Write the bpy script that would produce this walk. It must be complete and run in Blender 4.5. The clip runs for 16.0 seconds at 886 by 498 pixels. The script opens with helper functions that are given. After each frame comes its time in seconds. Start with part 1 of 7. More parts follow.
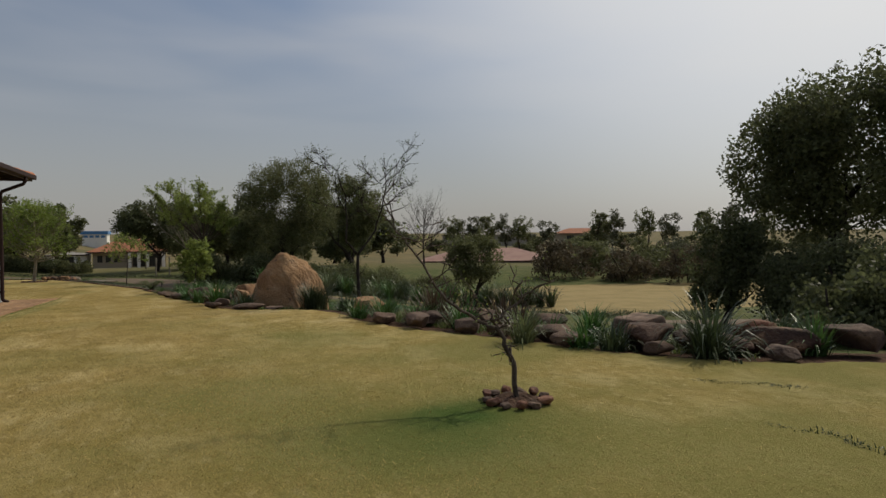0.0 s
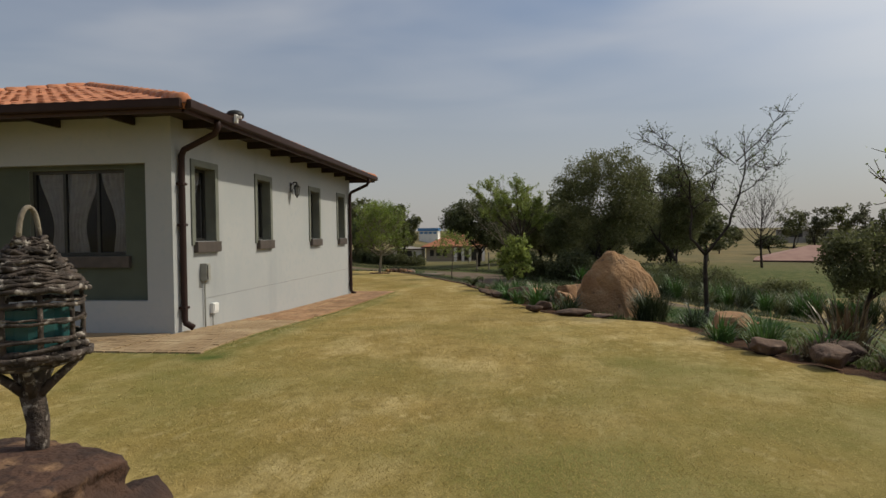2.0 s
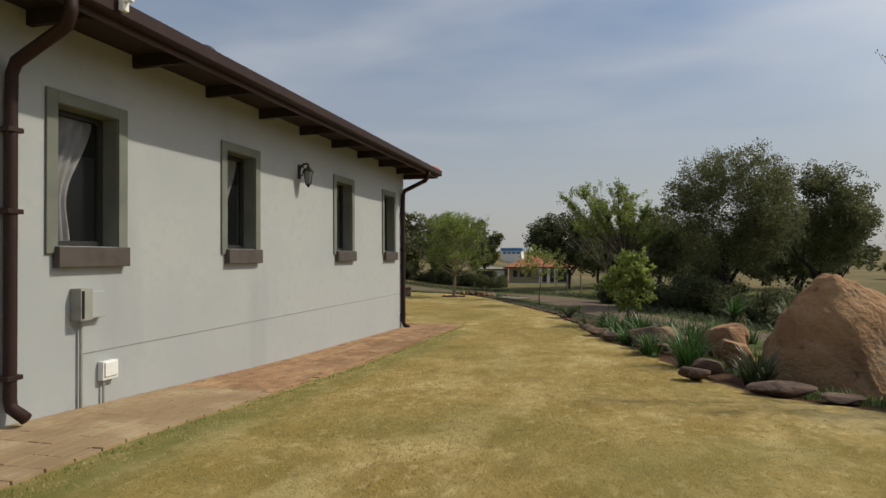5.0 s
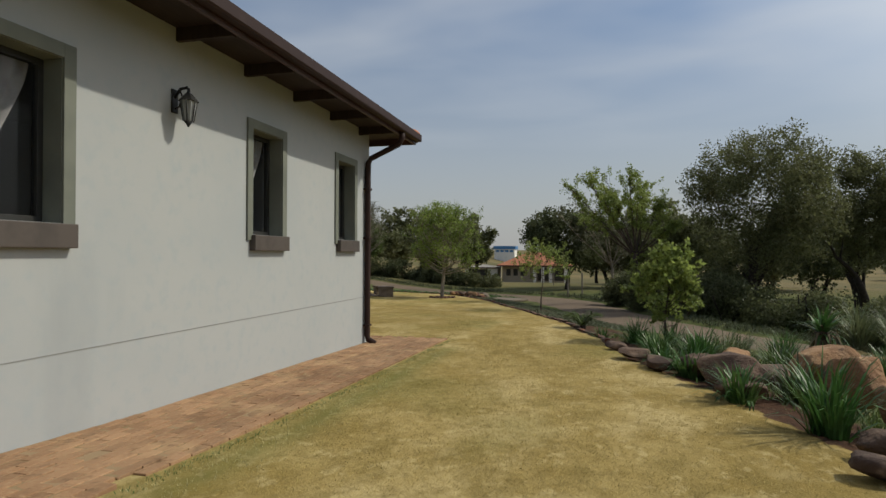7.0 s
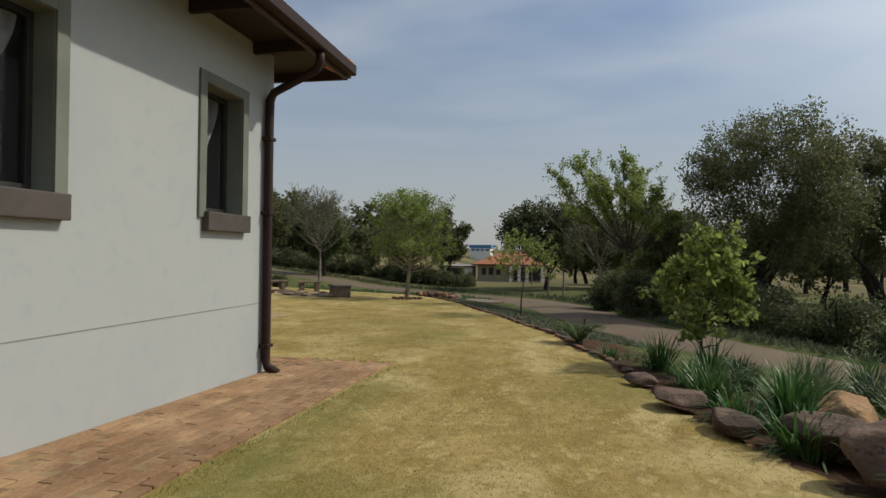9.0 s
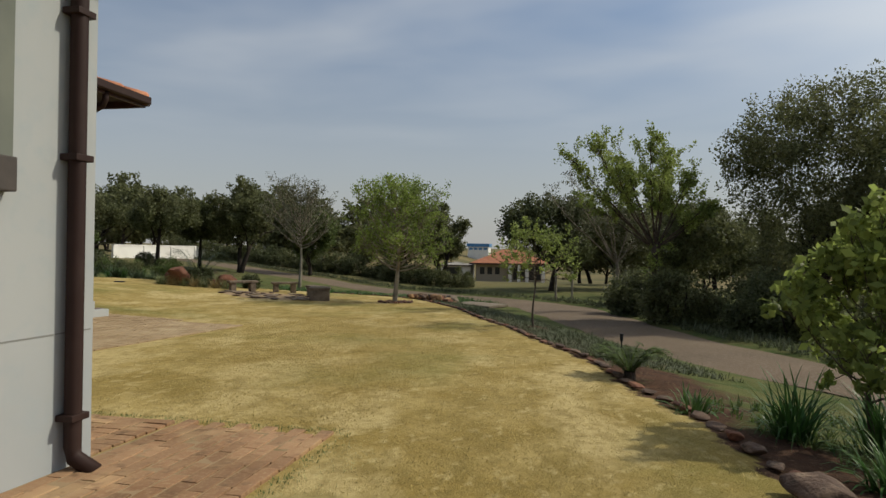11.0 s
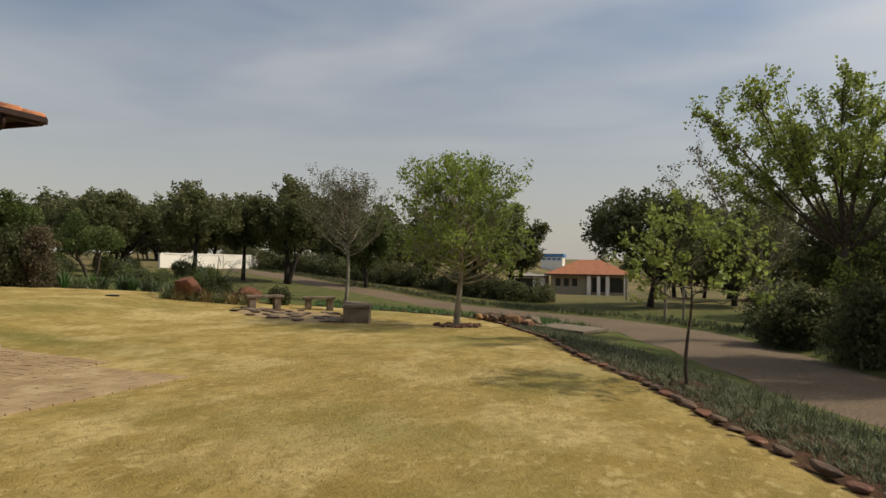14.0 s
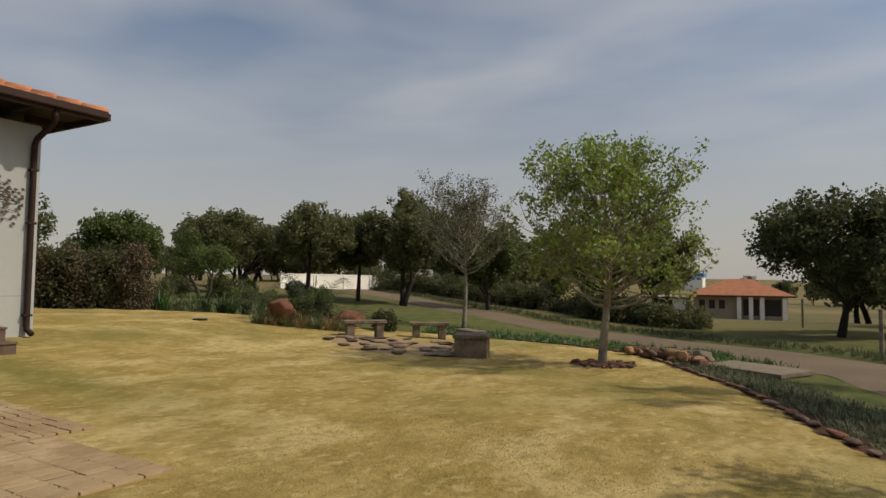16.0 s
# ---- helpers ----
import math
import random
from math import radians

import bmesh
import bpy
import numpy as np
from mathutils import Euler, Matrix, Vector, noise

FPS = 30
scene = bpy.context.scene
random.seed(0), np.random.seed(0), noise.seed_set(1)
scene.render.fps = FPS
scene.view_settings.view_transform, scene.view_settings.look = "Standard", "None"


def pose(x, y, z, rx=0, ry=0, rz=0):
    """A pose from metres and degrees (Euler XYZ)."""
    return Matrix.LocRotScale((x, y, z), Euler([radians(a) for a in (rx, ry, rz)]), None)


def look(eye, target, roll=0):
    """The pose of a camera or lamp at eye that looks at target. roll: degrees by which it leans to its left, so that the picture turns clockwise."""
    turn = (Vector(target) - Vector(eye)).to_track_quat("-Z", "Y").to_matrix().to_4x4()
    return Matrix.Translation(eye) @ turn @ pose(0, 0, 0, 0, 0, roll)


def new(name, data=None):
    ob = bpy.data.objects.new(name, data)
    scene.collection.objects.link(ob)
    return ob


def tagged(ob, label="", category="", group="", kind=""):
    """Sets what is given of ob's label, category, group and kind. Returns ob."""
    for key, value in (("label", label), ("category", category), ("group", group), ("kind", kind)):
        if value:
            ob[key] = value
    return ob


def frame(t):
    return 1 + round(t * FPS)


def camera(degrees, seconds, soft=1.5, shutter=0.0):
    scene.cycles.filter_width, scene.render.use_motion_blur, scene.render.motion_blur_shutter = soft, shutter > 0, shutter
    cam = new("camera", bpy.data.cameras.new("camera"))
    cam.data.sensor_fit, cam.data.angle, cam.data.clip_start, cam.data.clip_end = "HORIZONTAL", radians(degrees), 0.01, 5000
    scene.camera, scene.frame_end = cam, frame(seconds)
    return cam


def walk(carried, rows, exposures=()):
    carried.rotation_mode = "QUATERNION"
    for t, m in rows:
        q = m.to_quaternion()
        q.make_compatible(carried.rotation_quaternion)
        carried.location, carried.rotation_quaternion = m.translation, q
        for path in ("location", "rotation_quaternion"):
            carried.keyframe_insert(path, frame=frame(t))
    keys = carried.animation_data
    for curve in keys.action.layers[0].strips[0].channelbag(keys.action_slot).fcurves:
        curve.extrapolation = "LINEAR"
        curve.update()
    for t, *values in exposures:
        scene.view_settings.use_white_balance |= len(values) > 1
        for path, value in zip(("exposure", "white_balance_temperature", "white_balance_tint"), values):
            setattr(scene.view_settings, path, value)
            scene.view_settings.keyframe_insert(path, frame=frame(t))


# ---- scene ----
# camera: seconds, eye, target, roll in degrees
cam = camera(72.3, 16.0)
PATH = [
    (0, (-0.287, -0.041, 1.251), (0.457, 1.815, 1.209), -0.5),
    (0.5, (-0.259, 0.318, 1.27), (0.213, 2.261, 1.226), -0.7),
    (1, (-0.27, 0.814, 1.29), (-0.08, 2.804, 1.244), -0.6),
    (1.5, (-0.371, 1.361, 1.278), (-0.422, 3.36, 1.23), -0.7),
    (2, (-0.427, 1.945, 1.268), (-0.66, 3.931, 1.222), -0.7),
    (2.5, (-0.523, 2.677, 1.252), (-0.911, 4.638, 1.209), -0.6),
    (3, (-0.592, 3.44, 1.243), (-1.059, 5.385, 1.22), -0.6),
    (3.5, (-0.689, 4.204, 1.209), (-1.179, 6.143, 1.231), -0.6),
    (4, (-0.797, 5.027, 1.172), (-1.294, 6.964, 1.197), -0.4),
    (6.5, (-1.498, 9.119, 1.057), (-1.997, 11.056, 1.076), -0.1),
    (7, (-1.659, 9.937, 1.019), (-2.137, 11.879, 1.036), 0.2),
    (7.5, (-1.799, 10.739, 1.001), (-2.248, 12.688, 1.015), 0.4),
    (8, (-1.937, 11.552, 0.975), (-2.364, 13.506, 0.99), 0.6),
    (8.5, (-2.006, 12.38, 0.934), (-2.415, 14.337, 0.949), 0.5),
    (9, (-2.049, 13.129, 0.879), (-2.45, 15.089, 0.893), 0.8),
    (11.5, (-2.727, 16.947, 0.778), (-3.12, 18.908, 0.789), 0.8),
    (12, (-2.892, 17.747, 0.75), (-3.289, 19.707, 0.761), 0.9),
    (12.5, (-3.028, 18.57, 0.711), (-3.433, 20.529, 0.72), 0.8),
    (13, (-3.206, 19.413, 0.683), (-3.657, 21.361, 0.691), 0.8),
    (13.5, (-3.411, 20.213, 0.687), (-3.921, 22.147, 0.697), 0.8),
    (14, (-3.695, 20.964, 0.679), (-4.314, 22.865, 0.723), 0.8),
    (14.5, (-4.012, 21.7, 0.679), (-4.742, 23.561, 0.739), 0.8),
    (15, (-4.308, 22.455, 0.668), (-5.132, 24.276, 0.749), 0.8),
    (15.5, (-4.609, 23.159, 0.64), (-5.509, 24.943, 0.732), 0.6),
    (16, (-4.862, 23.79, 0.632), (-5.854, 25.524, 0.739), 0.6),
]

walk(cam, [(t, look(eye, target, roll)) for t, eye, target, roll in PATH], [(0, -0.48, 6600, 10), (1.5, -0.31, 6600, 10), (4, -0.09, 6580, 10), (6.5, -0.17, 6350, 8), (9, -0.14, 6250, 7), (11.4, -0.1, 6600, 7), (12.2, 0.0, 7000, 9), (13.5, 0.0, 7150, 9), (15.3, -0.12, 7050, 11), (16, -0.15, 7000, 11)])

# ---- world and sun ----
SUN_WAY = Vector((1.0, 0.42, 1.05)).normalized()
SUN_ELEV = math.asin(SUN_WAY.z)
SUN_AZ = math.atan2(SUN_WAY.x, SUN_WAY.y)
world = bpy.data.worlds.new("sky")
scene.world = world
world.use_nodes = True
wt = world.node_tree
wt.nodes.clear()


def wnode(kind, **values):
    n = wt.nodes.new(kind)
    for k, v in values.items():
        n.inputs[k].default_value = v
    return n


sky = wt.nodes.new("ShaderNodeTexSky")
sky.sky_type = "NISHITA"
sky.sun_disc = False
sky.sun_elevation = SUN_ELEV
sky.sun_rotation = SUN_AZ
sky.dust_density = 1.2
sky.air_density = 1.0
sky.altitude = 600
sky.ozone_density = 0.3
coord = wt.nodes.new("ShaderNodeTexCoord")
split = wt.nodes.new("ShaderNodeSeparateXYZ")
wt.links.new(coord.outputs["Generated"], split.inputs[0])
# haze that thickens towards the horizon
haze = wt.nodes.new("ShaderNodeMapRange")
haze.inputs["From Min"].default_value, haze.inputs["From Max"].default_value = 0.0, 0.38
haze.inputs["To Min"].default_value, haze.inputs["To Max"].default_value = 0.95, 0.1
wt.links.new(split.outputs["Z"], haze.inputs["Value"])
# thin streaky cloud, projected on a flat layer
flat = wt.nodes.new("ShaderNodeVectorMath")
flat.operation = "DIVIDE"
lift = wt.nodes.new("ShaderNodeMath")
lift.operation = "MAXIMUM"
lift.inputs[1].default_value = 0.16
wt.links.new(split.outputs["Z"], lift.inputs[0])
join = wt.nodes.new("ShaderNodeCombineXYZ")
for i in range(3):
    wt.links.new(lift.outputs[0], join.inputs[i])
wt.links.new(coord.outputs["Generated"], flat.inputs[0])
wt.links.new(join.outputs[0], flat.inputs[1])
mapping = wt.nodes.new("ShaderNodeMapping")
mapping.inputs["Scale"].default_value = (0.85, 1.0, 1.0)
mapping.inputs["Rotation"].default_value = (0, 0, radians(28))
mapping.inputs["Location"].default_value = (0.4, 0.9, 0)
wt.links.new(flat.outputs[0], mapping.inputs[0])
cloud = wnode("ShaderNodeTexNoise", Scale=0.95, Detail=3.0, Roughness=0.42, Distortion=0.3)
wt.links.new(mapping.outputs[0], cloud.inputs["Vector"])
thick = wt.nodes.new("ShaderNodeMapRange")
thick.inputs["From Min"].default_value, thick.inputs["From Max"].default_value = 0.36, 0.74
thick.inputs["To Min"].default_value, thick.inputs["To Max"].default_value = 0.0, 0.5
wt.links.new(cloud.outputs["Fac"], thick.inputs["Value"])
# the layer is lost in haze low down
veil = wt.nodes.new("ShaderNodeMapRange")
veil.interpolation_type = "SMOOTHSTEP"
veil.inputs["From Min"].default_value, veil.inputs["From Max"].default_value = 0.1, 0.4
wt.links.new(split.outputs["Z"], veil.inputs["Value"])
cover = wt.nodes.new("ShaderNodeMath")
cover.operation = "MULTIPLY"
wt.links.new(thick.outputs[0], cover.inputs[0])
wt.links.new(veil.outputs[0], cover.inputs[1])
mix1 = wt.nodes.new("ShaderNodeMix")
mix1.data_type = "RGBA"
mix1.inputs["B"].default_value = (3.9, 3.82, 3.76, 1)
wt.links.new(haze.outputs[0], mix1.inputs["Factor"])
wt.links.new(sky.outputs[0], mix1.inputs["A"])
mix2 = wt.nodes.new("ShaderNodeMix")
mix2.data_type = "RGBA"
mix2.inputs["B"].default_value = (6.7, 6.65, 6.6, 1)
wt.links.new(cover.outputs[0], mix2.inputs["Factor"])
wt.links.new(mix1.outputs["Result"], mix2.inputs["A"])
# the haze glows towards the sun
toward = wt.nodes.new("ShaderNodeVectorMath")
toward.operation = "DOT_PRODUCT"
toward.inputs[1].default_value = SUN_WAY
wt.links.new(coord.outputs["Generated"], toward.inputs[0])
glow = wt.nodes.new("ShaderNodeMapRange")
glow.interpolation_type = "SMOOTHSTEP"
glow.inputs["From Min"].default_value, glow.inputs["From Max"].default_value = 0.55, 1.0
glow.inputs["To Min"].default_value, glow.inputs["To Max"].default_value = 0.0, 0.75
wt.links.new(toward.outputs["Value"], glow.inputs["Value"])
mix3 = wt.nodes.new("ShaderNodeMix")
mix3.data_type = "RGBA"
mix3.inputs["B"].default_value = (11.2, 11.1, 10.7, 1)
wt.links.new(glow.outputs[0], mix3.inputs["Factor"])
wt.links.new(mix2.outputs["Result"], mix3.inputs["A"])
back = wt.nodes.new("ShaderNodeBackground")
back.inputs["Strength"].default_value = 0.11
wt.links.new(mix3.outputs["Result"], back.inputs["Color"])
wout = wt.nodes.new("ShaderNodeOutputWorld")
wt.links.new(back.outputs[0], wout.inputs[0])
sun = new("sun", bpy.data.lights.new("sun", "SUN"))
sun.data.energy, sun.data.angle, sun.data.color = 3.2, radians(1.2), (1.0, 0.92, 0.76)
sun.matrix_world = look((0, 0, 30), Vector((0, 0, 30)) - SUN_WAY)


# ---- materials ----
def material(name, base, rough=0.8, vary=(), bump=0.0, bump_scale=60.0, island=0.0, rnd=0.0, metal=0.0, through_light=0.0, wave=None, spec=0.3):
    """vary: (colour, scale, low, high[, stretch]) layers of noise over the base."""
    m = bpy.data.materials.new(name)
    m.use_nodes = True
    t = m.node_tree
    b = t.nodes["Principled BSDF"]
    b.inputs["Roughness"].default_value = rough
    b.inputs["Metallic"].default_value = metal
    b.inputs["Specular IOR Level"].default_value = spec
    tc = t.nodes.new("ShaderNodeTexCoord")
    geo = t.nodes.new("ShaderNodeNewGeometry")
    rgb = t.nodes.new("ShaderNodeRGB")
    rgb.outputs[0].default_value = (*base, 1)
    col = rgb.outputs[0]
    for layer in vary:
        c, s, lo, hi = layer[:4]
        n = t.nodes.new("ShaderNodeTexNoise")
        n.inputs["Scale"].default_value, n.inputs["Detail"].default_value = s, 5.0
        if len(layer) > 4:
            mp = t.nodes.new("ShaderNodeMapping")
            mp.inputs["Scale"].default_value = layer[4]
            t.links.new(geo.outputs["Position"], mp.inputs[0])
            t.links.new(mp.outputs[0], n.inputs["Vector"])
        else:
            t.links.new(geo.outputs["Position"], n.inputs["Vector"])
        r = t.nodes.new("ShaderNodeMapRange")
        r.inputs["From Min"].default_value, r.inputs["From Max"].default_value = lo, hi
        t.links.new(n.outputs["Fac"], r.inputs["Value"])
        x = t.nodes.new("ShaderNodeMix")
        x.data_type = "RGBA"
        x.inputs["B"].default_value = (*c, 1)
        t.links.new(r.outputs[0], x.inputs["Factor"])
        t.links.new(col, x.inputs["A"])
        col = x.outputs["Result"]
    for amount, source in ((island, "island"), (rnd, "object")):
        if not amount:
            continue
        out = geo.outputs["Random Per Island"] if source == "island" else t.nodes.new("ShaderNodeObjectInfo").outputs["Random"]
        r = t.nodes.new("ShaderNodeMapRange")
        r.inputs["To Min"].default_value, r.inputs["To Max"].default_value = 1 - amount, 1 + amount
        t.links.new(out, r.inputs["Value"])
        h = t.nodes.new("ShaderNodeHueSaturation")
        t.links.new(r.outputs[0], h.inputs["Value"])
        t.links.new(col, h.inputs["Color"])
        col = h.outputs[0]
    t.links.new(col, b.inputs["Base Color"])
    if bump:
        n = t.nodes.new("ShaderNodeTexNoise")
        n.inputs["Scale"].default_value, n.inputs["Detail"].default_value = bump_scale, 6.0
        t.links.new(geo.outputs["Position"], n.inputs["Vector"])
        u = t.nodes.new("ShaderNodeBump")
        u.inputs["Strength"].default_value, u.inputs["Distance"].default_value = bump, 1.0 / bump_scale
        t.links.new(n.outputs["Fac"], u.inputs["Height"])
        t.links.new(u.outputs[0], b.inputs["Normal"])
    if through_light:
        tr = t.nodes.new("ShaderNodeBsdfTranslucent")
        t.links.new(col, tr.inputs["Color"])
        mx = t.nodes.new("ShaderNodeMixShader")
        mx.inputs[0].default_value = through_light
        t.links.new(b.outputs[0], mx.inputs[1])
        t.links.new(tr.outputs[0], mx.inputs[2])
        t.links.new(mx.outputs[0], t.nodes["Material Output"].inputs["Surface"])
    return m


PLASTER = material("pale_grey_plaster", (0.392, 0.402, 0.402), 0.85, [((0.33, 0.355, 0.37), 0.6, 0.45, 0.8), ((0.345, 0.375, 0.39), 9.0, 0.5, 0.8), ((0.3, 0.32, 0.33), 1.3, 0.6, 0.85, (1, 1, 0.25))], 0.25, 220)
RECESS = material("grey_green_paint", (0.08, 0.094, 0.07), 0.75, [((0.065, 0.077, 0.058), 2.0, 0.4, 0.7)], 0.2, 200)
TRIM = material("grey_window_surround", (0.17, 0.18, 0.15), 0.75, [((0.13, 0.14, 0.12), 3.0, 0.4, 0.7)], 0.2, 180)
SILL = material("dark_brown_sill", (0.085, 0.07, 0.062), 0.6, [((0.06, 0.05, 0.045), 6.0, 0.4, 0.7)], 0.2, 150)
FRAME = material("dark_bronze_frame", (0.03, 0.03, 0.028), 0.4, [((0.045, 0.04, 0.035), 8.0, 0.5, 0.8)])
FASCIA = material("dark_brown_fascia", (0.062, 0.03, 0.025), 0.5, [((0.05, 0.03, 0.026), 4.0, 0.4, 0.7)])
GUTTER = material("brown_gutter", (0.03, 0.015, 0.0125), 0.6, [((0.042, 0.024, 0.02), 5.0, 0.5, 0.8)], spec=0.2)
SOFFIT = material("dark_soffit_boards", (0.024, 0.015, 0.012), 0.7, [((0.034, 0.022, 0.018), 5.0, 0.4, 0.7, (6, 1, 1))])
TILE = material("terracotta_roof_tile", (0.5, 0.2, 0.1), 0.75, [((0.36, 0.14, 0.075), 1.2, 0.45, 0.7), ((0.55, 0.3, 0.17), 14.0, 0.55, 0.8)], 0.2, 90, island=0.18)
FARTILE = material("orange_far_roof", (0.42, 0.17, 0.09), 0.8, [((0.33, 0.13, 0.07), 1.5, 0.4, 0.7), ((0.3, 0.12, 0.07), 5.0, 0.5, 0.7, (6, 1, 1))], island=0.15)
PINKTILE = material("faded_pink_roof", (0.36, 0.22, 0.18), 0.85, [((0.29, 0.17, 0.14), 1.0, 0.4, 0.7)], island=0.12)
PAVER = material("clay_paver", (0.3, 0.178, 0.098), 0.9, [((0.22, 0.12, 0.062), 1.6, 0.4, 0.62), ((0.36, 0.235, 0.125), 2.6, 0.52, 0.7), ((0.17, 0.1, 0.055), 11.0, 0.55, 0.72), ((0.33, 0.22, 0.125), 40.0, 0.5, 0.8)], 0.6, 120, rnd=0.2, island=0.18)
DUSTPAVER = material("dusty_clay_paver", (0.345, 0.25, 0.148), 0.9, [((0.28, 0.195, 0.11), 1.2, 0.4, 0.62), ((0.4, 0.305, 0.185), 2.2, 0.5, 0.68), ((0.26, 0.18, 0.1), 11.0, 0.58, 0.74)], 0.6, 120, rnd=0.06, island=0.06)
JOINT = material("sandy_joint", (0.3, 0.21, 0.12), 0.95, [((0.2, 0.15, 0.07), 6.0, 0.5, 0.7)], 0.5, 150)
GLASS = bpy.data.materials.new("window_glass")
GLASS.use_nodes = True
gt = GLASS.node_tree
gb = gt.nodes["Principled BSDF"]
gb.inputs["Base Color"].default_value = (0.02, 0.022, 0.024, 1)
gb.inputs["Roughness"].default_value = 0.03
gb.inputs["Transmission Weight"].default_value = 0.0
gclear = gt.nodes.new("ShaderNodeBsdfTransparent")
gmix = gt.nodes.new("ShaderNodeMixShader")
gmix.inputs[0].default_value = 0.8
gt.links.new(gb.outputs[0], gmix.inputs[1])
gt.links.new(gclear.outputs[0], gmix.inputs[2])
gt.links.new(gmix.outputs[0], gt.nodes["Material Output"].inputs["Surface"])
LACE = material("white_lace", (0.68, 0.67, 0.68), 0.9, [((0.52, 0.5, 0.5), 12.0, 0.4, 0.7)], 0.3, 90, through_light=0.4)
ROOM = material("dim_room_paint", (0.3, 0.28, 0.25), 0.9, [((0.25, 0.23, 0.2), 1.0, 0.4, 0.7)])
ROCK_TAN = material("tan_sandstone", (0.34, 0.2, 0.1), 0.9, [((0.2, 0.105, 0.058), 1.3, 0.45, 0.7), ((0.4, 0.27, 0.16), 4.0, 0.5, 0.75), ((0.12, 0.07, 0.05), 9.0, 0.62, 0.75)], 0.6, 22)
ROCK_BROWN = material("brown_boulder", (0.14, 0.09, 0.064), 0.9, [((0.07, 0.045, 0.035), 2.5, 0.4, 0.62), ((0.25, 0.175, 0.125), 7.0, 0.55, 0.72), ((0.06, 0.045, 0.035), 28.0, 0.58, 0.7)], 0.6, 30, rnd=0.2)
ROCK_IRON = material("dark_ironstone", (0.092, 0.05, 0.034), 0.85, [((0.04, 0.024, 0.019), 3.0, 0.42, 0.6), ((0.27, 0.16, 0.09), 6.0, 0.56, 0.68), ((0.05, 0.03, 0.024), 24.0, 0.55, 0.68)], 0.7, 30)
ROCK_RED = material("red_ironstone", (0.2, 0.085, 0.05), 0.85, [((0.1, 0.045, 0.032), 3.0, 0.4, 0.65), ((0.3, 0.17, 0.11), 11.0, 0.55, 0.75)], 0.7, 30)
SOIL = material("dark_red_soil", (0.085, 0.045, 0.028), 0.95, [((0.05, 0.03, 0.02), 5.0, 0.4, 0.65), ((0.16, 0.1, 0.06), 24.0, 0.58, 0.75)], 0.9, 40)
ROAD = material("tan_gravel_road", (0.148, 0.106, 0.07), 0.95, [((0.115, 0.083, 0.054), 0.5, 0.4, 0.65), ((0.24, 0.19, 0.15), 30.0, 0.5, 0.75)], 0.5, 120)
CONCRETE = material("pale_concrete", (0.21, 0.17, 0.13), 0.9, [((0.14, 0.115, 0.09), 3.0, 0.45, 0.7)], 0.4, 60)
BENCH = material("weathered_stone_bench", (0.22, 0.17, 0.125), 0.9, [((0.12, 0.09, 0.065), 6.0, 0.4, 0.65), ((0.3, 0.25, 0.19), 20.0, 0.55, 0.8)], 0.5, 60)
WHITEWALL = material("white_boundary_wall", (0.78, 0.76, 0.72), 0.9, [((0.66, 0.64, 0.6), 0.5, 0.45, 0.7)], 0.2, 50)
FARWALL = material("khaki_house_wall", (0.36, 0.31, 0.23), 0.9, [((0.3, 0.26, 0.2), 0.6, 0.4, 0.7)])
GREYWALL = material("grey_far_wall", (0.3, 0.28, 0.25), 0.9, [((0.24, 0.22, 0.2), 0.6, 0.4, 0.7)])
BLUE = material("blue_painted_steel", (0.08, 0.22, 0.45), 0.6, [((0.07, 0.18, 0.36), 0.3, 0.4, 0.7)])
STEPTOP = material("brown_step_tile", (0.13, 0.085, 0.065), 0.6, [((0.09, 0.06, 0.05), 6.0, 0.4, 0.7)], 0.2, 80)
IRON = material("black_iron", (0.018, 0.018, 0.018), 0.5, [((0.03, 0.028, 0.026), 20.0, 0.5, 0.8)], metal=0.3)
LAMPGLASS = material("clear_lamp_glass", (0.35, 0.36, 0.36), 0.15, [((0.25, 0.26, 0.26), 9.0, 0.4, 0.7)], through_light=0.4)
BOXGREY = material("grey_steel_box", (0.3, 0.3, 0.27), 0.5, [((0.24, 0.24, 0.21), 8.0, 0.4, 0.7)])
WHITEPLASTIC = material("white_plastic", (0.78, 0.78, 0.76), 0.45, [((0.68, 0.68, 0.66), 12.0, 0.5, 0.8)])
HOSE = material("dark_green_plastic", (0.02, 0.07, 0.055), 0.4, [((0.015, 0.05, 0.04), 12.0, 0.4, 0.7)])
BARK = material("grey_brown_bark", (0.1, 0.075, 0.058), 0.95, [((0.05, 0.038, 0.03), 9.0, 0.4, 0.65, (3, 3, 0.6)), ((0.17, 0.14, 0.11), 16.0, 0.56, 0.75)], 0.8, 45)
DARKBARK = material("dark_bark", (0.032, 0.025, 0.021), 0.95, [((0.055, 0.042, 0.034), 9.0, 0.5, 0.7)], 0.8, 45)
PALEBARK = material("pale_bark", (0.27, 0.235, 0.18), 0.9, [((0.17, 0.145, 0.11), 5.0, 0.45, 0.65), ((0.12, 0.1, 0.08), 20.0, 0.6, 0.75)], 0.5, 45)
JOINTLINE = material("scored_joint", (0.25, 0.25, 0.24), 0.9, [((0.2, 0.2, 0.19), 3.0, 0.4, 0.7)])
TWIG = material("grey_brown_twig", (0.09, 0.07, 0.058), 0.9, [((0.035, 0.028, 0.023), 14.0, 0.42, 0.6), ((0.4, 0.36, 0.31), 26.0, 0.56, 0.68)], 0.8, 70)


def leaf(name, base, second, rough=0.55, thr=0.25):
    return material(name, base, rough, [(second, 1.1, 0.42, 0.62)], island=0.4, through_light=thr)


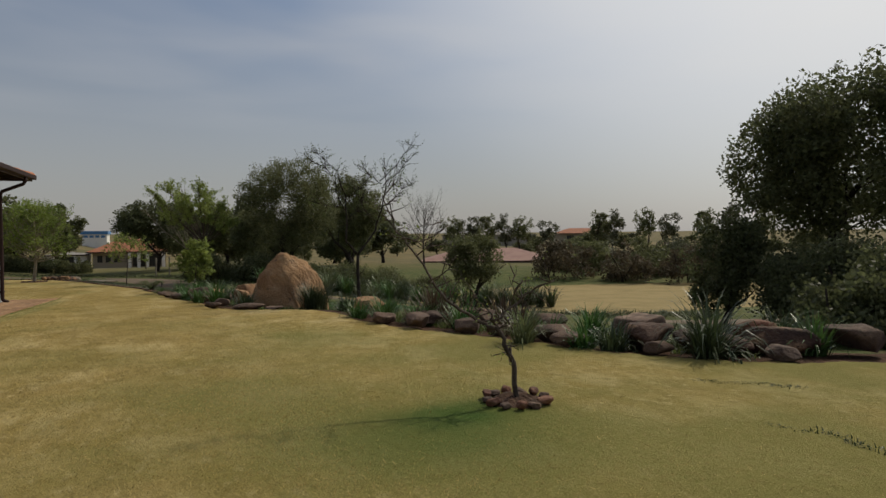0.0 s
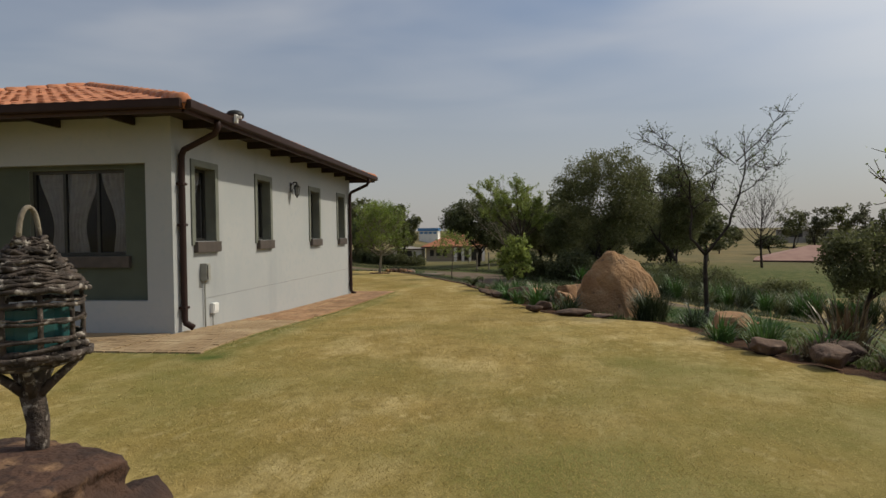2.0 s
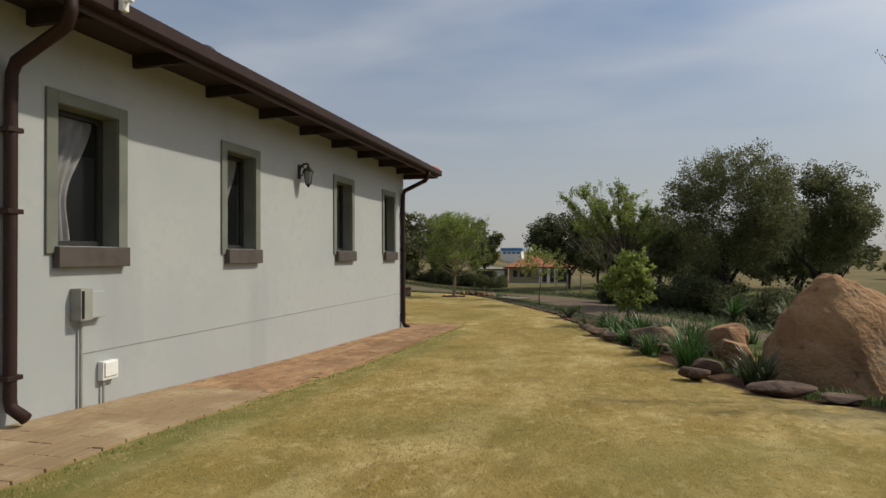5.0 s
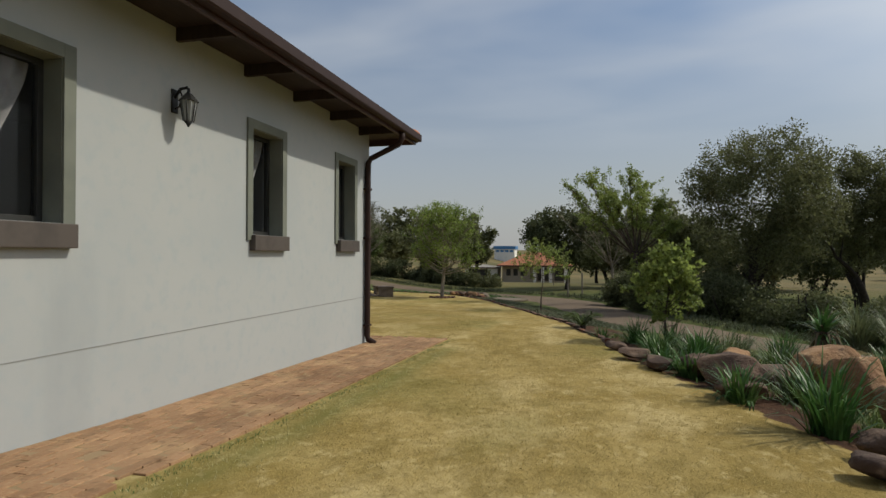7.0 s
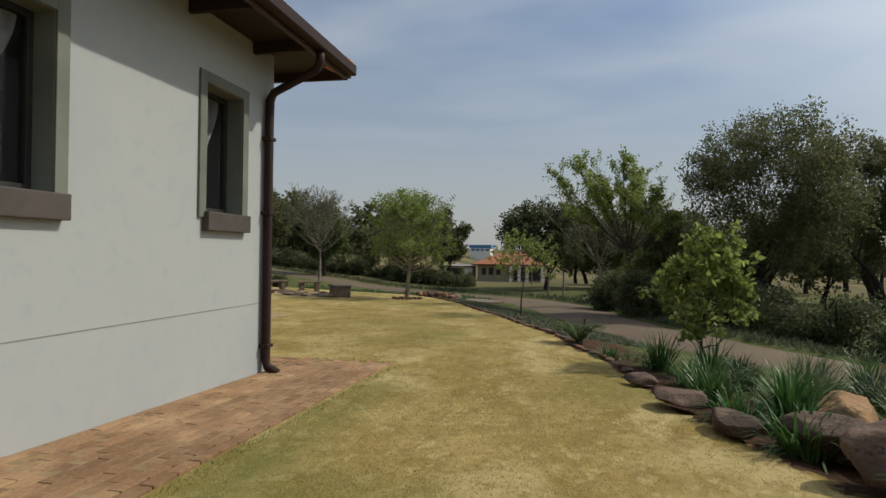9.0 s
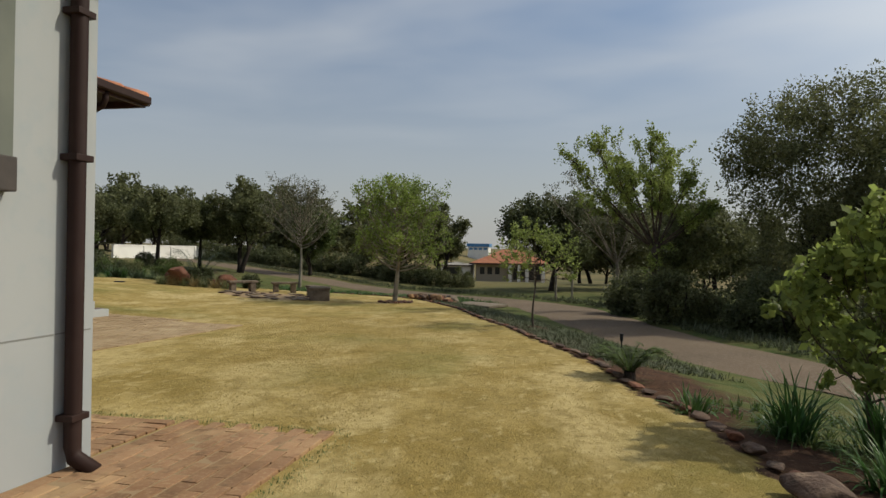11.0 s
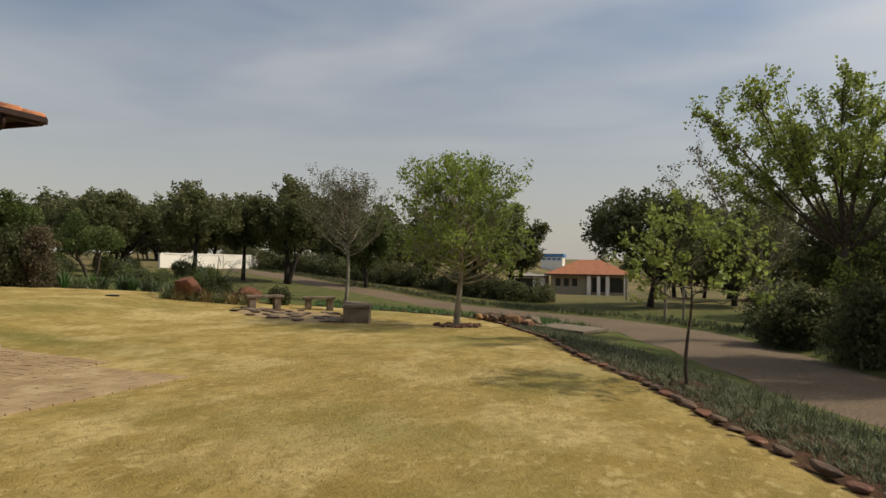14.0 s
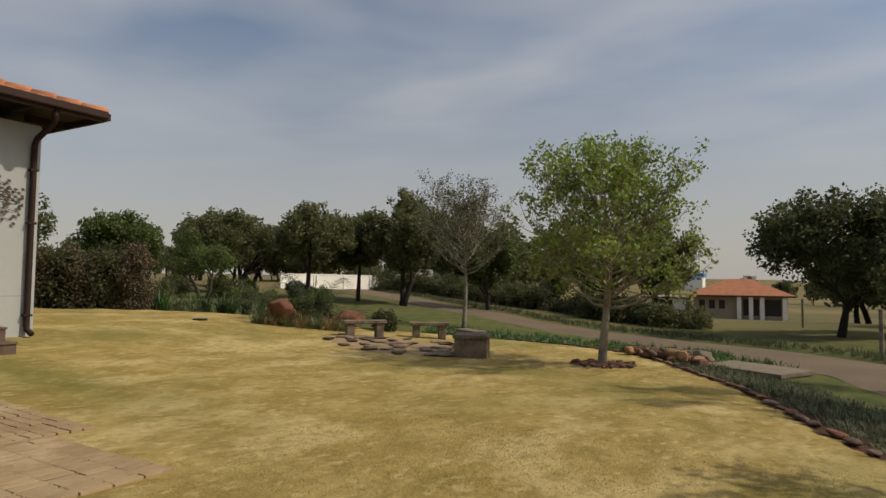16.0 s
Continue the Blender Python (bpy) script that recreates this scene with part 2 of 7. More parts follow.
OLIVE = leaf("dark_olive_leaf", (0.125, 0.136, 0.058), (0.145, 0.152, 0.07), thr=0.5)
DARKLEAF = leaf("dusky_leaf", (0.094, 0.108, 0.048), (0.112, 0.122, 0.057), thr=0.5)
MIDLEAF = leaf("mid_green_leaf", (0.095, 0.135, 0.038), (0.115, 0.138, 0.046), thr=0.42)
FRESH = leaf("fresh_green_leaf", (0.27, 0.325, 0.085), (0.2, 0.25, 0.07), thr=0.52)
SPRING = leaf("spring_green_leaf", (0.24, 0.31, 0.07), (0.17, 0.225, 0.055), thr=0.5)
GREYLEAF = leaf("grey_green_leaf", (0.13, 0.135, 0.075), (0.1, 0.1, 0.055))
BLADE = leaf("strap_leaf", (0.06, 0.138, 0.034), (0.09, 0.14, 0.042), 0.4)
DARKBLADE = leaf("dark_strap_leaf", (0.042, 0.065, 0.03), (0.06, 0.078, 0.034), 0.4)
PALEBLADE = leaf("pale_strap_leaf", (0.17, 0.185, 0.09), (0.1, 0.13, 0.055), 0.45)
BRONZE = leaf("bronze_strap_leaf", (0.06, 0.038, 0.025), (0.1, 0.075, 0.04), 0.4)
DRYBLADE = leaf("dry_strap_leaf", (0.26, 0.2, 0.09), (0.2, 0.15, 0.06), 0.7)
BLUEGREEN = leaf("grey_green_cover", (0.085, 0.102, 0.052), (0.11, 0.12, 0.064), 0.6)
GRASS = leaf("dry_grass_blade", (0.5, 0.395, 0.165), (0.36, 0.28, 0.1), 0.8, 0.5)
PALEGRASS = leaf("bleached_grass_blade", (0.56, 0.5, 0.28), (0.4, 0.38, 0.18), 0.8, 0.4)
REED = leaf("brown_reed", (0.13, 0.1, 0.06), (0.09, 0.075, 0.045), 0.8)


# ---- geometry helpers ----
def mesh_of(name, verts, faces, mat):
    me = bpy.data.meshes.new(name)
    me.from_pydata([tuple(v) for v in verts], [], faces)
    for m in (mat if isinstance(mat, (list, tuple)) else [mat]):
        me.materials.append(m)
    return me


def quads_mesh(name, quads, mat):
    """quads: array n x 4 x 3."""
    q = np.asarray(quads, dtype=np.float32)
    n = len(q)
    me = bpy.data.meshes.new(name)
    me.vertices.add(n * 4)
    me.vertices.foreach_set("co", q.reshape(-1))
    me.loops.add(n * 4)
    me.loops.foreach_set("vertex_index", np.arange(n * 4, dtype=np.int32))
    me.polygons.add(n)
    me.polygons.foreach_set("loop_start", np.arange(0, n * 4, 4, dtype=np.int32))
    me.materials.append(mat)
    me.update(calc_edges=True)
    return me


def smooth(me):
    me.polygons.foreach_set("use_smooth", [True] * len(me.polygons))
    return me


def bm_mesh(name, bm, mat):
    me = bpy.data.meshes.new(name)
    bm.normal_update()
    bm.to_mesh(me)
    bm.free()
    me.materials.append(mat)
    return me


def thing(name, label, category, at=(0, 0, 0), turn=0.0, group="", kind=""):
    ob = new(name)
    ob.empty_display_size = 0.2
    ob.matrix_world = pose(*at, 0, 0, turn)
    return tagged(ob, label, category, group, kind)


def child(name, me, parent, label=""):
    ob = new(name, me)
    ob.parent = parent
    if label:
        tagged(ob, label)
    return ob


def solo(name, me, label, category, at=(0, 0, 0), turn=0.0, group="", kind=""):
    ob = new(name, me)
    ob.matrix_world = pose(*at, 0, 0, turn)
    return tagged(ob, label, category, group, kind)


def box(bm, lo, hi, bevel=0.0, m=None):
    lo, hi = Vector(lo), Vector(hi)
    r = bmesh.ops.create_cube(bm, size=1.0, matrix=Matrix.Translation((lo + hi) / 2) @ Matrix.Diagonal((*(hi - lo), 1)))
    vs = r["verts"]
    if bevel:
        es = list({e for v in vs for e in v.link_edges})
        out = bmesh.ops.bevel(bm, geom=es, offset=bevel, segments=2, affect="EDGES", profile=0.6)
        vs = list({v for f in out["faces"] for v in f.verts} | {v for v in vs if v.is_valid})
    if m is not None:
        bmesh.ops.transform(bm, matrix=m, verts=vs)
    return vs


def box_part(name, lo, hi, mat, parent, bevel=0.004, label=""):
    bm = bmesh.new()
    box(bm, lo, hi, bevel)
    return child(name, bm_mesh(name, bm, mat), parent, label)


def tube_arrays(points, radii, sides=6):
    """A tapered tube along points: verts and quads."""
    pts = [Vector(p) for p in points]
    verts, faces = [], []
    ref = Vector((0.31, 0.87, 0.2)).normalized()
    for i, p in enumerate(pts):
        d = (pts[min(i + 1, len(pts) - 1)] - pts[max(i - 1, 0)]).normalized()
        a = d.cross(ref)
        if a.length < 1e-4:
            a = d.cross(Vector((1, 0, 0)))
        a.normalize()
        b = d.cross(a)
        for k in range(sides):
            w = 2 * math.pi * k / sides
            verts.append(p + (a * math.cos(w) + b * math.sin(w)) * radii[i])
    for i in range(len(pts) - 1):
        for k in range(sides):
            l = (k + 1) % sides
            faces.append((i * sides + k, i * sides + l, (i + 1) * sides + l, (i + 1) * sides + k))
    n = len(verts)
    verts.append(pts[0])
    verts.append(pts[-1])
    for k in range(sides):
        l = (k + 1) % sides
        faces.append((n, l, k))
        faces.append((n + 1, (len(pts) - 1) * sides + k, (len(pts) - 1) * sides + l))
    return verts, faces


def tubes_mesh(name, tubes, mat):
    verts, faces = [], []
    for pts, radii, sides in tubes:
        v, f = tube_arrays(pts, radii, sides)
        o = len(verts)
        verts += v
        faces += [tuple(i + o for i in q) for q in f]
    return smooth(mesh_of(name, verts, faces, mat))


def round_cylinder(bm, r, z0, z1, sides=16, x=0.0, y=0.0, r2=None):
    bmesh.ops.create_cone(bm, cap_ends=True, segments=sides, radius1=r, radius2=r if r2 is None else r2, depth=z1 - z0, matrix=Matrix.Translation((x, y, (z0 + z1) / 2)))


# ---- lie of the land ----
YS = np.array([-20, 0, 4, 10, 14, 19, 28, 35, 45, 60, 200.0])
ZS = np.array([0.05, 0.02, 0, -0.08, -0.27, -0.40, -0.66, -0.8, -1.0, -0.95, -0.9])
BED = np.array([(40, -5), (14, 0.5), (8, 3.0), (5.85, 3.86), (4.85, 4.15), (4.15, 4.95), (3.55, 5.86), (3.45, 6.5), (2.79, 7.65), (2.31, 8.47), (2.04, 9.43),
                (2.0, 11.2), (1.7, 12.5), (0.4, 12.95), (-0.35, 15.9), (-0.6, 16.9), (-1.0, 17.8), (-1.25, 18.9), (-1.55, 21.2), (-2.0, 22.6), (-2.2, 24.0),
                (-2.62, 25.1), (-3.07, 26.3), (-3.73, 28.4), (-4.5, 30.0), (-4.93, 31.2), (-5.56, 33.0), (-6.5, 34.7), (-7.7, 36.9), (-9.6, 38.0),
                (-11.6, 37.6), (-13.6, 36.6), (-15.2, 35.4), (-17.6, 34.9), (-19.2, 33.4), (-20.4, 30.0), (-24, 26), (-40, 20)], dtype=float)
TRACK = np.array([(30, 9), (16, 12.6), (9, 16.2), (5.1, 19.9), (2.4, 23.6), (0.75, 26.6), (-0.75, 30.3), (-1.75, 34.5), (-3.0, 39.2), (-5.6, 42.8), (-9.6, 45.4), (-14.5, 47.4), (-20.5, 50.2), (-31, 57), (-46, 66), (-80, 84)], dtype=float)
TRACK_W = np.array([1.1, 1.1, 1.1, 1.15, 1.2, 1.2, 1.2, 1.3, 1.5, 1.6, 1.4, 1.3, 1.3, 1.4, 1.5, 1.6])


def resample(line, step, extra=None):
    seg = np.hypot(*np.diff(line, axis=0).T)
    s = np.concatenate([[0], np.cumsum(seg)])
    u = np.arange(0, s[-1], step)
    # a smooth curve through the points
    out = np.stack([np.interp(u, s, line[:, k]) for k in range(2)], 1)
    k = max(3, int(0.9 / step) | 1)
    pad = np.concatenate([np.repeat(out[:1], k // 2, 0), out, np.repeat(out[-1:], k // 2, 0)])
    out = np.stack([np.convolve(pad[:, i], np.ones(k) / k, "valid") for i in range(2)], 1)
    return (out, np.interp(u, s, extra)) if extra is not None else out


BEDLINE = resample(BED, 0.15)
ROADLINE, ROADHALF = resample(TRACK, 0.4, TRACK_W)


def nearest(line, x, y):
    """Distance to the line, and on which side (positive: left of its run)."""
    x, y = np.atleast_1d(x).astype(float), np.atleast_1d(y).astype(float)
    best = np.full(x.shape, 1e9)
    side = np.zeros(x.shape)
    idx = np.zeros(x.shape, dtype=int)
    a, d = line[:-1], np.diff(line, axis=0)
    for i in range(len(a)):
        px, py = x - a[i, 0], y - a[i, 1]
        u = np.clip((px * d[i, 0] + py * d[i, 1]) / (d[i] @ d[i]), 0, 1)
        qx, qy = px - u * d[i, 0], py - u * d[i, 1]
        r = np.hypot(qx, qy)
        m = r < best
        best[m] = r[m]
        side[m] = np.sign(d[i, 0] * py - d[i, 1] * px)[m]
        idx[m] = i
    return best, side, idx


def sstep(a, b, v):
    u = np.clip((v - a) / (b - a), 0, 1)
    return u * u * (3 - 2 * u)


def lawn_z(x, y):
    d = np.clip(-8 - x, 0, 8)
    rise = 0.0072 * d * d + 0.05 * np.clip(-16 - x, 0, 20)
    return np.interp(y, YS, ZS) + rise * sstep(21, 27, y)


COARSE = resample(BED, 0.6)


def land(x, y):
    """Height of the ground, and how far it lies inside the lawn."""
    x, y = np.atleast_1d(x).astype(float), np.atleast_1d(y).astype(float)
    d, side, _ = nearest(COARSE, x, y)
    sd = d * side
    out = np.clip(-sd, 0, None)
    z = lawn_z(x, y)
    z = z - 0.05 * sstep(0.0, 0.25, out)
    right = sstep(-1, 6, x) * sstep(40, 28, y)
    z = z - (0.2 * sstep(0.3, 2.2, out)) * sstep(-26, -16, x)
    z = z - 0.85 * sstep(3.0, 12, out) * right
    r = np.hypot(x + 2, y - 15)
    z = z - 2.5 * sstep(38, 95, r) * sstep(-40, -18, x)
    z = z + 3.2 * sstep(110, 420, r) + 14 * sstep(400, 2600, r)
    return z, sd


def ground_z(x, y):
    return float(land(x, y)[0][0])


# ---- ground ----
def ground_axis(stops):
    out = []
    for a, b, step in stops:
        out += list(np.arange(a, b, step))
    return np.array(out + [stops[-1][1]])


gx = ground_axis([(-3000, -300, 450), (-300, -60, 24), (-60, -26, 2.0), (-26, -12, 0.5), (-12, 9, 0.25), (9, 30, 0.75), (30, 90, 4), (90, 300, 26), (300, 3000, 450)])
gy = ground_axis([(-600, -60, 180), (-60, -6, 6), (-6, 40, 0.25), (40, 60, 0.75), (60, 120, 4), (120, 400, 28), (400, 3400, 500)])
X, Y = np.meshgrid(gx, gy)
Z, SD = land(X.ravel(), Y.ravel())
rd, rside, ridx = nearest(ROADLINE[::2], X.ravel(), Y.ravel())
RSD = rd - np.interp(ridx * 2, np.arange(len(ROADHALF)), ROADHALF)
# the track is levelled a little into the ground
Z = Z - 0.1 * sstep(0.5, -0.3, RSD)
nx, ny = len(gx), len(gy)
idx = np.arange(nx * ny).reshape(ny, nx)
faces = np.stack([idx[:-1, :-1], idx[:-1, 1:], idx[1:, 1:], idx[1:, :-1]], -1).reshape(-1, 4)
GROUND = bpy.data.materials.new("lawn_and_veld")
gme = mesh_of("ground", np.stack([X.ravel(), Y.ravel(), Z], 1), [tuple(int(i) for i in f) for f in faces], GROUND)
smooth(gme)
fair = np.minimum(np.clip((np.hypot((X.ravel() - 18) / 2.0, (Y.ravel() - 23.5) / 0.95) - 7.5) * 1.2, -3, 3), np.clip((np.hypot((X.ravel() - 5.5) / 0.8, (Y.ravel() - 21.5) / 0.6) - 1.6), -3, 3))
wild = np.hypot(X.ravel() + 2, Y.ravel() - 15)
gxr, gyr = X.ravel(), Y.ravel()
# mask of darker green: left of the young tree, along brick edges, by the patio
greener_grass = 0.8 * np.exp(-((gxr - 1.1) / 0.8) ** 2 - ((gyr - 3.5) / 0.6) ** 2) + 0.75 * np.exp(-((gxr - 1.5) / 0.55) ** 2 - ((gyr - 3.95) / 0.28) ** 2)
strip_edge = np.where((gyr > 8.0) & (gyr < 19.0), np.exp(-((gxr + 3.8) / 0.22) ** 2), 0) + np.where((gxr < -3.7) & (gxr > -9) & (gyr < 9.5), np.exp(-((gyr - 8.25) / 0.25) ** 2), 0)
greener_grass = np.clip(greener_grass + 0.48 * strip_edge + 0.55 * np.exp(-((gxr + 12.5) / 2.5) ** 2 - ((gyr - 27.6) / 0.5) ** 2), 0, 1)
for key, values in (("greener_grass", greener_grass), ("lawn", SD), ("track", RSD), ("fairway", fair), ("far", wild)):
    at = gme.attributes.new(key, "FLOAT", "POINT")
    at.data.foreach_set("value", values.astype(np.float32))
ground = tagged(new("ground", gme), "dry winter lawn running into garden beds and veld", "ground", kind="structure")


def ground_material(m):
    m.use_nodes = True
    t = m.node_tree
    b = t.nodes["Principled BSDF"]
    b.inputs["Roughness"].default_value = 0.95
    b.inputs["Specular IOR Level"].default_value = 0.1
    geo = t.nodes.new("ShaderNodeNewGeometry")

    def noise_tex(scale, detail=5.0, rough=0.55, stretch=None):
        n = t.nodes.new("ShaderNodeTexNoise")
        n.inputs["Scale"].default_value, n.inputs["Detail"].default_value, n.inputs["Roughness"].default_value = scale, detail, rough
        src = geo.outputs["Position"]
        if stretch:
            mp = t.nodes.new("ShaderNodeMapping")
            mp.inputs["Scale"].default_value = stretch[:3]
            mp.inputs["Rotation"].default_value = (0, 0, radians(stretch[3]))
            t.links.new(src, mp.inputs[0])
            src = mp.outputs[0]
        t.links.new(src, n.inputs["Vector"])
        return n.outputs["Fac"]

    def span(v, lo, hi, a=0.0, c=1.0):
        r = t.nodes.new("ShaderNodeMapRange")
        r.inputs["From Min"].default_value, r.inputs["From Max"].default_value = lo, hi
        r.inputs["To Min"].default_value, r.inputs["To Max"].default_value = a, c
        t.links.new(v, r.inputs["Value"])
        return r.outputs[0]

    def math_node(op, a, c):
        n = t.nodes.new("ShaderNodeMath")
        n.operation = op
        for i, v in enumerate((a, c)):
            if isinstance(v, (int, float)):
                n.inputs[i].default_value = v
            else:
                t.links.new(v, n.inputs[i])
        return n.outputs[0]

    def blend(f, a, c):
        n = t.nodes.new("ShaderNodeMix")
        n.data_type = "RGBA"
        for key, v in (("Factor", f), ("A", a), ("B", c)):
            if isinstance(v, tuple):
                n.inputs[key].default_value = (*v, 1)
            elif isinstance(v, float):
                n.inputs[key].default_value = v
            else:
                t.links.new(v, n.inputs[key])
        return n.outputs["Result"]

    def attr(key):
        n = t.nodes.new("ShaderNodeAttribute")
        n.attribute_name = key
        return n.outputs["Fac"]

    # lawn: straw with green patches, mowing grain and fine blades
    big, mid, fine = noise_tex(0.35, 4), noise_tex(1.7, 5), noise_tex(95, 4, 0.7)
    tuft = noise_tex(14, 5, 0.65)
    grass = blend(span(mid, 0.38, 0.66), (0.285, 0.203, 0.06), (0.425, 0.322, 0.128))
    grass = blend(span(noise_tex(3.2, 5, 0.6, (1.0, 0.45, 1.0, 25)), 0.48, 0.64, 0, 0.6), grass, (0.2, 0.148, 0.042))
    grass = blend(span(noise_tex(1.15, 4, 0.55, (1.0, 0.6, 1.0, -20)), 0.52, 0.62, 0, 0.8), grass, (0.52, 0.41, 0.195))
    grass = blend(span(noise_tex(7.5, 5, 0.6, (1.0, 0.7, 1.0, 40)), 0.5, 0.62, 0, 0.5), grass, (0.205, 0.15, 0.046))
    grass = blend(span(noise_tex(10, 4, 0.6, (1.0, 0.6, 1.0, -35)), 0.56, 0.66, 0, 0.6), grass, (0.55, 0.44, 0.215))
    # greener towards low y and high x, in broad noise patches
    pos = t.nodes.new("ShaderNodeSeparateXYZ")
    t.links.new(geo.outputs["Position"], pos.inputs[0])
    green_y = span(pos.outputs["Y"], 6.0, 14.0, 0.15, -0.1)
    green = span(math_node("ADD", big, math_node("MULTIPLY", green_y, span(pos.outputs["X"], -2.5, 2.0, 0.4, 1.3))), 0.48, 0.7, 0, 0.85)
    grass = blend(green, grass, (0.15, 0.15, 0.038))
    grass = blend(span(tuft, 0.5, 0.75, 0, 0.6), grass, (0.16, 0.118, 0.036))
    grass = blend(span(fine, 0.45, 0.72, 0, 0.45), grass, (0.46, 0.36, 0.15))
    # masked spots blend to a deep green
    grass = blend(math_node("MULTIPLY", attr("greener_grass"), span(mid, 0.3, 0.6, 0.7, 1.0)), grass, (0.05, 0.092, 0.016))
    soil = blend(span(noise_tex(6, 5), 0.4, 0.65), (0.085, 0.045, 0.028), (0.05, 0.03, 0.02))
    soil = blend(span(noise_tex(30, 4), 0.58, 0.72), soil, (0.19, 0.12, 0.075))
    cover = blend(span(noise_tex(2.2, 5), 0.4, 0.62), (0.06, 0.085, 0.025), (0.12, 0.12, 0.045))
    cover = blend(span(noise_tex(40, 4, 0.7), 0.5, 0.75, 0, 0.7), cover, (0.14, 0.14, 0.06))
    veld = blend(span(noise_tex(0.06, 5), 0.4, 0.62), (0.2, 0.155, 0.075), (0.115, 0.105, 0.05))
    veld = blend(span(noise_tex(0.6, 5), 0.5, 0.7, 0, 0.6), veld, (0.08, 0.085, 0.035))
    fairway = blend(span(noise_tex(0.8, 5), 0.42, 0.65), (0.33, 0.255, 0.12), (0.27, 0.21, 0.095))
    wobble = span(noise_tex(5, 4), 0.3, 0.7, -0.12, 0.12)
    sd = math_node("ADD", attr("lawn"), wobble)
    beds = blend(span(math_node("ADD", sd, span(noise_tex(1.1, 3), 0.3, 0.7, -0.6, 0.6)), -0.8, -1.3), soil, cover)
    beds = blend(span(attr("far"), 30.0, 48.0), beds, veld)
    beds = blend(span(math_node("ADD", attr("fairway"), wobble), 0.15, -0.15), beds, fairway)
    col = blend(span(sd, -0.03, 0.03), beds, grass)
    t.links.new(col, b.inputs["Base Color"])
    bump = t.nodes.new("ShaderNodeBump")
    bump.inputs["Strength"].default_value, bump.inputs["Distance"].default_value = 0.7, 0.03
    h = math_node("ADD", math_node("MULTIPLY", fine, 0.5), math_node("MULTIPLY", tuft, 0.8))
    t.links.new(h, bump.inputs["Height"])
    t.links.new(bump.outputs[0], b.inputs["Normal"])


ground_material(GROUND)

# the gravel track, a strip laid on the ground
rv, rf = [], []
tang = np.gradient(ROADLINE, axis=0)
tang /= np.hypot(*tang.T)[:, None]
cross = np.stack([-tang[:, 1], tang[:, 0]], 1)
STRIP = 9
for i, (p, c, h) in enumerate(zip(ROADLINE, cross, ROADHALF)):
    for k in range(STRIP):
        u = (k / (STRIP - 1) * 2 - 1) * (h + 0.1 * math.sin(i * 0.7 + k // 8 * 2))
        q = p + c * u
        rv.append((q[0], q[1], 0))
rz = land(np.array([v[0] for v in rv]), np.array([v[1] for v in rv]))[0] - 0.1
rv = [(v[0], v[1], z + 0.05 * (1 - (2 * (j % STRIP) / (STRIP - 1) - 1) ** 2) + 0.035) for j, (v, z) in enumerate(zip(rv, rz))]
for i in range(len(ROADLINE) - 1):
    for k in range(STRIP - 1):
        a = i * STRIP + k
        rf.append((a, a + STRIP, a + STRIP + 1, a + 1))
tagged(new("road", smooth(mesh_of("road", rv, rf, ROAD))), "tan gravel driveway curving past the lawn", "road", kind="structure")


# ---- main house ----
def wall_grid(u_len, v0, v1, openings, thick):
    """A wall of u_len by v0..v1 with openings (u0, u1, w0, w1) through it, in its own plane: u along x, outside at y = 0."""
    us = sorted({0.0, u_len, *[o[0] for o in openings], *[o[1] for o in openings]})
    vs = sorted({v0, v1, *[o[2] for o in openings], *[o[3] for o in openings]})
    def is_open(i, j):
        if not (0 <= i < len(us) - 1 and 0 <= j < len(vs) - 1):
            return True
        u, v = (us[i] + us[i + 1]) / 2, (vs[j] + vs[j + 1]) / 2
        return any(o[0] < u < o[1] and o[2] < v < o[3] for o in openings)
    bm = bmesh.new()
    seen = {}
    def vert(u, y, v):
        key = (round(u, 4), round(y, 4), round(v, 4))
        if key not in seen:
            seen[key] = bm.verts.new((u, y, v))
        return seen[key]
    for i in range(len(us) - 1):
        for j in range(len(vs) - 1):
            if is_open(i, j):
                continue
            a, b, c, d = us[i], us[i + 1], vs[j], vs[j + 1]
            bm.faces.new([vert(a, 0, c), vert(b, 0, c), vert(b, 0, d), vert(a, 0, d)])
            bm.faces.new([vert(a, thick, d), vert(b, thick, d), vert(b, thick, c), vert(a, thick, c)])
            if is_open(i - 1, j):
                bm.faces.new([vert(a, 0, d), vert(a, thick, d), vert(a, thick, c), vert(a, 0, c)])
            if is_open(i + 1, j):
                bm.faces.new([vert(b, 0, c), vert(b, thick, c), vert(b, thick, d), vert(b, 0, d)])
            if is_open(i, j - 1):
                bm.faces.new([vert(a, 0, c), vert(a, thick, c), vert(b, thick, c), vert(b, 0, c)])
            if is_open(i, j + 1):
                bm.faces.new([vert(b, 0, d), vert(b, thick, d), vert(a, thick, d), vert(a, 0, d)])
    return bm


house = thing("house", "single-storey plastered house with terracotta tiled hip roof", "house", (0, 0, 0))
WALL_TOP, EAVE = 3.05, 3.02


def house_wall(at, turn, length, openings=(), base=-1.2, thick=0.24):
    w = child("wall", bm_mesh("wall", wall_grid(length, base, WALL_TOP, openings, thick), PLASTER), house)
    w.matrix_local = pose(*at, 0, 0, turn)
    return w


# east face of the first block: u runs along +y; the four windows
EAST = -5.15
wins = [(10.49, 11.11), (12.71, 13.3), (15.66, 16.29), (17.88, 18.48)]
SILL_Z, HEAD_Z = 1.22, 2.34
house_wall((EAST, 9.9, 0), 90, 9.22, [(a - 9.9, b - 9.9, SILL_Z, HEAD_Z) for a, b in wins])
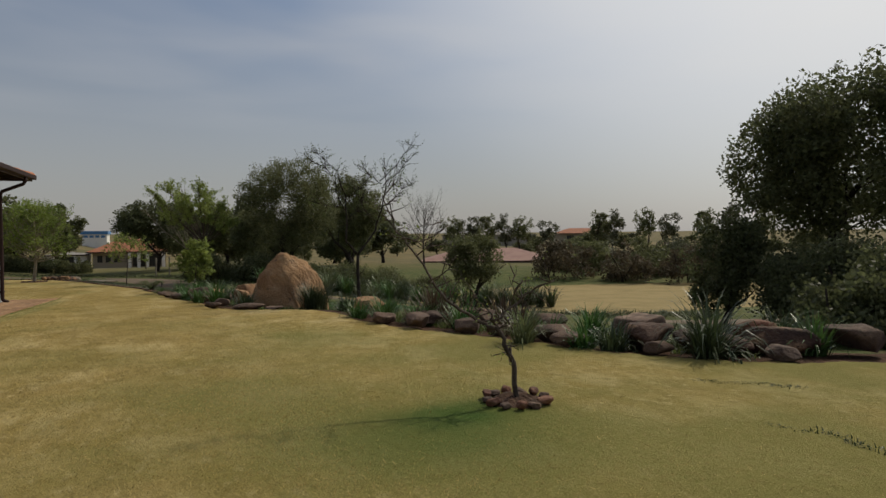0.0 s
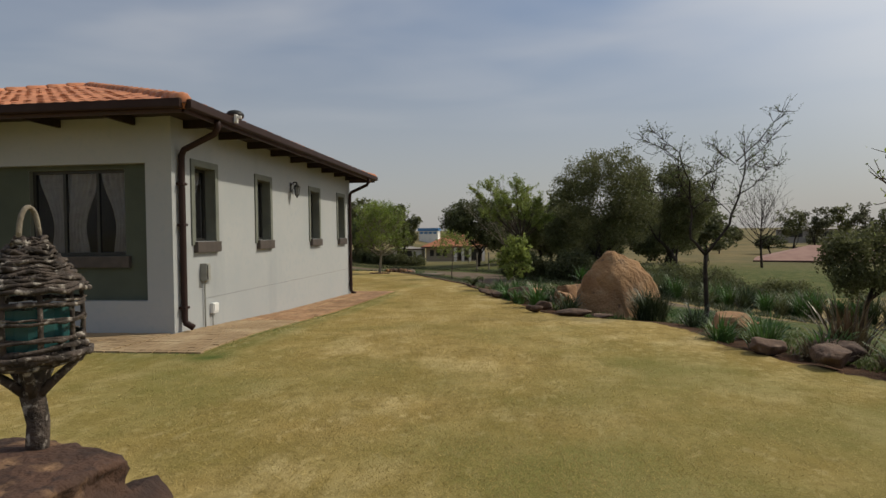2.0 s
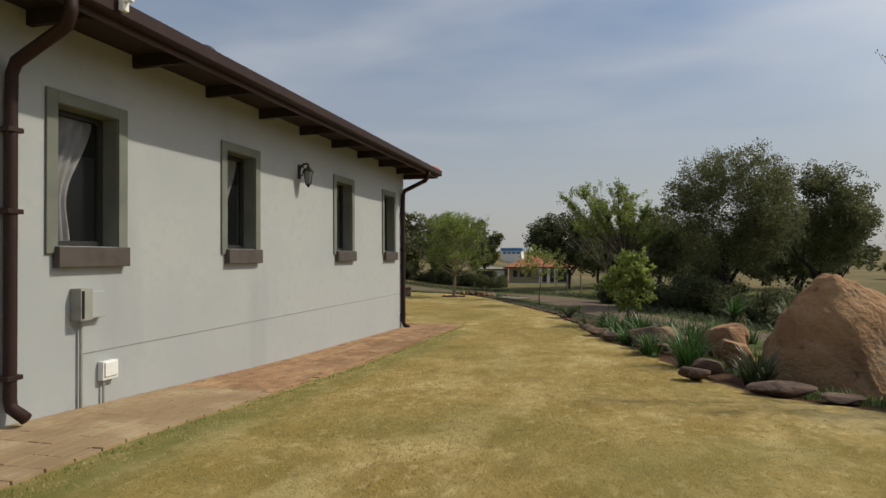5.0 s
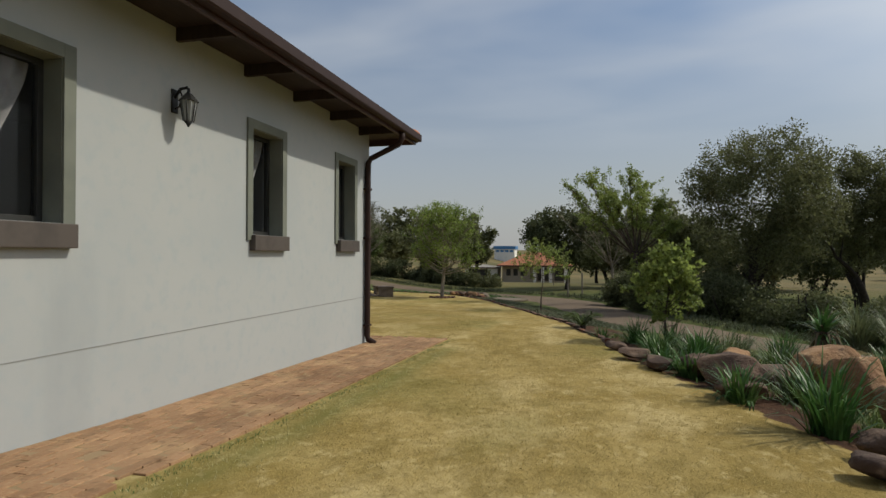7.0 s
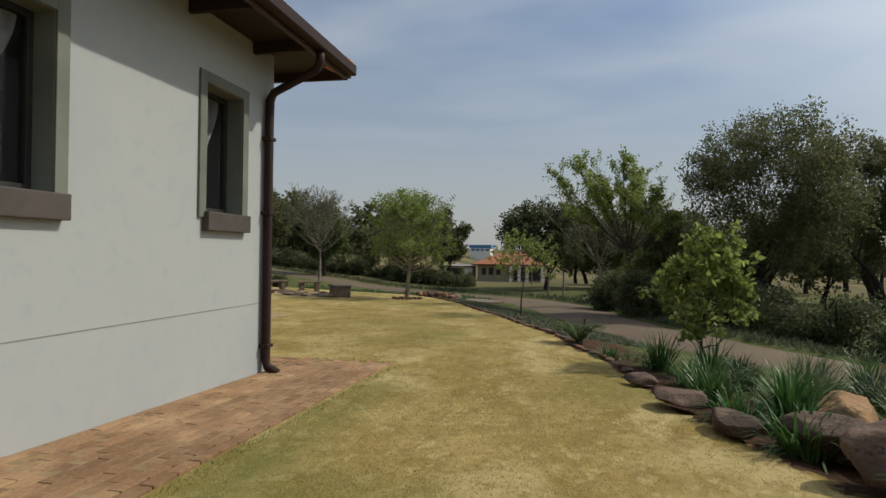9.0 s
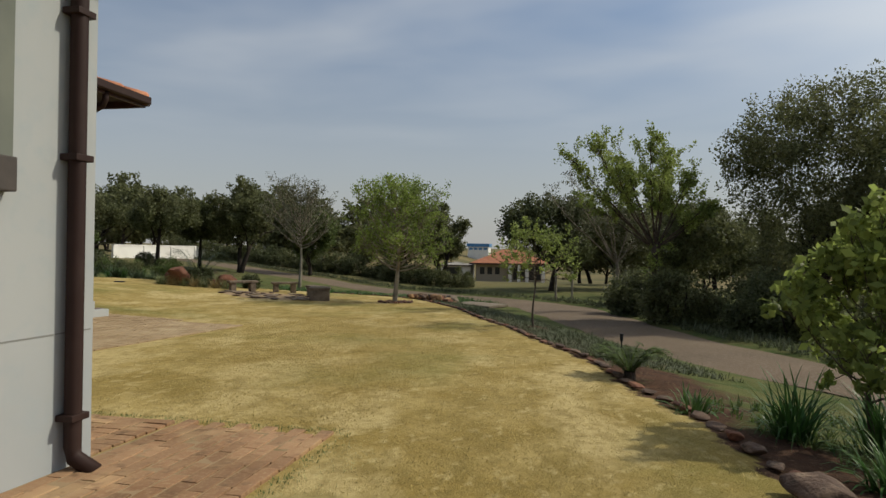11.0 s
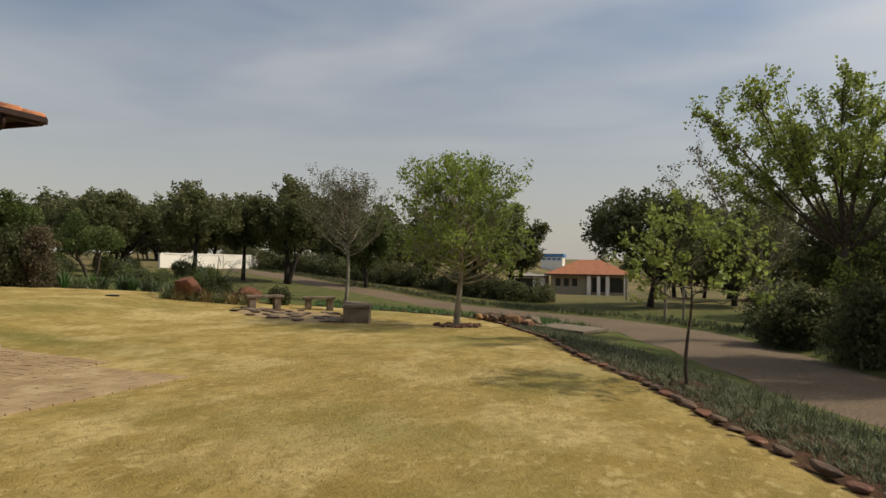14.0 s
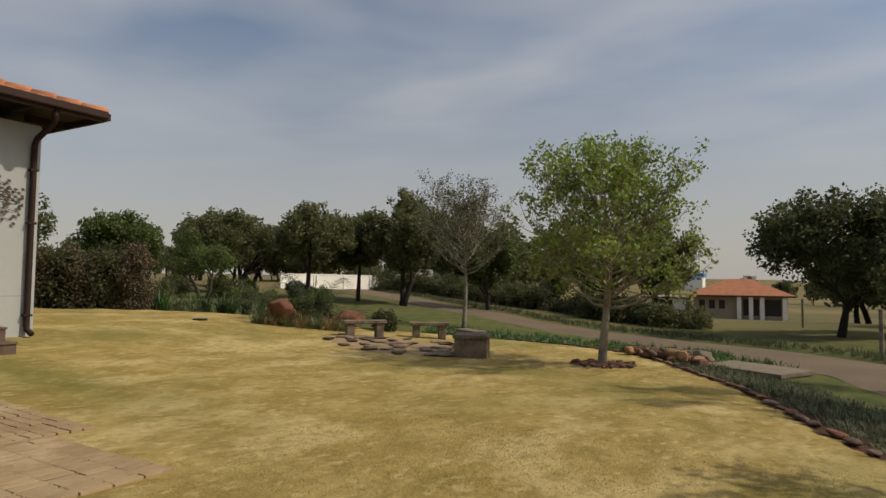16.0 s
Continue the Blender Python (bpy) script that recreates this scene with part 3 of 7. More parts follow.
# south face: a wide window in a painted recess
S0, S1 = -8.06, -5.54
SW = (-7.42, -5.93, 1.03, 2.27)
house_wall((-14.0, 9.9, 0), 0, 8.85 - 0.24, [(S0 + 14.0, S1 + 14.0, 0.39, 2.33)])
# back of the recess, with the window opening through it
rec = child("recess", bm_mesh("recess", wall_grid(S1 - S0, 0.39, 2.33, [(SW[0] - S0, SW[1] - S0, SW[2], SW[3])], 0.14), RECESS), house, "grey-green painted recess round the window")
rec.matrix_local = pose(S0, 10.02, 0)
house_wall((EAST - 0.24, 19.12, 0), 180, 8.9)
house_wall((-14.0, 19.12 - 0.24, 0), -90, 8.74)
# second and third blocks, stepping back
W2X, W2Y, W3X, W3Y = -9.76, 24.0, -15.26, 28.94
house_wall((W2X, 19.25, 0), 90, W2Y - 19.25, [(21.2 - 19.25, 23.02 - 19.25, 0.3, 2.42)])
house_wall((W2X - 0.24, W2Y, 0), 180, 9.0)
house_wall((W3X, W2Y + 0.02, 0), 90, W3Y - W2Y - 0.02, [(26.5 - W2Y, 27.7 - W2Y, 0.36, 2.45)])
house_wall((W3X - 0.24, W3Y, 0), 180, 8.0)
# rooms behind the windows
bm = bmesh.new()
box(bm, (-13.7, 10.16, -0.2), (-5.4, 18.74, 0.05))
child("floor_slab", bm_mesh("floor_slab", bm, ROOM), house)
bm = bmesh.new()
box(bm, (-13.74, 10.14, 2.62), (-5.4, 18.75, 2.75))
child("ceiling_slab", bm_mesh("ceiling_slab", bm, ROOM), house)
bm = bmesh.new()
box(bm, (-8.6, 10.15, 0.06), (-8.45, 18.74, 2.61))
child("inner_wall", bm_mesh("inner_wall", bm, ROOM), house)
for x, y0, y1 in ((-12.6, 19.3, 23.7), (-18.4, 24.3, 28.6)):
    bm = bmesh.new()
    box(bm, (x, y0, 0.0), (x + 0.1, y1, 2.61))
    child("inner_wall", bm_mesh("inner_wall", bm, ROOM), house)
for x0, y0, x1, y1 in ((-19.0, 19.3, -10.3, 23.7), (-23.4, 24.3, -15.8, 28.6)):
    bm = bmesh.new()
    box(bm, (x0, y0, 2.62), (x1, y1, 2.75))
    child("ceiling_slab", bm_mesh("ceiling_slab", bm, ROOM), house)
# scored plaster joint along the east faces, a shallow ridge
for x, y0, y1 in ((EAST, 10.75, 19.1), (W2X, 19.3, 23.98), (W3X, 24.2, 28.88)):
    box_part("plaster_joint", (x - 0.01, y0, 0.336), (x + 0.003, y1, 0.343), JOINTLINE, house, 0)


def ring_frame(u0, u1, v0, v1, w, depth, y0=0.0):
    bm = bmesh.new()
    box(bm, (u0, y0, v0), (u0 + w, y0 + depth, v1), 0.003)
    box(bm, (u1 - w, y0, v0), (u1, y0 + depth, v1), 0.003)
    box(bm, (u0 + w, y0, v1 - w), (u1 - w, y0 + depth, v1), 0.003)
    box(bm, (u0 + w, y0, v0), (u1 - w, y0 + depth, v0 + w), 0.003)
    return bm


def curtain(name, u0, u1, v0, v1, y, parent, gather):
    """A hanging curtain pulled to one side: gather +1 to the right end, -1 to the left."""
    rows, cols = 18, 26
    verts, faces = [], []
    for j in range(rows + 1):
        f = j / rows
        v = v1 + (v0 - v1) * f
        pull = 0.5 * sstep(0.0, 0.68, f) - 0.1 * sstep(0.68, 1, f)
        for i in range(cols + 1):
            c = i / cols
            a, b = (u0 + (u1 - u0) * pull, u1) if gather > 0 else (u0, u1 - (u1 - u0) * pull)
            verts.append((a + (b - a) * c, y + 0.022 * math.sin(c * 31 + f * 2) * (1 + pull), v))
    for j in range(rows):
        for i in range(cols):
            k = j * (cols + 1) + i
            faces.append((k, k + 1, k + cols + 2, k + cols + 1))
    return child(name, smooth(mesh_of(name, verts, faces, LACE)), parent, "white lace curtain tied to one side")


def window(at, turn, u0, u1, v0, v1, surround=0.1, mullions=(), sill=True, depth=0.15, curtains=()):
    """A window whose wall runs along its own x, outside towards -y."""
    w = child("window", None, house)
    w.matrix_local = pose(*at, 0, 0, turn)
    child("window_frame", bm_mesh("window_frame", ring_frame(u0 + 0.002, u1 - 0.002, v0 + 0.002, v1 - 0.002, 0.045, 0.05, depth), FRAME), w)
    if surround:
        s = surround
        bm = bmesh.new()
        box(bm, (u0 - s, -0.022, v0 - 0.06), (u0, 0.0, v1 + s), 0.004)
        box(bm, (u1, -0.022, v0 - 0.06), (u1 + s, 0.0, v1 + s), 0.004)
        box(bm, (u0, -0.022, v1), (u1, 0.0, v1 + s), 0.004)
        child("surround", bm_mesh("surround", bm, TRIM), w, "grey-green raised plaster surround")
    # painted reveal lining
    bm = bmesh.new()
    box(bm, (u0, 0.0, v0), (u0 + 0.004, depth, v1))
    box(bm, (u1 - 0.004, 0.0, v0), (u1, depth, v1))
    box(bm, (u0 + 0.004, 0.0, v1 - 0.004), (u1 - 0.004, depth, v1))
    child("reveal", bm_mesh("reveal", bm, TRIM), w)
    if sill:
        box_part("sill", (u0 - 0.03, -0.07, v0 - 0.17), (u1 + 0.08, 0.1, v0 - 0.005), SILL, w, 0.008, "thick dark brown sill")
    edges = [u0 + 0.047, *mullions, u1 - 0.047]
    for m in mullions:
        box_part("mullion", (m - 0.022, depth + 0.004, v0 + 0.047), (m + 0.022, depth + 0.046, v1 - 0.047), FRAME, w, 0.003)
    for a, b in zip(edges[:-1], edges[1:]):
        bm = bmesh.new()
        box(bm, (a, depth + 0.022, v0 + 0.046), (b, depth + 0.027, v1 - 0.046))
        pane = child("pane", bm_mesh("pane", bm, GLASS), w)
        pane.visible_shadow = False
    for a, b, g in curtains:
        curtain("curtain", a, b, v0 + 0.02, v1 - 0.03, depth + 0.075, w, g)
    return w


for i, (a, b) in enumerate(wins):
    window((EAST, 9.9, 0), 90, a - 9.9, b - 9.9, SILL_Z, HEAD_Z, curtains=[(a - 9.9 + 0.03, b - 9.9 - 0.06, -1)])
window((S0, 10.02, 0), 0, SW[0] - S0, SW[1] - S0, SW[2], SW[3], surround=0, mullions=(1.14, 1.66), depth=0.07,
       curtains=[(0.68, 1.13, 1), (1.14, 1.65, -1), (1.67, 2.1, 1)])
window((W2X, 19.25, 0), 90, 21.2 - 19.25, 23.02 - 19.25, 0.3, 2.42, mullions=(2.85,), sill=False)
box_part("door_leaf", (W3X - 0.16, 26.52, 0.37), (W3X - 0.11, 27.68, 2.43), FRAME, house)


# roof: hip slopes of barrel tiles over a deck
def hip_roof(x0, y0, x1, y1, z, pitch, sides):
    run = min(x1 - x0, y1 - y0) / 2
    rise = run * math.tan(radians(pitch))
    ridge_a, ridge_b = (x0 + run, y0 + run), (x1 - run, y1 - run)
    c = [Vector((x0, y0, z)), Vector((x1, y0, z)), Vector((x1, y1, z)), Vector((x0, y1, z))]
    ra, rb = Vector((*ridge_a, z + rise)), Vector((*ridge_b, z + rise))
    bm = bmesh.new()
    vs = [bm.verts.new(v) for v in (*c, ra, rb)]
    wide = (x1 - x0) > (y1 - y0)
    if wide:
        quads = [(0, 1, 5, 4), (1, 2, 5), (2, 3, 4, 5), (3, 0, 4)]
    else:
        quads = [(0, 1, 4), (1, 2, 5, 4), (2, 3, 5), (3, 0, 4, 5)]
    for q in quads:
        bm.faces.new([vs[i] for i in q])
    bm.faces.new([vs[i] for i in (3, 2, 1, 0)])
    child("roof_deck", bm_mesh("roof_deck", bm, SOFFIT), house)
    # barrel tiles
    quads_out = []
    pw, pl = 0.2, 0.34
    slope = 1 / math.cos(radians(pitch))
    for side in sides:
        origin, along, length = {"s": (c[0], Vector((1, 0, 0)), x1 - x0), "e": (c[1], Vector((0, 1, 0)), y1 - y0),
                                 "n": (c[2], Vector((-1, 0, 0)), x1 - x0), "w": (c[3], Vector((0, -1, 0)), y1 - y0)}[side]
        inward = Vector((-along.y, along.x, 0))
        up = (inward + Vector((0, 0, math.tan(radians(pitch))))).normalized()
        nrm = along.cross(up)
        rows = min(18, int(run * slope / pl))
        for r in range(rows):
            s0, s1 = r * pl + 0.02, (r + 1) * pl + 0.12
            cut = max(0.0, (s1 - 0.1) / slope)
            n = int((length - 2 * cut) / pw)
            for k in range(n):
                u = cut + (k + 0.5) * pw + 0.06
                jitter = random.uniform(-0.006, 0.006)
                prev = None
                for a in range(7):
                    w = math.pi * a / 6
                    off = -math.cos(w) * pw * 0.52
                    hgt = math.sin(w) * 0.05 + 0.004 + jitter
                    base = origin + along * (u + off)
                    p0 = base + up * s0 + nrm * (hgt + 0.018)
                    p1 = base + up * s1 + nrm * (hgt + 0.002)
                    if prev:
                        quads_out.append((prev[0], p0, p1, prev[1]))
                        if r == 0 or a in (2, 3, 4, 5):
                            quads_out.append((prev[0] - nrm * 0.02, p0 - nrm * 0.02, p0, prev[0]))
                    prev = (p0, p1)
    verts, faces, seen = [], [], {}
    for q in quads_out:
        f = []
        for p in q:
            key = (round(p.x, 3), round(p.y, 3), round(p.z, 3))
            if key not in seen:
                seen[key] = len(verts)
                verts.append(key)
            f.append(seen[key])
        if len(set(f)) == 4:
            faces.append(f)
    tagged(child("roof_tiles", mesh_of("roof_tiles", verts, faces, TILE), house, "rows of terracotta barrel tiles"), kind="stuff")
    # hip tiles
    for corner, tip in ((c[1], rb if wide else ra), (c[0], ra), (c[2], rb), (c[3], ra if wide else rb)):
        d = tip - corner
        start = corner + d.normalized() * 0.12
        d = tip - start
        n = int(d.length / 0.36)
        pts = [start + d * (i / n) for i in range(n + 1)]
        tubes = []
        for i in range(n):
            lift = Vector((0, 0, 0.012))
            tubes.append(([pts[i] + lift - d.normalized() * 0.06, pts[i] + lift, pts[i + 1] + lift], [0.09, 0.115, 0.09], 10))
        child("hip_tiles", tubes_mesh("hip_tiles", tubes, TILE), house)


def eaves(x0, y0, x1, y1, z, wall, sides):
    """Fascia, gutter and rafter ends along the named sides."""
    for side in sides:
        if side == "e":
            a, d, n = Vector((x1, y0, z)), Vector((0, 1, 0)), y1 - y0
        elif side == "s":
            a, d, n = Vector((x0, y0, z)), Vector((1, 0, 0)), x1 - x0
        else:
            a, d, n = Vector((x1, y1, z)), Vector((-1, 0, 0)), x1 - x0
        out = Vector((d.y, -d.x, 0))
        m = Matrix((( d.x, out.x, 0, a.x), (d.y, out.y, 0, a.y), (0, 0, 1, a.z), (0, 0, 0, 1)))
        bm = bmesh.new()
        box(bm, (0, -0.035, -0.14), (n, 0, 0.005), 0.004, m)
        child("fascia", bm_mesh("fascia", bm, FASCIA), house)
        bm = bmesh.new()
        # an open box gutter
        prof = [(0.003, 0.02), (0.003, -0.095), (0.088, -0.095), (0.1, -0.08), (0.1, 0.02), (0.09, 0.02), (0.09, -0.08), (0.012, -0.08), (0.012, 0.02)]
        rings = [[bm.verts.new(m @ Vector((u, y, v))) for y, v in prof] for u in (0.0, n)]
        for k in range(len(prof)):
            l = (k + 1) % len(prof)
            bm.faces.new((rings[0][k], rings[0][l], rings[1][l], rings[1][k]))
        for ring in rings:
            bm.faces.new([ring[k] for k in (0, 1, 2, 3, 4)])
        child("gutter", bm_mesh("gutter", bm, GUTTER), house, "dark brown box gutter")
        k = int(n / 1.05)
        for i in range(1, k):
            bm = bmesh.new()
            u = n * i / k
            box(bm, (u - 0.025, -0.68, -0.15), (u + 0.025, -0.05, -0.012), 0.003, m)
            child("rafter_end", bm_mesh("rafter_end", bm, SOFFIT), house)


BLOCKS = [((-14.7, 9.2, -4.55, 19.75), 3.0, "esnw", "esn"), ((-19.7, 13.0, -9.13, 24.69), 3.17, "esnw", "en"), ((-24.2, 19.0, -14.52, 29.52), 3.3, "esnw", "en")]
for (x0, y0, x1, y1), z, tiled, edged in BLOCKS:
    hip_roof(x0 - 0.06, y0 - 0.06, x1 + 0.06, y1 + 0.06, z - 0.035, 17.5, tiled)
    eaves(x0, y0, x1, y1, z, 0, edged)


def downpipe(x, y, z_top, z_bot, reach):
    """A square-section pipe from the gutter back to the wall and down, with a shoe."""
    pts = [(x + reach, y - 0.05, z_top), (x + reach, y - 0.05, z_top - 0.12), (x + reach - 0.06, y - 0.03, z_top - 0.2), (x + 0.1, y, z_top - 0.4), (x + 0.06, y, z_top - 0.48),
           (x + 0.055, y, z_top - 0.7), (x + 0.055, y, z_bot + 0.16), (x + 0.07, y, z_bot + 0.1), (x + 0.18, y + 0.02, z_bot + 0.03)]
    p = child("downpipe", tubes_mesh("downpipe", [(pts, [0.045] * len(pts), 8)], GUTTER), house, "dark brown downpipe")
    for z in (z_top - 0.9, (z_top + z_bot) / 2, z_bot + 0.3):
        bm = bmesh.new()
        box(bm, (x + 0.001, y - 0.06, z), (x + 0.105, y + 0.06, z + 0.035), 0.004)
        child("bracket", bm_mesh("bracket", bm, GUTTER), p)


downpipe(EAST, 10.07, 2.92, -0.04, 0.63)
south_pts = [(-8.24, 9.26, 2.92), (-8.24, 9.28, 2.8), (-8.24, 9.78, 2.5), (-8.24, 9.84, 2.4), (-8.24, 9.84, 0.1), (-8.24, 9.74, 0.04)]
child("downpipe", tubes_mesh("downpipe", [(south_pts, [0.045] * 6, 8)], GUTTER), house, "dark brown downpipe")
downpipe(EAST, 18.93, 2.92, -0.42, 0.63)
downpipe(W2X, 23.9, 3.08, -0.5, 0.61)
downpipe(W3X, 28.82, 3.2, -0.28, 0.72)
# lintel-corner bits on the first gutter, and the roof ventilator
bm = bmesh.new()
box(bm, (-4.43, 10.34, 2.93), (-4.39, 10.4, 3.05), 0.004)
box(bm, (-4.39, 10.355, 2.99), (-4.33, 10.385, 3.03), 0.004)
solo("gutter_sensor", bm_mesh("gutter_sensor", bm, WHITEPLASTIC), "small white plastic sensor clipped on the gutter", "sensor")
vent = thing("roof_ventilator", "black dome roof ventilator on the tiles", "ventilator", (-5.7, 13.05, 3.4))
bm = bmesh.new()
round_cylinder(bm, 0.1, -0.12, 0.14, 18)
child("neck", bm_mesh("neck", bm, IRON), vent)
bm = bmesh.new()
bmesh.ops.create_uvsphere(bm, u_segments=20, v_segments=10, radius=0.17, matrix=Matrix.Translation((0, 0, 0.2)) @ Matrix.Diagonal((1, 1, 0.6, 1)))
child("dome", smooth(bm_mesh("dome", bm, IRON)), vent)

# wall lamp: bracket, cage lantern
lamp = thing("wall_lantern", "black iron carriage lantern on the plaster wall", "lamp", (EAST, 14.43, 2.255))
lamp.scale = (0.66, 0.85, 0.85)
child("bracket", tubes_mesh("bracket", [([(0.0, 0, 0.1), (0.1, 0, 0.2), (0.2, 0, 0.21), (0.22, 0, 0.16)], [0.016] * 4, 8), ([(0.0, 0, 0.0), (0.08, 0, 0.02), (0.13, 0, 0.12), (0.09, 0, 0.19)], [0.01] * 4, 6)], IRON), lamp)
bm = bmesh.new()
box(bm, (0.0, -0.045, -0.04), (0.022, 0.045, 0.2), 0.008)
child("backplate", bm_mesh("backplate", bm, IRON), lamp)
bm = bmesh.new()
round_cylinder(bm, 0.12, 0.07, 0.15, 6, 0.22, 0, 0.035)
round_cylinder(bm, 0.018, 0.15, 0.2, 8, 0.22, 0)
child("cap", bm_mesh("cap", bm, IRON), lamp)
bm = bmesh.new()
round_cylinder(bm, 0.055, -0.13, 0.07, 6, 0.22, 0, 0.095)
child("glass", bm_mesh("glass", bm, LAMPGLASS), lamp, "clear tapered lantern glass")
child("cage", tubes_mesh("cage", [([(0.22 + 0.1 * math.cos(a), 0.1 * math.sin(a), 0.075), (0.22 + 0.058 * math.cos(a), 0.058 * math.sin(a), -0.135)], [0.007, 0.007], 5) for a in [i * math.pi / 3 for i in range(6)]]
      + [([(0.22, 0, -0.13), (0.22, 0, -0.19)], [0.05, 0.006], 8)], IRON), lamp)

# meter box, conduit and socket
meter = thing("meter_box", "grey steel meter box on the plaster wall", "meter box", (EAST, 10.72, 0.75))
box_part("body", (0.001, -0.1, -0.13), (0.11, 0.02, 0.13), BOXGREY, meter, 0.008)
box_part("cover", (0.001, 0.025, -0.12), (0.07, 0.19, 0.1), PLASTER, meter, 0.008, "painted side cover")
box_part("hinge", (0.11, -0.09, -0.11), (0.118, -0.07, 0.11), IRON, meter, 0.002)
bm = bmesh.new()
round_cylinder(bm, 0.013, -0.86, -0.131, 8, 0.03, -0.02)
child("conduit", bm_mesh("conduit", bm, BOXGREY), meter)
sock = thing("outdoor_socket", "white plastic weatherproof socket box on the wall", "socket", (EAST, 10.98, 0.17))
box_part("body", (0.001, -0.085, -0.08), (0.06, 0.085, 0.08), WHITEPLASTIC, sock, 0.01)
box_part("flap", (0.061, -0.07, -0.05), (0.072, 0.07, 0.07), WHITEPLASTIC, sock, 0.006)
bm = bmesh.new()
round_cylinder(bm, 0.01, -0.3, -0.081, 8, 0.03, -0.05)
child("conduit", bm_mesh("conduit", bm, BOXGREY), sock)

# metal leaf sculpture on the third block
sculpt = thing("wall_sculpture", "rusty metal branch with heart-shaped leaves on the wall", "wall art", (W3X + 0.03, 27.75, 2.02))
tubes = []
leaves = []
rng = random.Random(5)
for k in range(7):
    a = radians(-28 + k * 11)
    pts = [(0.0, 0.0, -0.25 + k * 0.04)]
    for s in range(1, 6):
        pts.append((0.012 * math.sin(s + k), s * 0.18 * math.cos(a), -0.25 + k * 0.04 + s * 0.18 * math.sin(a) * 0.62 - 0.012 * s * s * (k > 3)))
    tubes.append((pts, [0.009, 0.008, 0.007, 0.006, 0.005, 0.004], 5))
    for s in range(1, 6):
        for side in (-1, 1):
            p = Vector(pts[s]) + Vector((0.015, 0.03, side * 0.055))
            r = 0.036
            w = rng.uniform(0, 6)
            leaves.append([p + Vector((0, r * math.cos(w + q * math.pi / 2) * (1.25 if q == 0 else 0.8), r * math.sin(w + q * math.pi / 2) * (1.25 if q == 0 else 0.8))) for q in range(4)])
child("branch", tubes_mesh("branch", tubes, IRON), sculpt)
RUST = material("rusted_plate", (0.1, 0.065, 0.045), 0.7, [((0.06, 0.045, 0.036), 14.0, 0.4, 0.7)], 0.3, 90)
for q in leaves:
    top = [v + Vector((0.004, 0, 0)) for v in q]
    child("metal_leaf", mesh_of("metal_leaf", [*q, *top], [(3, 2, 1, 0), (4, 5, 6, 7), (0, 1, 5, 4), (1, 2, 6, 5), (2, 3, 7, 6), (3, 0, 4, 7)], RUST), sculpt)


# steps
def steps(name, label, at, turn, width, n, riser, tread, landing, side_mat, top_mat, inset=0.0):
    """Climb towards -x of their own; the bottom edge at x = 0."""
    st = thing(name, label, "steps", at, turn)
    for i in range(n):
        x1 = -i * tread
        x0 = -(n - 1) * tread - landing
        box_part("step", (x0, -width / 2, i * riser + (0.001 if i else -0.25)), (x1, width / 2, (i + 1) * riser - (0.004 if inset else 0.03)), side_mat, st, 0.004)
        box_part("tread", (x1 - tread - (landing if i == n - 1 else 0.02), -width / 2 - 0.004 + inset, (i + 1) * riser - (0.003 if inset else 0.029)), (x1 + 0.02, width / 2 + 0.012 - inset, (i + 1) * riser + (0.008 if inset else 0)), top_mat, st, 0.006)
    return st


steps("entry_steps", "brown tiled entry steps against the house wall", (-13.95, 27.15, ground_z(-13.95, 28.1) - 0.02), 0, 1.9, 4, 0.185, 0.3, 0.5, STEPTOP, STEPTOP)
steps("side_steps", "white-sided garden steps with dark treads", (-12.4, 26.42, -0.56), 90, 2.4, 4, 0.175, 0.36, 1.3, PLASTER, STEPTOP, 0.14)

# hose reel and tap
reel = thing("hose_reel", "dark green plastic hose reel standing by the wall", "hose reel", (-9.5, 23.15, ground_z(-9.5, 23.15)))
tub = []
for r in np.linspace(0.1, 0.25, 7):
    for k in (-0.08, -0.03, 0.02, 0.07):
        tub.append(([(k, r * math.cos(a), 0.31 + r * math.sin(a)) for a in np.linspace(0, 2 * math.pi, 22)], [0.015] * 22, 5))
child("hose", tubes_mesh("hose", tub, HOSE), reel)
child("rim", tubes_mesh("rim", [([(k, 0.28 * math.cos(a), 0.31 + 0.28 * math.sin(a)) for a in np.linspace(0, 2 * math.pi, 28)], [0.016] * 28, 6) for k in (-0.12, 0.11)], HOSE), reel)
child("stand", tubes_mesh("stand", [([(k, s * 0.22, 0.0), (k, 0, 0.31), ], [0.014, 0.014], 6) for k in (-0.12, 0.11) for s in (-1, 1)], HOSE), reel)
child("lead", tubes_mesh("lead", [([(0.05, 0.24, 0.2), (0.06, 0.4, 0.05), (0.05, 0.6, 0.03), (-0.1, 0.66, 0.03)], [0.012] * 4, 6)], HOSE), reel)
tap = thing("garden_tap", "brass garden tap on a wall pipe", "tap", (W2X, 23.6, 0.38))
child("pipe", tubes_mesh("pipe", [([(0.0, 0, 0), (0.06, 0, 0), (0.12, 0, 0.0), (0.14, 0, -0.05)], [0.012, 0.012, 0.014, 0.012], 8), ([(0.03, 0, 0.05), (0.03, 0, -0.02)], [0.01, 0.01], 6)], IRON), tap)
box_part("handle", (0.06, -0.035, 0.04), (0.085, 0.035, 0.055), IRON, tap, 0.003)


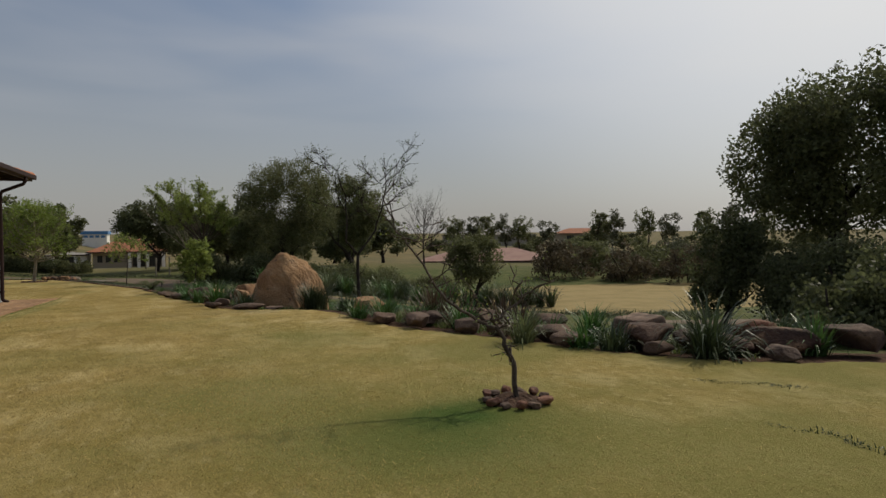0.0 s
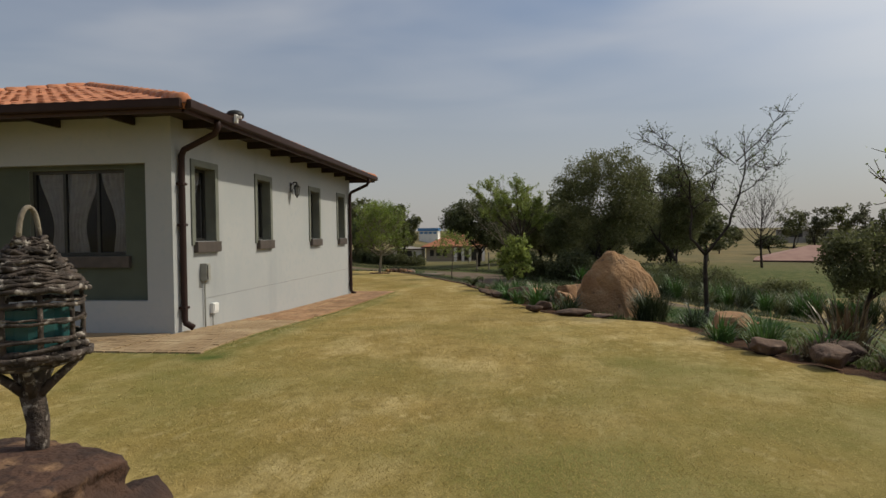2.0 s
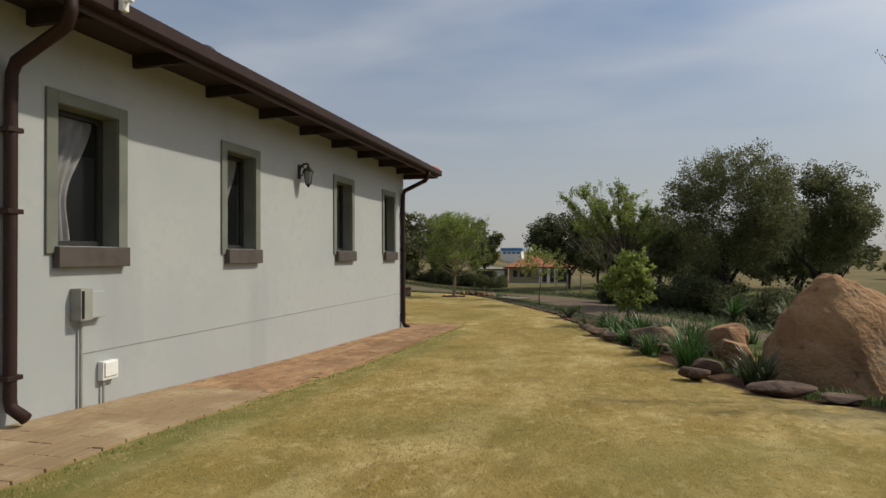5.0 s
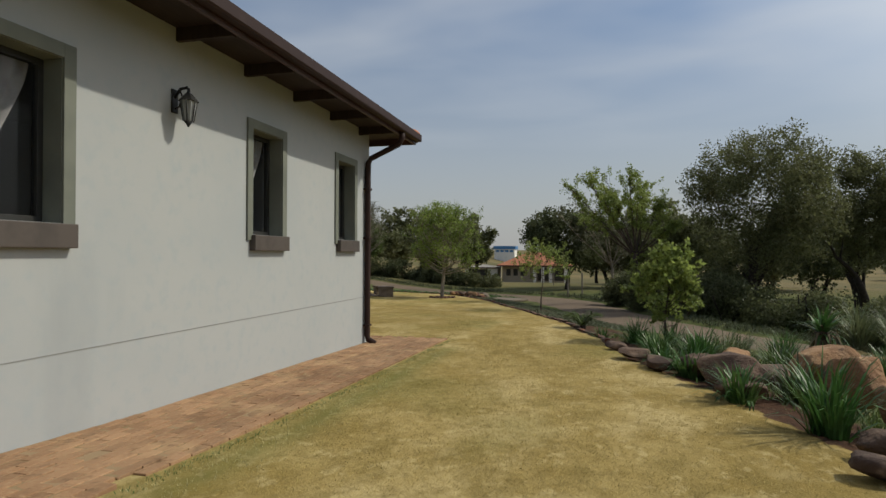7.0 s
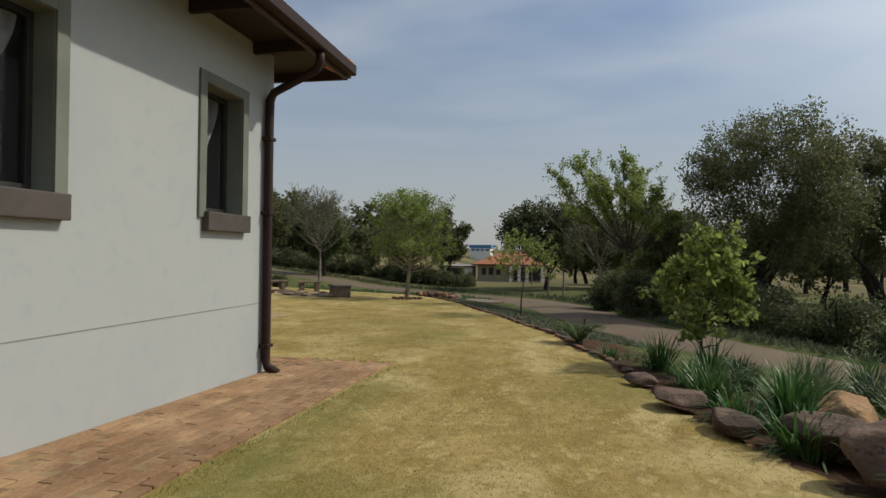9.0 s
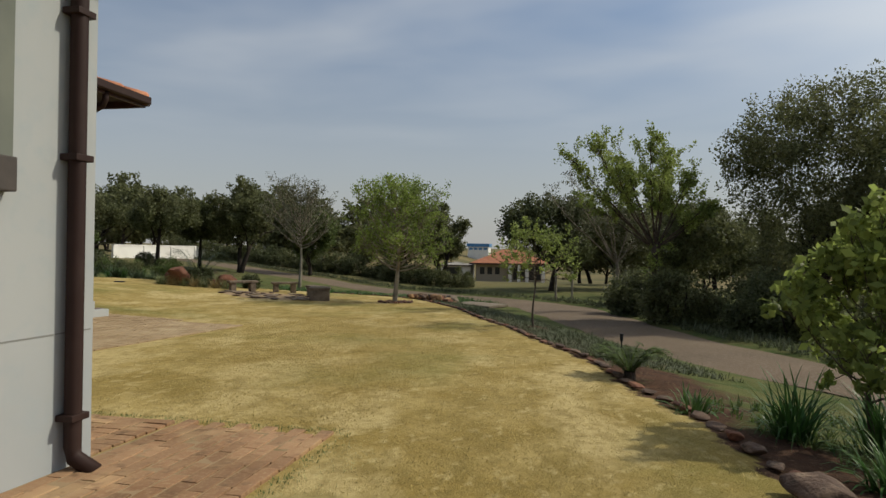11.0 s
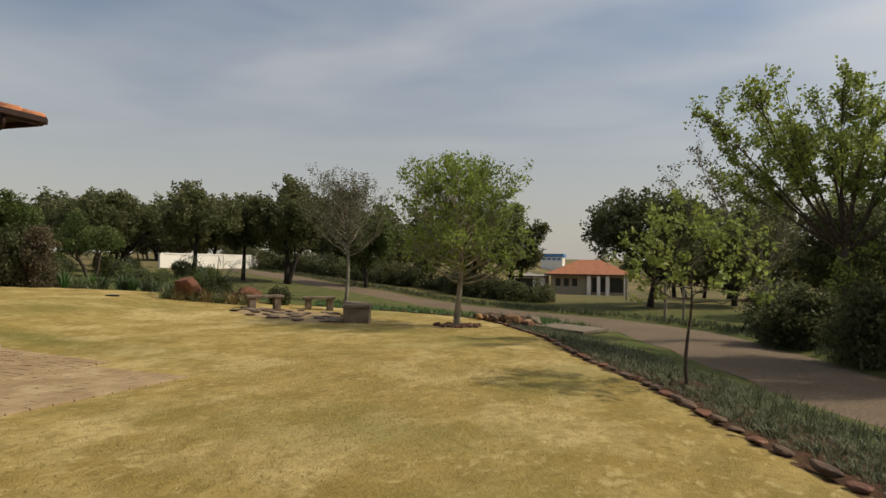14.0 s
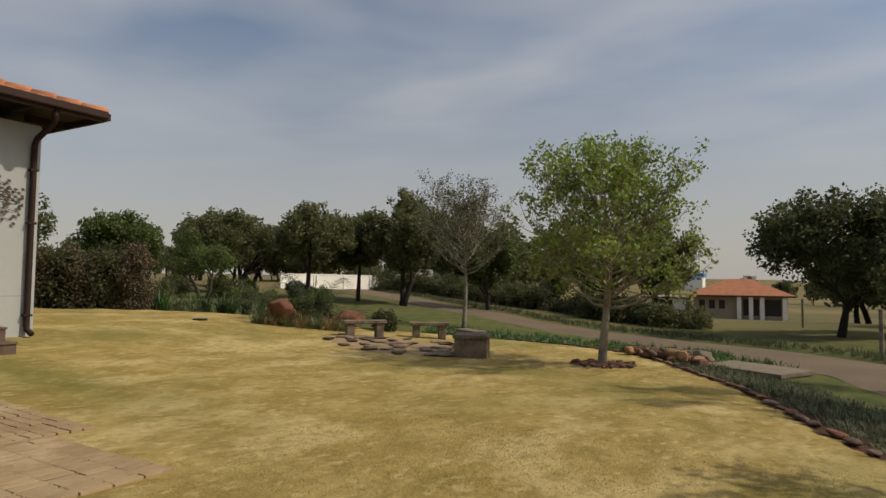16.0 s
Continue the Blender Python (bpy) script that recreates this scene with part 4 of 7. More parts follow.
# ---- rocks ----
def rock_mesh(name, seed, size, mat, cuts=13, rough=0.1, sub=4):
    rng = random.Random(seed)
    bm = bmesh.new()
    bmesh.ops.create_icosphere(bm, subdivisions=sub, radius=1.0)
    planes = []
    for _ in range(cuts):
        d = Vector((rng.gauss(0, 1), rng.gauss(0, 1), rng.gauss(0, 0.8))).normalized()
        planes.append((d, rng.uniform(0.55, 0.88)))
    planes.append((Vector((rng.uniform(-0.3, 0.3), rng.uniform(-0.3, 0.3), 1)).normalized(), rng.uniform(0.5, 0.7)))
    off = Vector((seed * 3.1, seed * 1.7, 0))
    for v in bm.verts:
        p = v.co.copy()
        for d, k in planes:
            s = p.dot(d) - k
            if s > 0:
                p -= d * s * 0.96
        n = noise.noise(p * 1.6 + off) * rough + noise.noise(p * 4.5 + off) * rough * 0.35 + noise.noise(p * 11 + off) * rough * 0.14
        p *= 1 + n
        v.co = Vector((p.x * size[0], p.y * size[1], p.z * size[2]))
    return smooth(bm_mesh(name, bm, mat))


def rock(x, y, w, d, h, mat, seed, turn=0, label="brown rounded boulder edging the garden bed", sink=0.3, group="rocks edging the bed", name="rock", cuts=13, rough=0.1):
    me = rock_mesh(name, seed, (w / 2, d / 2, h / (2 - 2 * sink * 0.5)), mat, cuts, rough, 3 if max(w, d) < 0.45 else 4)
    hi = max(v.co.z for v in me.vertices)
    return solo(name, me, label, "rock", (x, y, ground_z(x, y) + h - hi), turn, group)


# the tall sandstone rock: a sail with its peak towards one end and a long shoulder
bm = bmesh.new()
bmesh.ops.create_icosphere(bm, subdivisions=6, radius=1.0)
CREST_U, CREST_Z = [-1, -0.86, -0.6, -0.32, -0.15, 0.15, 0.5, 0.8, 1.0], [0.42, 0.58, 0.8, 0.97, 1.0, 0.94, 0.8, 0.6, 0.38]
for v in bm.verts:
    p = v.co.copy()
    rise = p.z / math.sqrt(max(0.03, 1 - p.x * p.x))
    top = float(np.interp(p.x, CREST_U, CREST_Z))
    q = Vector((p.x * (1.0 - 0.1 * max(0, rise)), p.y * (1.08 - 0.62 * max(0, rise) ** 1.3), (max(0, rise) ** 0.85 if rise > 0 else 0.35 * rise) * top))
    # broad flat faces either side of a ridge
    for d, k in ((Vector((0.5, -0.75, 0.42)).normalized(), 0.72), (Vector((-0.62, -0.75, 0.2)).normalized(), 0.68), (Vector((0.2, 0.9, 0.35)).normalized(), 0.62), (Vector((-0.95, 0.0, 0.3)).normalized(), 0.86)):
        a = q.dot(d) - k
        if a > 0:
            q -= d * a * 0.8
    crack = abs(noise.noise(Vector((q.x * 2.0 + q.z * 1.1, q.y * 2.2, q.z * 0.8 + 3))))
    n = noise.noise(q * 1.7) * 0.07 + noise.noise(q * 4.2 + Vector((7, 1, 2))) * 0.04 + noise.noise(q * 10) * 0.02 + noise.noise(q * 24) * 0.009 - max(0, 0.05 - crack) * 0.7
    q *= 1 + n
    v.co = Vector((q.x * 0.95, q.y * 0.75, q.z * 1.34))
solo("sandstone_rock", smooth(bm_mesh("sandstone_rock", bm, ROCK_TAN)), "tall tan sandstone rock peaked to one side", "rock", (1.66, 14.62, -0.46), 4)
rock(0.78, 16.6, 0.72, 0.6, 0.55, ROCK_TAN, 11, 20, "rounded tan sandstone boulder beside the tall rock", name="sandstone_boulder")
rock(0.66, 15.2, 0.52, 0.5, 0.42, ROCK_TAN, 12, 60, "small tan sandstone boulder beside the tall rock", name="sandstone_boulder")
for i, (x, y, w, d, h, m) in enumerate([
        (0.62, 13.2, 0.62, 0.34, 0.15, ROCK_BROWN), (1.14, 13.1, 0.42, 0.3, 0.1, ROCK_BROWN), (-0.3, 16.3, 0.4, 0.3, 0.2, ROCK_BROWN), (0.15, 14.3, 0.4, 0.3, 0.22, ROCK_BROWN),
        (-0.02, 13.9, 0.36, 0.3, 0.16, ROCK_BROWN), (-1.12, 18.5, 0.5, 0.4, 0.16, ROCK_BROWN), (-0.86, 17.75, 0.5, 0.32, 0.17, ROCK_BROWN), (-0.42, 17.4, 0.6, 0.42, 0.3, ROCK_BROWN),
        (-0.22, 16.75, 0.66, 0.5, 0.42, ROCK_BROWN), (0.1, 18.4, 0.85, 0.5, 0.36, ROCK_TAN), (-0.3, 16.2, 0.42, 0.4, 0.2, ROCK_BROWN), (0.32, 17.6, 0.55, 0.42, 0.28, ROCK_BROWN), (-1.3, 19.5, 0.34, 0.28, 0.13, ROCK_BROWN),
        (2.62, 8.2, 0.5, 0.36, 0.2, ROCK_BROWN), (3.08, 7.45, 0.46, 0.36, 0.2, ROCK_BROWN), (3.4, 7.1, 0.46, 0.34, 0.16, ROCK_BROWN), (2.45, 10.4, 0.62, 0.5, 0.3, ROCK_TAN),
        (2.3, 8.9, 0.4, 0.34, 0.16, ROCK_BROWN), (3.75, 6.5, 0.5, 0.4, 0.2, ROCK_BROWN), (3.7, 5.95, 0.4, 0.3, 0.14, ROCK_BROWN), (4.55, 5.65, 0.95, 0.6, 0.3, ROCK_IRON), (5.05, 5.15, 0.9, 0.5, 0.24, ROCK_IRON), (5.6, 4.8, 0.9, 0.5, 0.28, ROCK_IRON),
        (4.25, 5.1, 0.34, 0.28, 0.14, ROCK_BROWN), (5.1, 4.3, 0.4, 0.3, 0.14, ROCK_BROWN), (6.2, 4.3, 0.6, 0.5, 0.3, ROCK_BROWN), (3.55, 8.2, 0.6, 0.44, 0.3, ROCK_BROWN), (4.1, 7.2, 0.6, 0.5, 0.3, ROCK_BROWN),
        (4.85, 6.1, 0.85, 0.6, 0.36, ROCK_BROWN), (2.95, 8.75, 0.55, 0.4, 0.2, ROCK_BROWN), (5.75, 5.15, 0.5, 0.45, 0.36, ROCK_RED), (-0.3, 17.75, 0.55, 0.4, 0.24, ROCK_BROWN), (-0.15, 17.2, 0.5, 0.4, 0.26, ROCK_BROWN), (1.0, 18.1, 0.85, 0.65, 0.6, ROCK_TAN)]):
    rock(x, y, w * (1.2 if x > 2.2 else 1.1), d * 1.2, h * (1.15 if x > 2.2 else 0.95), m, 30 + i, i * 47)
# the low edging of flat stones along the bed
k = 0
s = 0
rng = random.Random(8)
while s < len(BEDLINE) - 4:
    p, q = BEDLINE[s], BEDLINE[s + 2]
    if 18.8 < p[1] < 38.5 and -12 < p[0] < 0:
        d = (q - p) / np.hypot(*(q - p))
        ln = rng.uniform(0.16, 0.36)
        rock(p[0] + d[1] * 0.07, p[1] - d[0] * 0.07, ln, rng.uniform(0.1, 0.16), rng.uniform(0.03, 0.062), ROCK_BROWN if k % 3 else ROCK_RED, 100 + k, math.degrees(math.atan2(d[1], d[0])), "flat brown edging stone beside the lawn", name="edging_stone", group="edging stones", cuts=7)
        s += max(2, int(ln / 0.15) + rng.choice((0, 0, 1)))
        k += 1
    else:
        s += 3
# boulders of the planted island
for i, (x, y, w, d, h) in enumerate([(-15.2, 34.3, 0.8, 0.7, 0.62), (-14.2, 35.55, 0.95, 0.6, 0.45), (-14.7, 35.4, 0.6, 0.5, 0.3), (-15.9, 34.9, 0.6, 0.5, 0.35)]):
    rock(x, y, w, d, h, ROCK_RED, 70 + i, i * 40, "red-brown boulder in a planted island", group="island boulders")


# ---- strap-leaved plants ----
def blades_quads(rng, n, length, width, spread, droop, base_r=0.08, segs=4, stiff=1.0):
    out = []
    for _ in range(n):
        a = rng.uniform(0, 2 * math.pi)
        out_way = np.array([math.cos(a), math.sin(a), 0])
        side = np.array([-math.sin(a), math.cos(a), 0])
        tilt = abs(rng.gauss(0, 0.5)) * spread + 0.06
        L = length * rng.uniform(0.6, 1.08)
        p = out_way * rng.uniform(0, base_r) + side * rng.uniform(-base_r, base_r) * 0.6
        w = width * rng.uniform(0.7, 1.2)
        twist = rng.uniform(-0.5, 0.5)
        pts = [p]
        ang = tilt
        for s in range(segs):
            ang += droop * rng.uniform(0.6, 1.3) * ((s + 1) / segs) ** 1.6 * (0.25 + tilt)
            ang = min(ang, 2.7)
            p = p + (out_way * math.sin(ang) + np.array([0, 0, math.cos(ang)])) * L / segs
            pts.append(p)
        for s in range(segs):
            w0 = w * (1 - (s / segs) ** 2 * 0.8) / 2
            w1 = w * max(0.06, (1 - ((s + 1) / segs) ** 2 * 0.96)) / 2
            sd = side * math.cos(twist) + out_way * math.sin(twist) * 0.5
            out.append([pts[s] - sd * w0, pts[s] + sd * w0, pts[s + 1] + sd * w1, pts[s + 1] - sd * w1])
    return out


def clump(x, y, h, spread, n, mat, seed, label, name="strap_leaf_clump", width=0.03, droop=0.9, base_r=0.12, group="strap-leaved clumps", extra=None, z=None):
    rng = random.Random(seed)
    tilt = 0.75 * spread / max(h, 0.2)
    zz = ground_z(x, y) - 0.03 if z is None else z
    if extra is None:
        return solo(name, quads_mesh(name, blades_quads(rng, n, h * 1.15, width, min(1.6, tilt), droop, base_r), mat), label, "plant", (x, y, zz), 0, group)
    ob = thing(name, label, "plant", (x, y, zz), 0, group)
    child("leaves", quads_mesh("leaves", blades_quads(rng, n, h * 1.15, width, min(1.6, tilt), droop, base_r), mat), ob)
    child("dry_leaves", quads_mesh("dry_leaves", blades_quads(rng, max(8, n // 5), h * 0.9, width, 2.2, 1.8, base_r), extra), ob, "withered drooping outer leaves")
    return ob


G1, G2, G3 = "green strap-leaved clump in the garden bed", "dark spiky strap-leaved clump beside the rocks", "bronze strap-leaved flax clump in the bed"
for i, (x, y, h, sp, n, m, lb) in enumerate([
        (2.0, 13.2, 0.6, 0.3, 900, DARKBLADE, G2), (0.05, 15.0, 0.68, 0.4, 120, BLADE, G1), (-0.55, 17.4, 0.42, 0.42, 120, BLADE, G1), (0.62, 14.0, 0.5, 0.36, 130, DARKBLADE, G2),
        (-0.35, 16.0, 0.42, 0.34, 90, BLADE, G1), (-1.5, 21.5, 0.24, 0.26, 60, BLADE, G1), (-0.15, 20.3, 0.42, 0.42, 120, DARKBLADE, G1), (-0.3, 18.35, 0.58, 0.42, 170, BLADE, G1), (-0.75, 19.0, 0.46, 0.4, 140, BLADE, G1),
        (0.2, 19.2, 0.62, 0.46, 150, PALEBLADE, "pale green strap-leaved clump in the bed"), (0.7, 18.6, 0.6, 0.45, 130, BLADE, G1), (-0.75, 18.15, 0.34, 0.3, 90, BLADE, G1), (0.3, 16.5, 0.5, 0.4, 120, DARKBLADE, G2),
        (2.42, 9.3, 0.5, 0.3, 110, BLADE, G1), (2.95, 9.0, 0.42, 0.36, 130, BLADE, G1), (2.75, 8.75, 0.32, 0.32, 110, REED, "dry brown grassy clump in the bed"), (2.7, 11.3, 0.5, 0.34, 110, DARKBLADE, G2),
        (3.3, 8.4, 0.34, 0.34, 100, REED, "dry brown grassy clump in the bed"), (3.78, 5.8, 0.3, 0.24, 120, BLADE, G1), (4.4, 6.5, 0.52, 0.32, 150, BLADE, "tall green grassy clump in the bed"), (4.0, 6.9, 0.36, 0.34, 100, BLADE, G1),
        (5.5, 5.5, 0.5, 0.5, 110, DARKBLADE, G2), (6.3, 5.3, 0.6, 0.5, 120, DARKBLADE, G2), (4.75, 6.2, 0.44, 0.4, 100, DARKBLADE, G2), (3.3, 12.2, 0.4, 0.4, 110, BLADE, G1), (2.6, 12.9, 0.3, 0.4, 110, BLADE, G1)]):
    clump(x, y, h, sp, n, m, 200 + i, lb, width=0.011 if n > 500 else 0.022 if m is not BLADE else 0.026, base_r=0.24 if n > 500 else 0.12)
rng = random.Random(91)
for i, (x, y) in enumerate([(-0.75, 19.9), (-0.35, 20.9), (0.35, 20.1), (0.75, 21.0), (1.1, 20.2), (0.2, 21.8), (-0.9, 21.0), (1.5, 21.3), (1.9, 20.3), (2.3, 19.4), (3.3, 6.35), (4.55, 4.75), (4.0, 5.55), (5.2, 5.7), (2.15, 9.9), (2.4, 11.9), (5.9, 4.55), (3.2, 7.9)]):
    clump(x, y, rng.uniform(0.34, 0.55), 0.45, 130, rng.choice((BLADE, BLADE, DARKBLADE, PALEBLADE)), 1400 + i, G1, width=0.02)
for i, (x, y, h, n) in enumerate([(3.3, 9.25, 0.72, 70), (3.75, 9.9, 0.62, 54), (4.2, 8.6, 0.6, 60), (3.9, 7.6, 0.5, 50)]):
    clump(x, y, h, 0.55, n, BRONZE, 240 + i, G3, name="flax_clump", width=0.035, droop=0.35, extra=REED)
clump(4.72, 4.85, 0.78, 0.7, 110, DARKBLADE, 250, "large spiky clump with pale withered leaves drooping", name="spiky_clump", width=0.03, droop=1.3, extra=PALEBLADE)
# the aloe behind the tall rock
aloe = thing("aloe", "rosette aloe on a short stem behind the rocks", "plant", (1.45, 19.4, ground_z(1.45, 19.4)))
child("stem", tubes_mesh("stem", [([(0, 0, -0.05), (0.02, 0, 0.3), (0, 0.02, 0.62)], [0.07, 0.08, 0.09], 8)], BARK), aloe)
q = np.array(blades_quads(random.Random(3), 46, 0.5, 0.055, 1.9, 0.5, 0.05)) + np.array([0, 0, 0.6])
child("leaves", quads_mesh("leaves", q, BLADE), aloe)
q = np.array(blades_quads(random.Random(4), 40, 0.42, 0.05, 2.6, 2.2, 0.05)) + np.array([0, 0, 0.52])
child("dry_leaves", quads_mesh("dry_leaves", q, REED), aloe, "withered brown skirt of old leaves")


def cycad(x, y, h, r, n, seed, mat, label):
    """Feather fronds arching from one crown."""
    rng = random.Random(seed)
    fr = []
    for i in range(n):
        a = 2 * math.pi * i / n + rng.uniform(-0.2, 0.2)
        o = np.array([math.cos(a), math.sin(a), 0])
        sd = np.array([-math.sin(a), math.cos(a), 0])
        L = r * rng.uniform(0.8, 1.15)
        up = h * rng.uniform(0.7, 1.25)
        prev = None
        for s in range(15):
            f = s / 14
            p = o * L * f + np.array([0, 0, up * math.sin(f * 2.1) * 0.95])
            if prev is not None:
                fr.append([prev - sd * 0.006, prev + sd * 0.006, p + sd * 0.005, p - sd * 0.005])
                w = 0.16 * r * math.sin(0.35 + f * 2.6) + 0.03
                for k in (-1, 1):
                    tip = p + sd * k * w + o * w * 0.55 + np.array([0, 0, 0.25 * w])
                    fr.append([p - o * 0.012, p + o * 0.012, tip + o * 0.003, tip - o * 0.003])
            prev = p
    ob = thing("cycad", label, "plant", (x, y, ground_z(x, y)))
    bm = bmesh.new()
    round_cylinder(bm, 0.09, -0.1, 0.1, 10, 0, 0, 0.06)
    child("crown_base", bm_mesh("crown_base", bm, BARK), ob)
    child("fronds", quads_mesh("fronds", np.array(fr) + np.array([0, 0, 0.06]), mat), ob)


cycad(-1.85, 22.98, 0.27, 0.38, 34, 1, MIDLEAF, "low green cycad in the dark soil bed")
cycad(-15.1, 35.3, 1.0, 1.0, 26, 2, DARKBLADE, "dark green cycad above red boulders")
cycad(-14.55, 35.9, 0.4, 0.6, 16, 3, REED, "brown-leaved cycad beside red boulders")


# ---- trees ----
def grow(rng, start, way, length, radius, depth, tubes, tips, split=(2, 4), bend=0.25, shrink=0.72, up=0.12, angle=0.6, sides=6, stem=False):
    n = 4
    straight = 0.25 if stem else 1.0
    pts, radii = [Vector(start)], [radius]
    d = Vector(way).normalized()
    p = Vector(start)
    for i in range(n):
        d = (d + Vector((rng.gauss(0, bend) * straight, rng.gauss(0, bend) * straight, rng.gauss(0, bend * 0.6) + up)) * 0.5).normalized()
        p = p + d * length / n
        pts.append(p.copy())
        radii.append(radius * (1 - 0.45 * (i + 1) / n))
    tubes.append((pts, radii, sides if depth > 1 else 4 if depth else 3))
    if depth == 0:
        tips.append((pts[-1], d.copy()))
        tips.append((pts[2], d.copy()))
        return
    for k in range(rng.randint(*split)):
        ref = d.orthogonal().normalized()
        ref.rotate(Matrix.Rotation(rng.uniform(0, 2 * math.pi), 3, d))
        w = (d + ref * math.tan(angle * rng.uniform(0.6, 1.25))).normalized()
        at = pts[-1] if k == 0 else pts[rng.choice((2, 3, 4))]
        grow(rng, at, w, length * shrink * rng.uniform(0.8, 1.15), radii[-1] * (0.95 if k == 0 else 0.75), depth - 1, tubes, tips, split, bend, shrink, up, angle, sides)


def leaf_quads(centres, n_each, radius, size, rng, flat=0.0, aspect=0.6):
    """Small leaf quads scattered round each centre."""
    c = np.repeat(np.asarray(centres, dtype=float), n_each, 0)
    m = len(c)
    off = rng.normal(0, 1, (m, 3))
    off /= np.linalg.norm(off, axis=1)[:, None] + 1e-9
    off *= (rng.random((m, 1)) ** 0.5) * radius
    c = c + off
    a = rng.normal(0, 1, (m, 3))
    a[:, 2] *= 1 - flat
    a /= np.linalg.norm(a, axis=1)[:, None]
    b = np.cross(a, rng.normal(0, 1, (m, 3)))
    b /= np.linalg.norm(b, axis=1)[:, None] + 1e-9
    s = size * rng.uniform(0.6, 1.3, (m, 1))
    a, b = a * s * 0.5, b * s * aspect * 0.5
    return np.stack([c - a, c - b * 1.0, c + a, c + b * 1.0], 1)


def crown_centres(rng, n, rx, ry, z0, z1, lobes, hollow=0.45):
    """Clump centres on the outside of a lumpy crown."""
    pts = []
    cz, rz = (z0 + z1) / 2, (z1 - z0) / 2
    L = [(rng.normal(0, 1, 3), rng.uniform(0.26, 0.58)) for _ in range(lobes + 6)]
    lob = []
    for d, k in L:
        d = d / np.linalg.norm(d)
        lob.append((np.array([d[0] * rx * (1 - k * 0.82), d[1] * ry * (1 - k * 0.82), cz + d[2] * rz * (1 - k * 0.9)]), np.array([rx, ry, rz]) * k))
    while len(pts) < n:
        c, r = lob[rng.integers(len(lob))]
        d = rng.normal(0, 1, 3)
        d /= np.linalg.norm(d)
        p = c + d * r * rng.uniform(hollow, 1.06)
        pts.append(p)
    return np.array(pts)


def dense_tree(x, y, h, w, z_crown, mat, bark, seed, label, name="tree", clumps=420, leaves=26, size=0.12, trunks=1, lean=(0, 0), lobes=11, z=None, depth=None, trunk_r=None, group="garden trees"):
    """A full-crowned tree: trunk and limbs, and a lumpy crown of small leaves."""
    rr, nr = random.Random(seed), np.random.default_rng(seed)
    base = ground_z(x, y) if z is None else z
    ob = thing(name, label, "tree", (x, y, base), 0, group)
    tubes, tips = [], []
    tr = trunk_r or 0.035 * h ** 0.9
    for k in range(trunks):
        way = Vector((lean[0] + rr.uniform(-0.35, 0.35) * (trunks > 1), lean[1] + rr.uniform(-0.3, 0.3) * (trunks > 1), 1))
        grow(rr, (rr.uniform(-0.25, 0.25) * (k > 0), 0.2 * k, -0.15), way, max(0.6, z_crown * 1.12 + 0.2), tr, 3, tubes, tips, (2, 3), 0.22, 0.62, 0.1, 0.62, 7)
    child("trunk", tubes_mesh("trunk", tubes, bark), ob)
    cx, cy = lean[0] * h * 0.55, lean[1] * h * 0.55
    c = crown_centres(nr, int(clumps * 1.5), w * 0.46, (depth or w) * 0.46, z_crown, h * 0.96, lobes)
    c[:, 0] += cx
    c[:, 1] += cy
    q = leaf_quads(c, leaves, 0.07 * w ** 0.6 + 0.1, size, nr)
    child("crown", quads_mesh("crown", q, mat), ob)
    return ob


def limbs_tree(name, label, at, bark, limbs, twigs, seed, mat=None, leaves=0, size=0.04, scatter=0.05, twig_len=0.25, depth=1, follow=0.0, start=0.33, angle=0.7, turn=0.0):
    """A small tree of given limbs (points, start and end radius) with short twigs grown on them."""
    rr, nr = random.Random(seed), np.random.default_rng(seed)
    ob = thing(name, label, "tree", at, turn, "garden trees")
    tubes, tips = [], []
    for pts, r0, r1 in limbs:
        fine = []
        for a, b in zip(pts[:-1], pts[1:]):
            for k in range(3):
                fine.append(Vector(a).lerp(Vector(b), k / 3) + Vector((rr.gauss(0, 0.012), rr.gauss(0, 0.012), 0)))
        fine.append(Vector(pts[-1]))
        n = len(fine)
        tubes.append((fine, [r0 + (r1 - r0) * i / (n - 1) for i in range(n)], 7))
        for _ in range(int(twigs * (n / 10))):
            i = rr.randrange(max(1, int(n * start)), n)
            d = Vector((rr.gauss(0, 1), rr.gauss(0, 1), rr.gauss(0.15, 0.7))) + (fine[i] - fine[i - 1]).normalized() * follow
            grow(rr, fine[i], d, twig_len * rr.uniform(0.5, 1.3), 0.0058, depth, tubes, tips, (1, 3), 0.3, 0.7, 0.05, angle, 4)
    child("trunk", tubes_mesh("trunk", tubes, bark), ob)
    if leaves:
        child("crown", quads_mesh("crown", leaf_quads([tuple(p) for p, _ in tips], leaves, scatter, size, nr), mat), ob)
    return ob


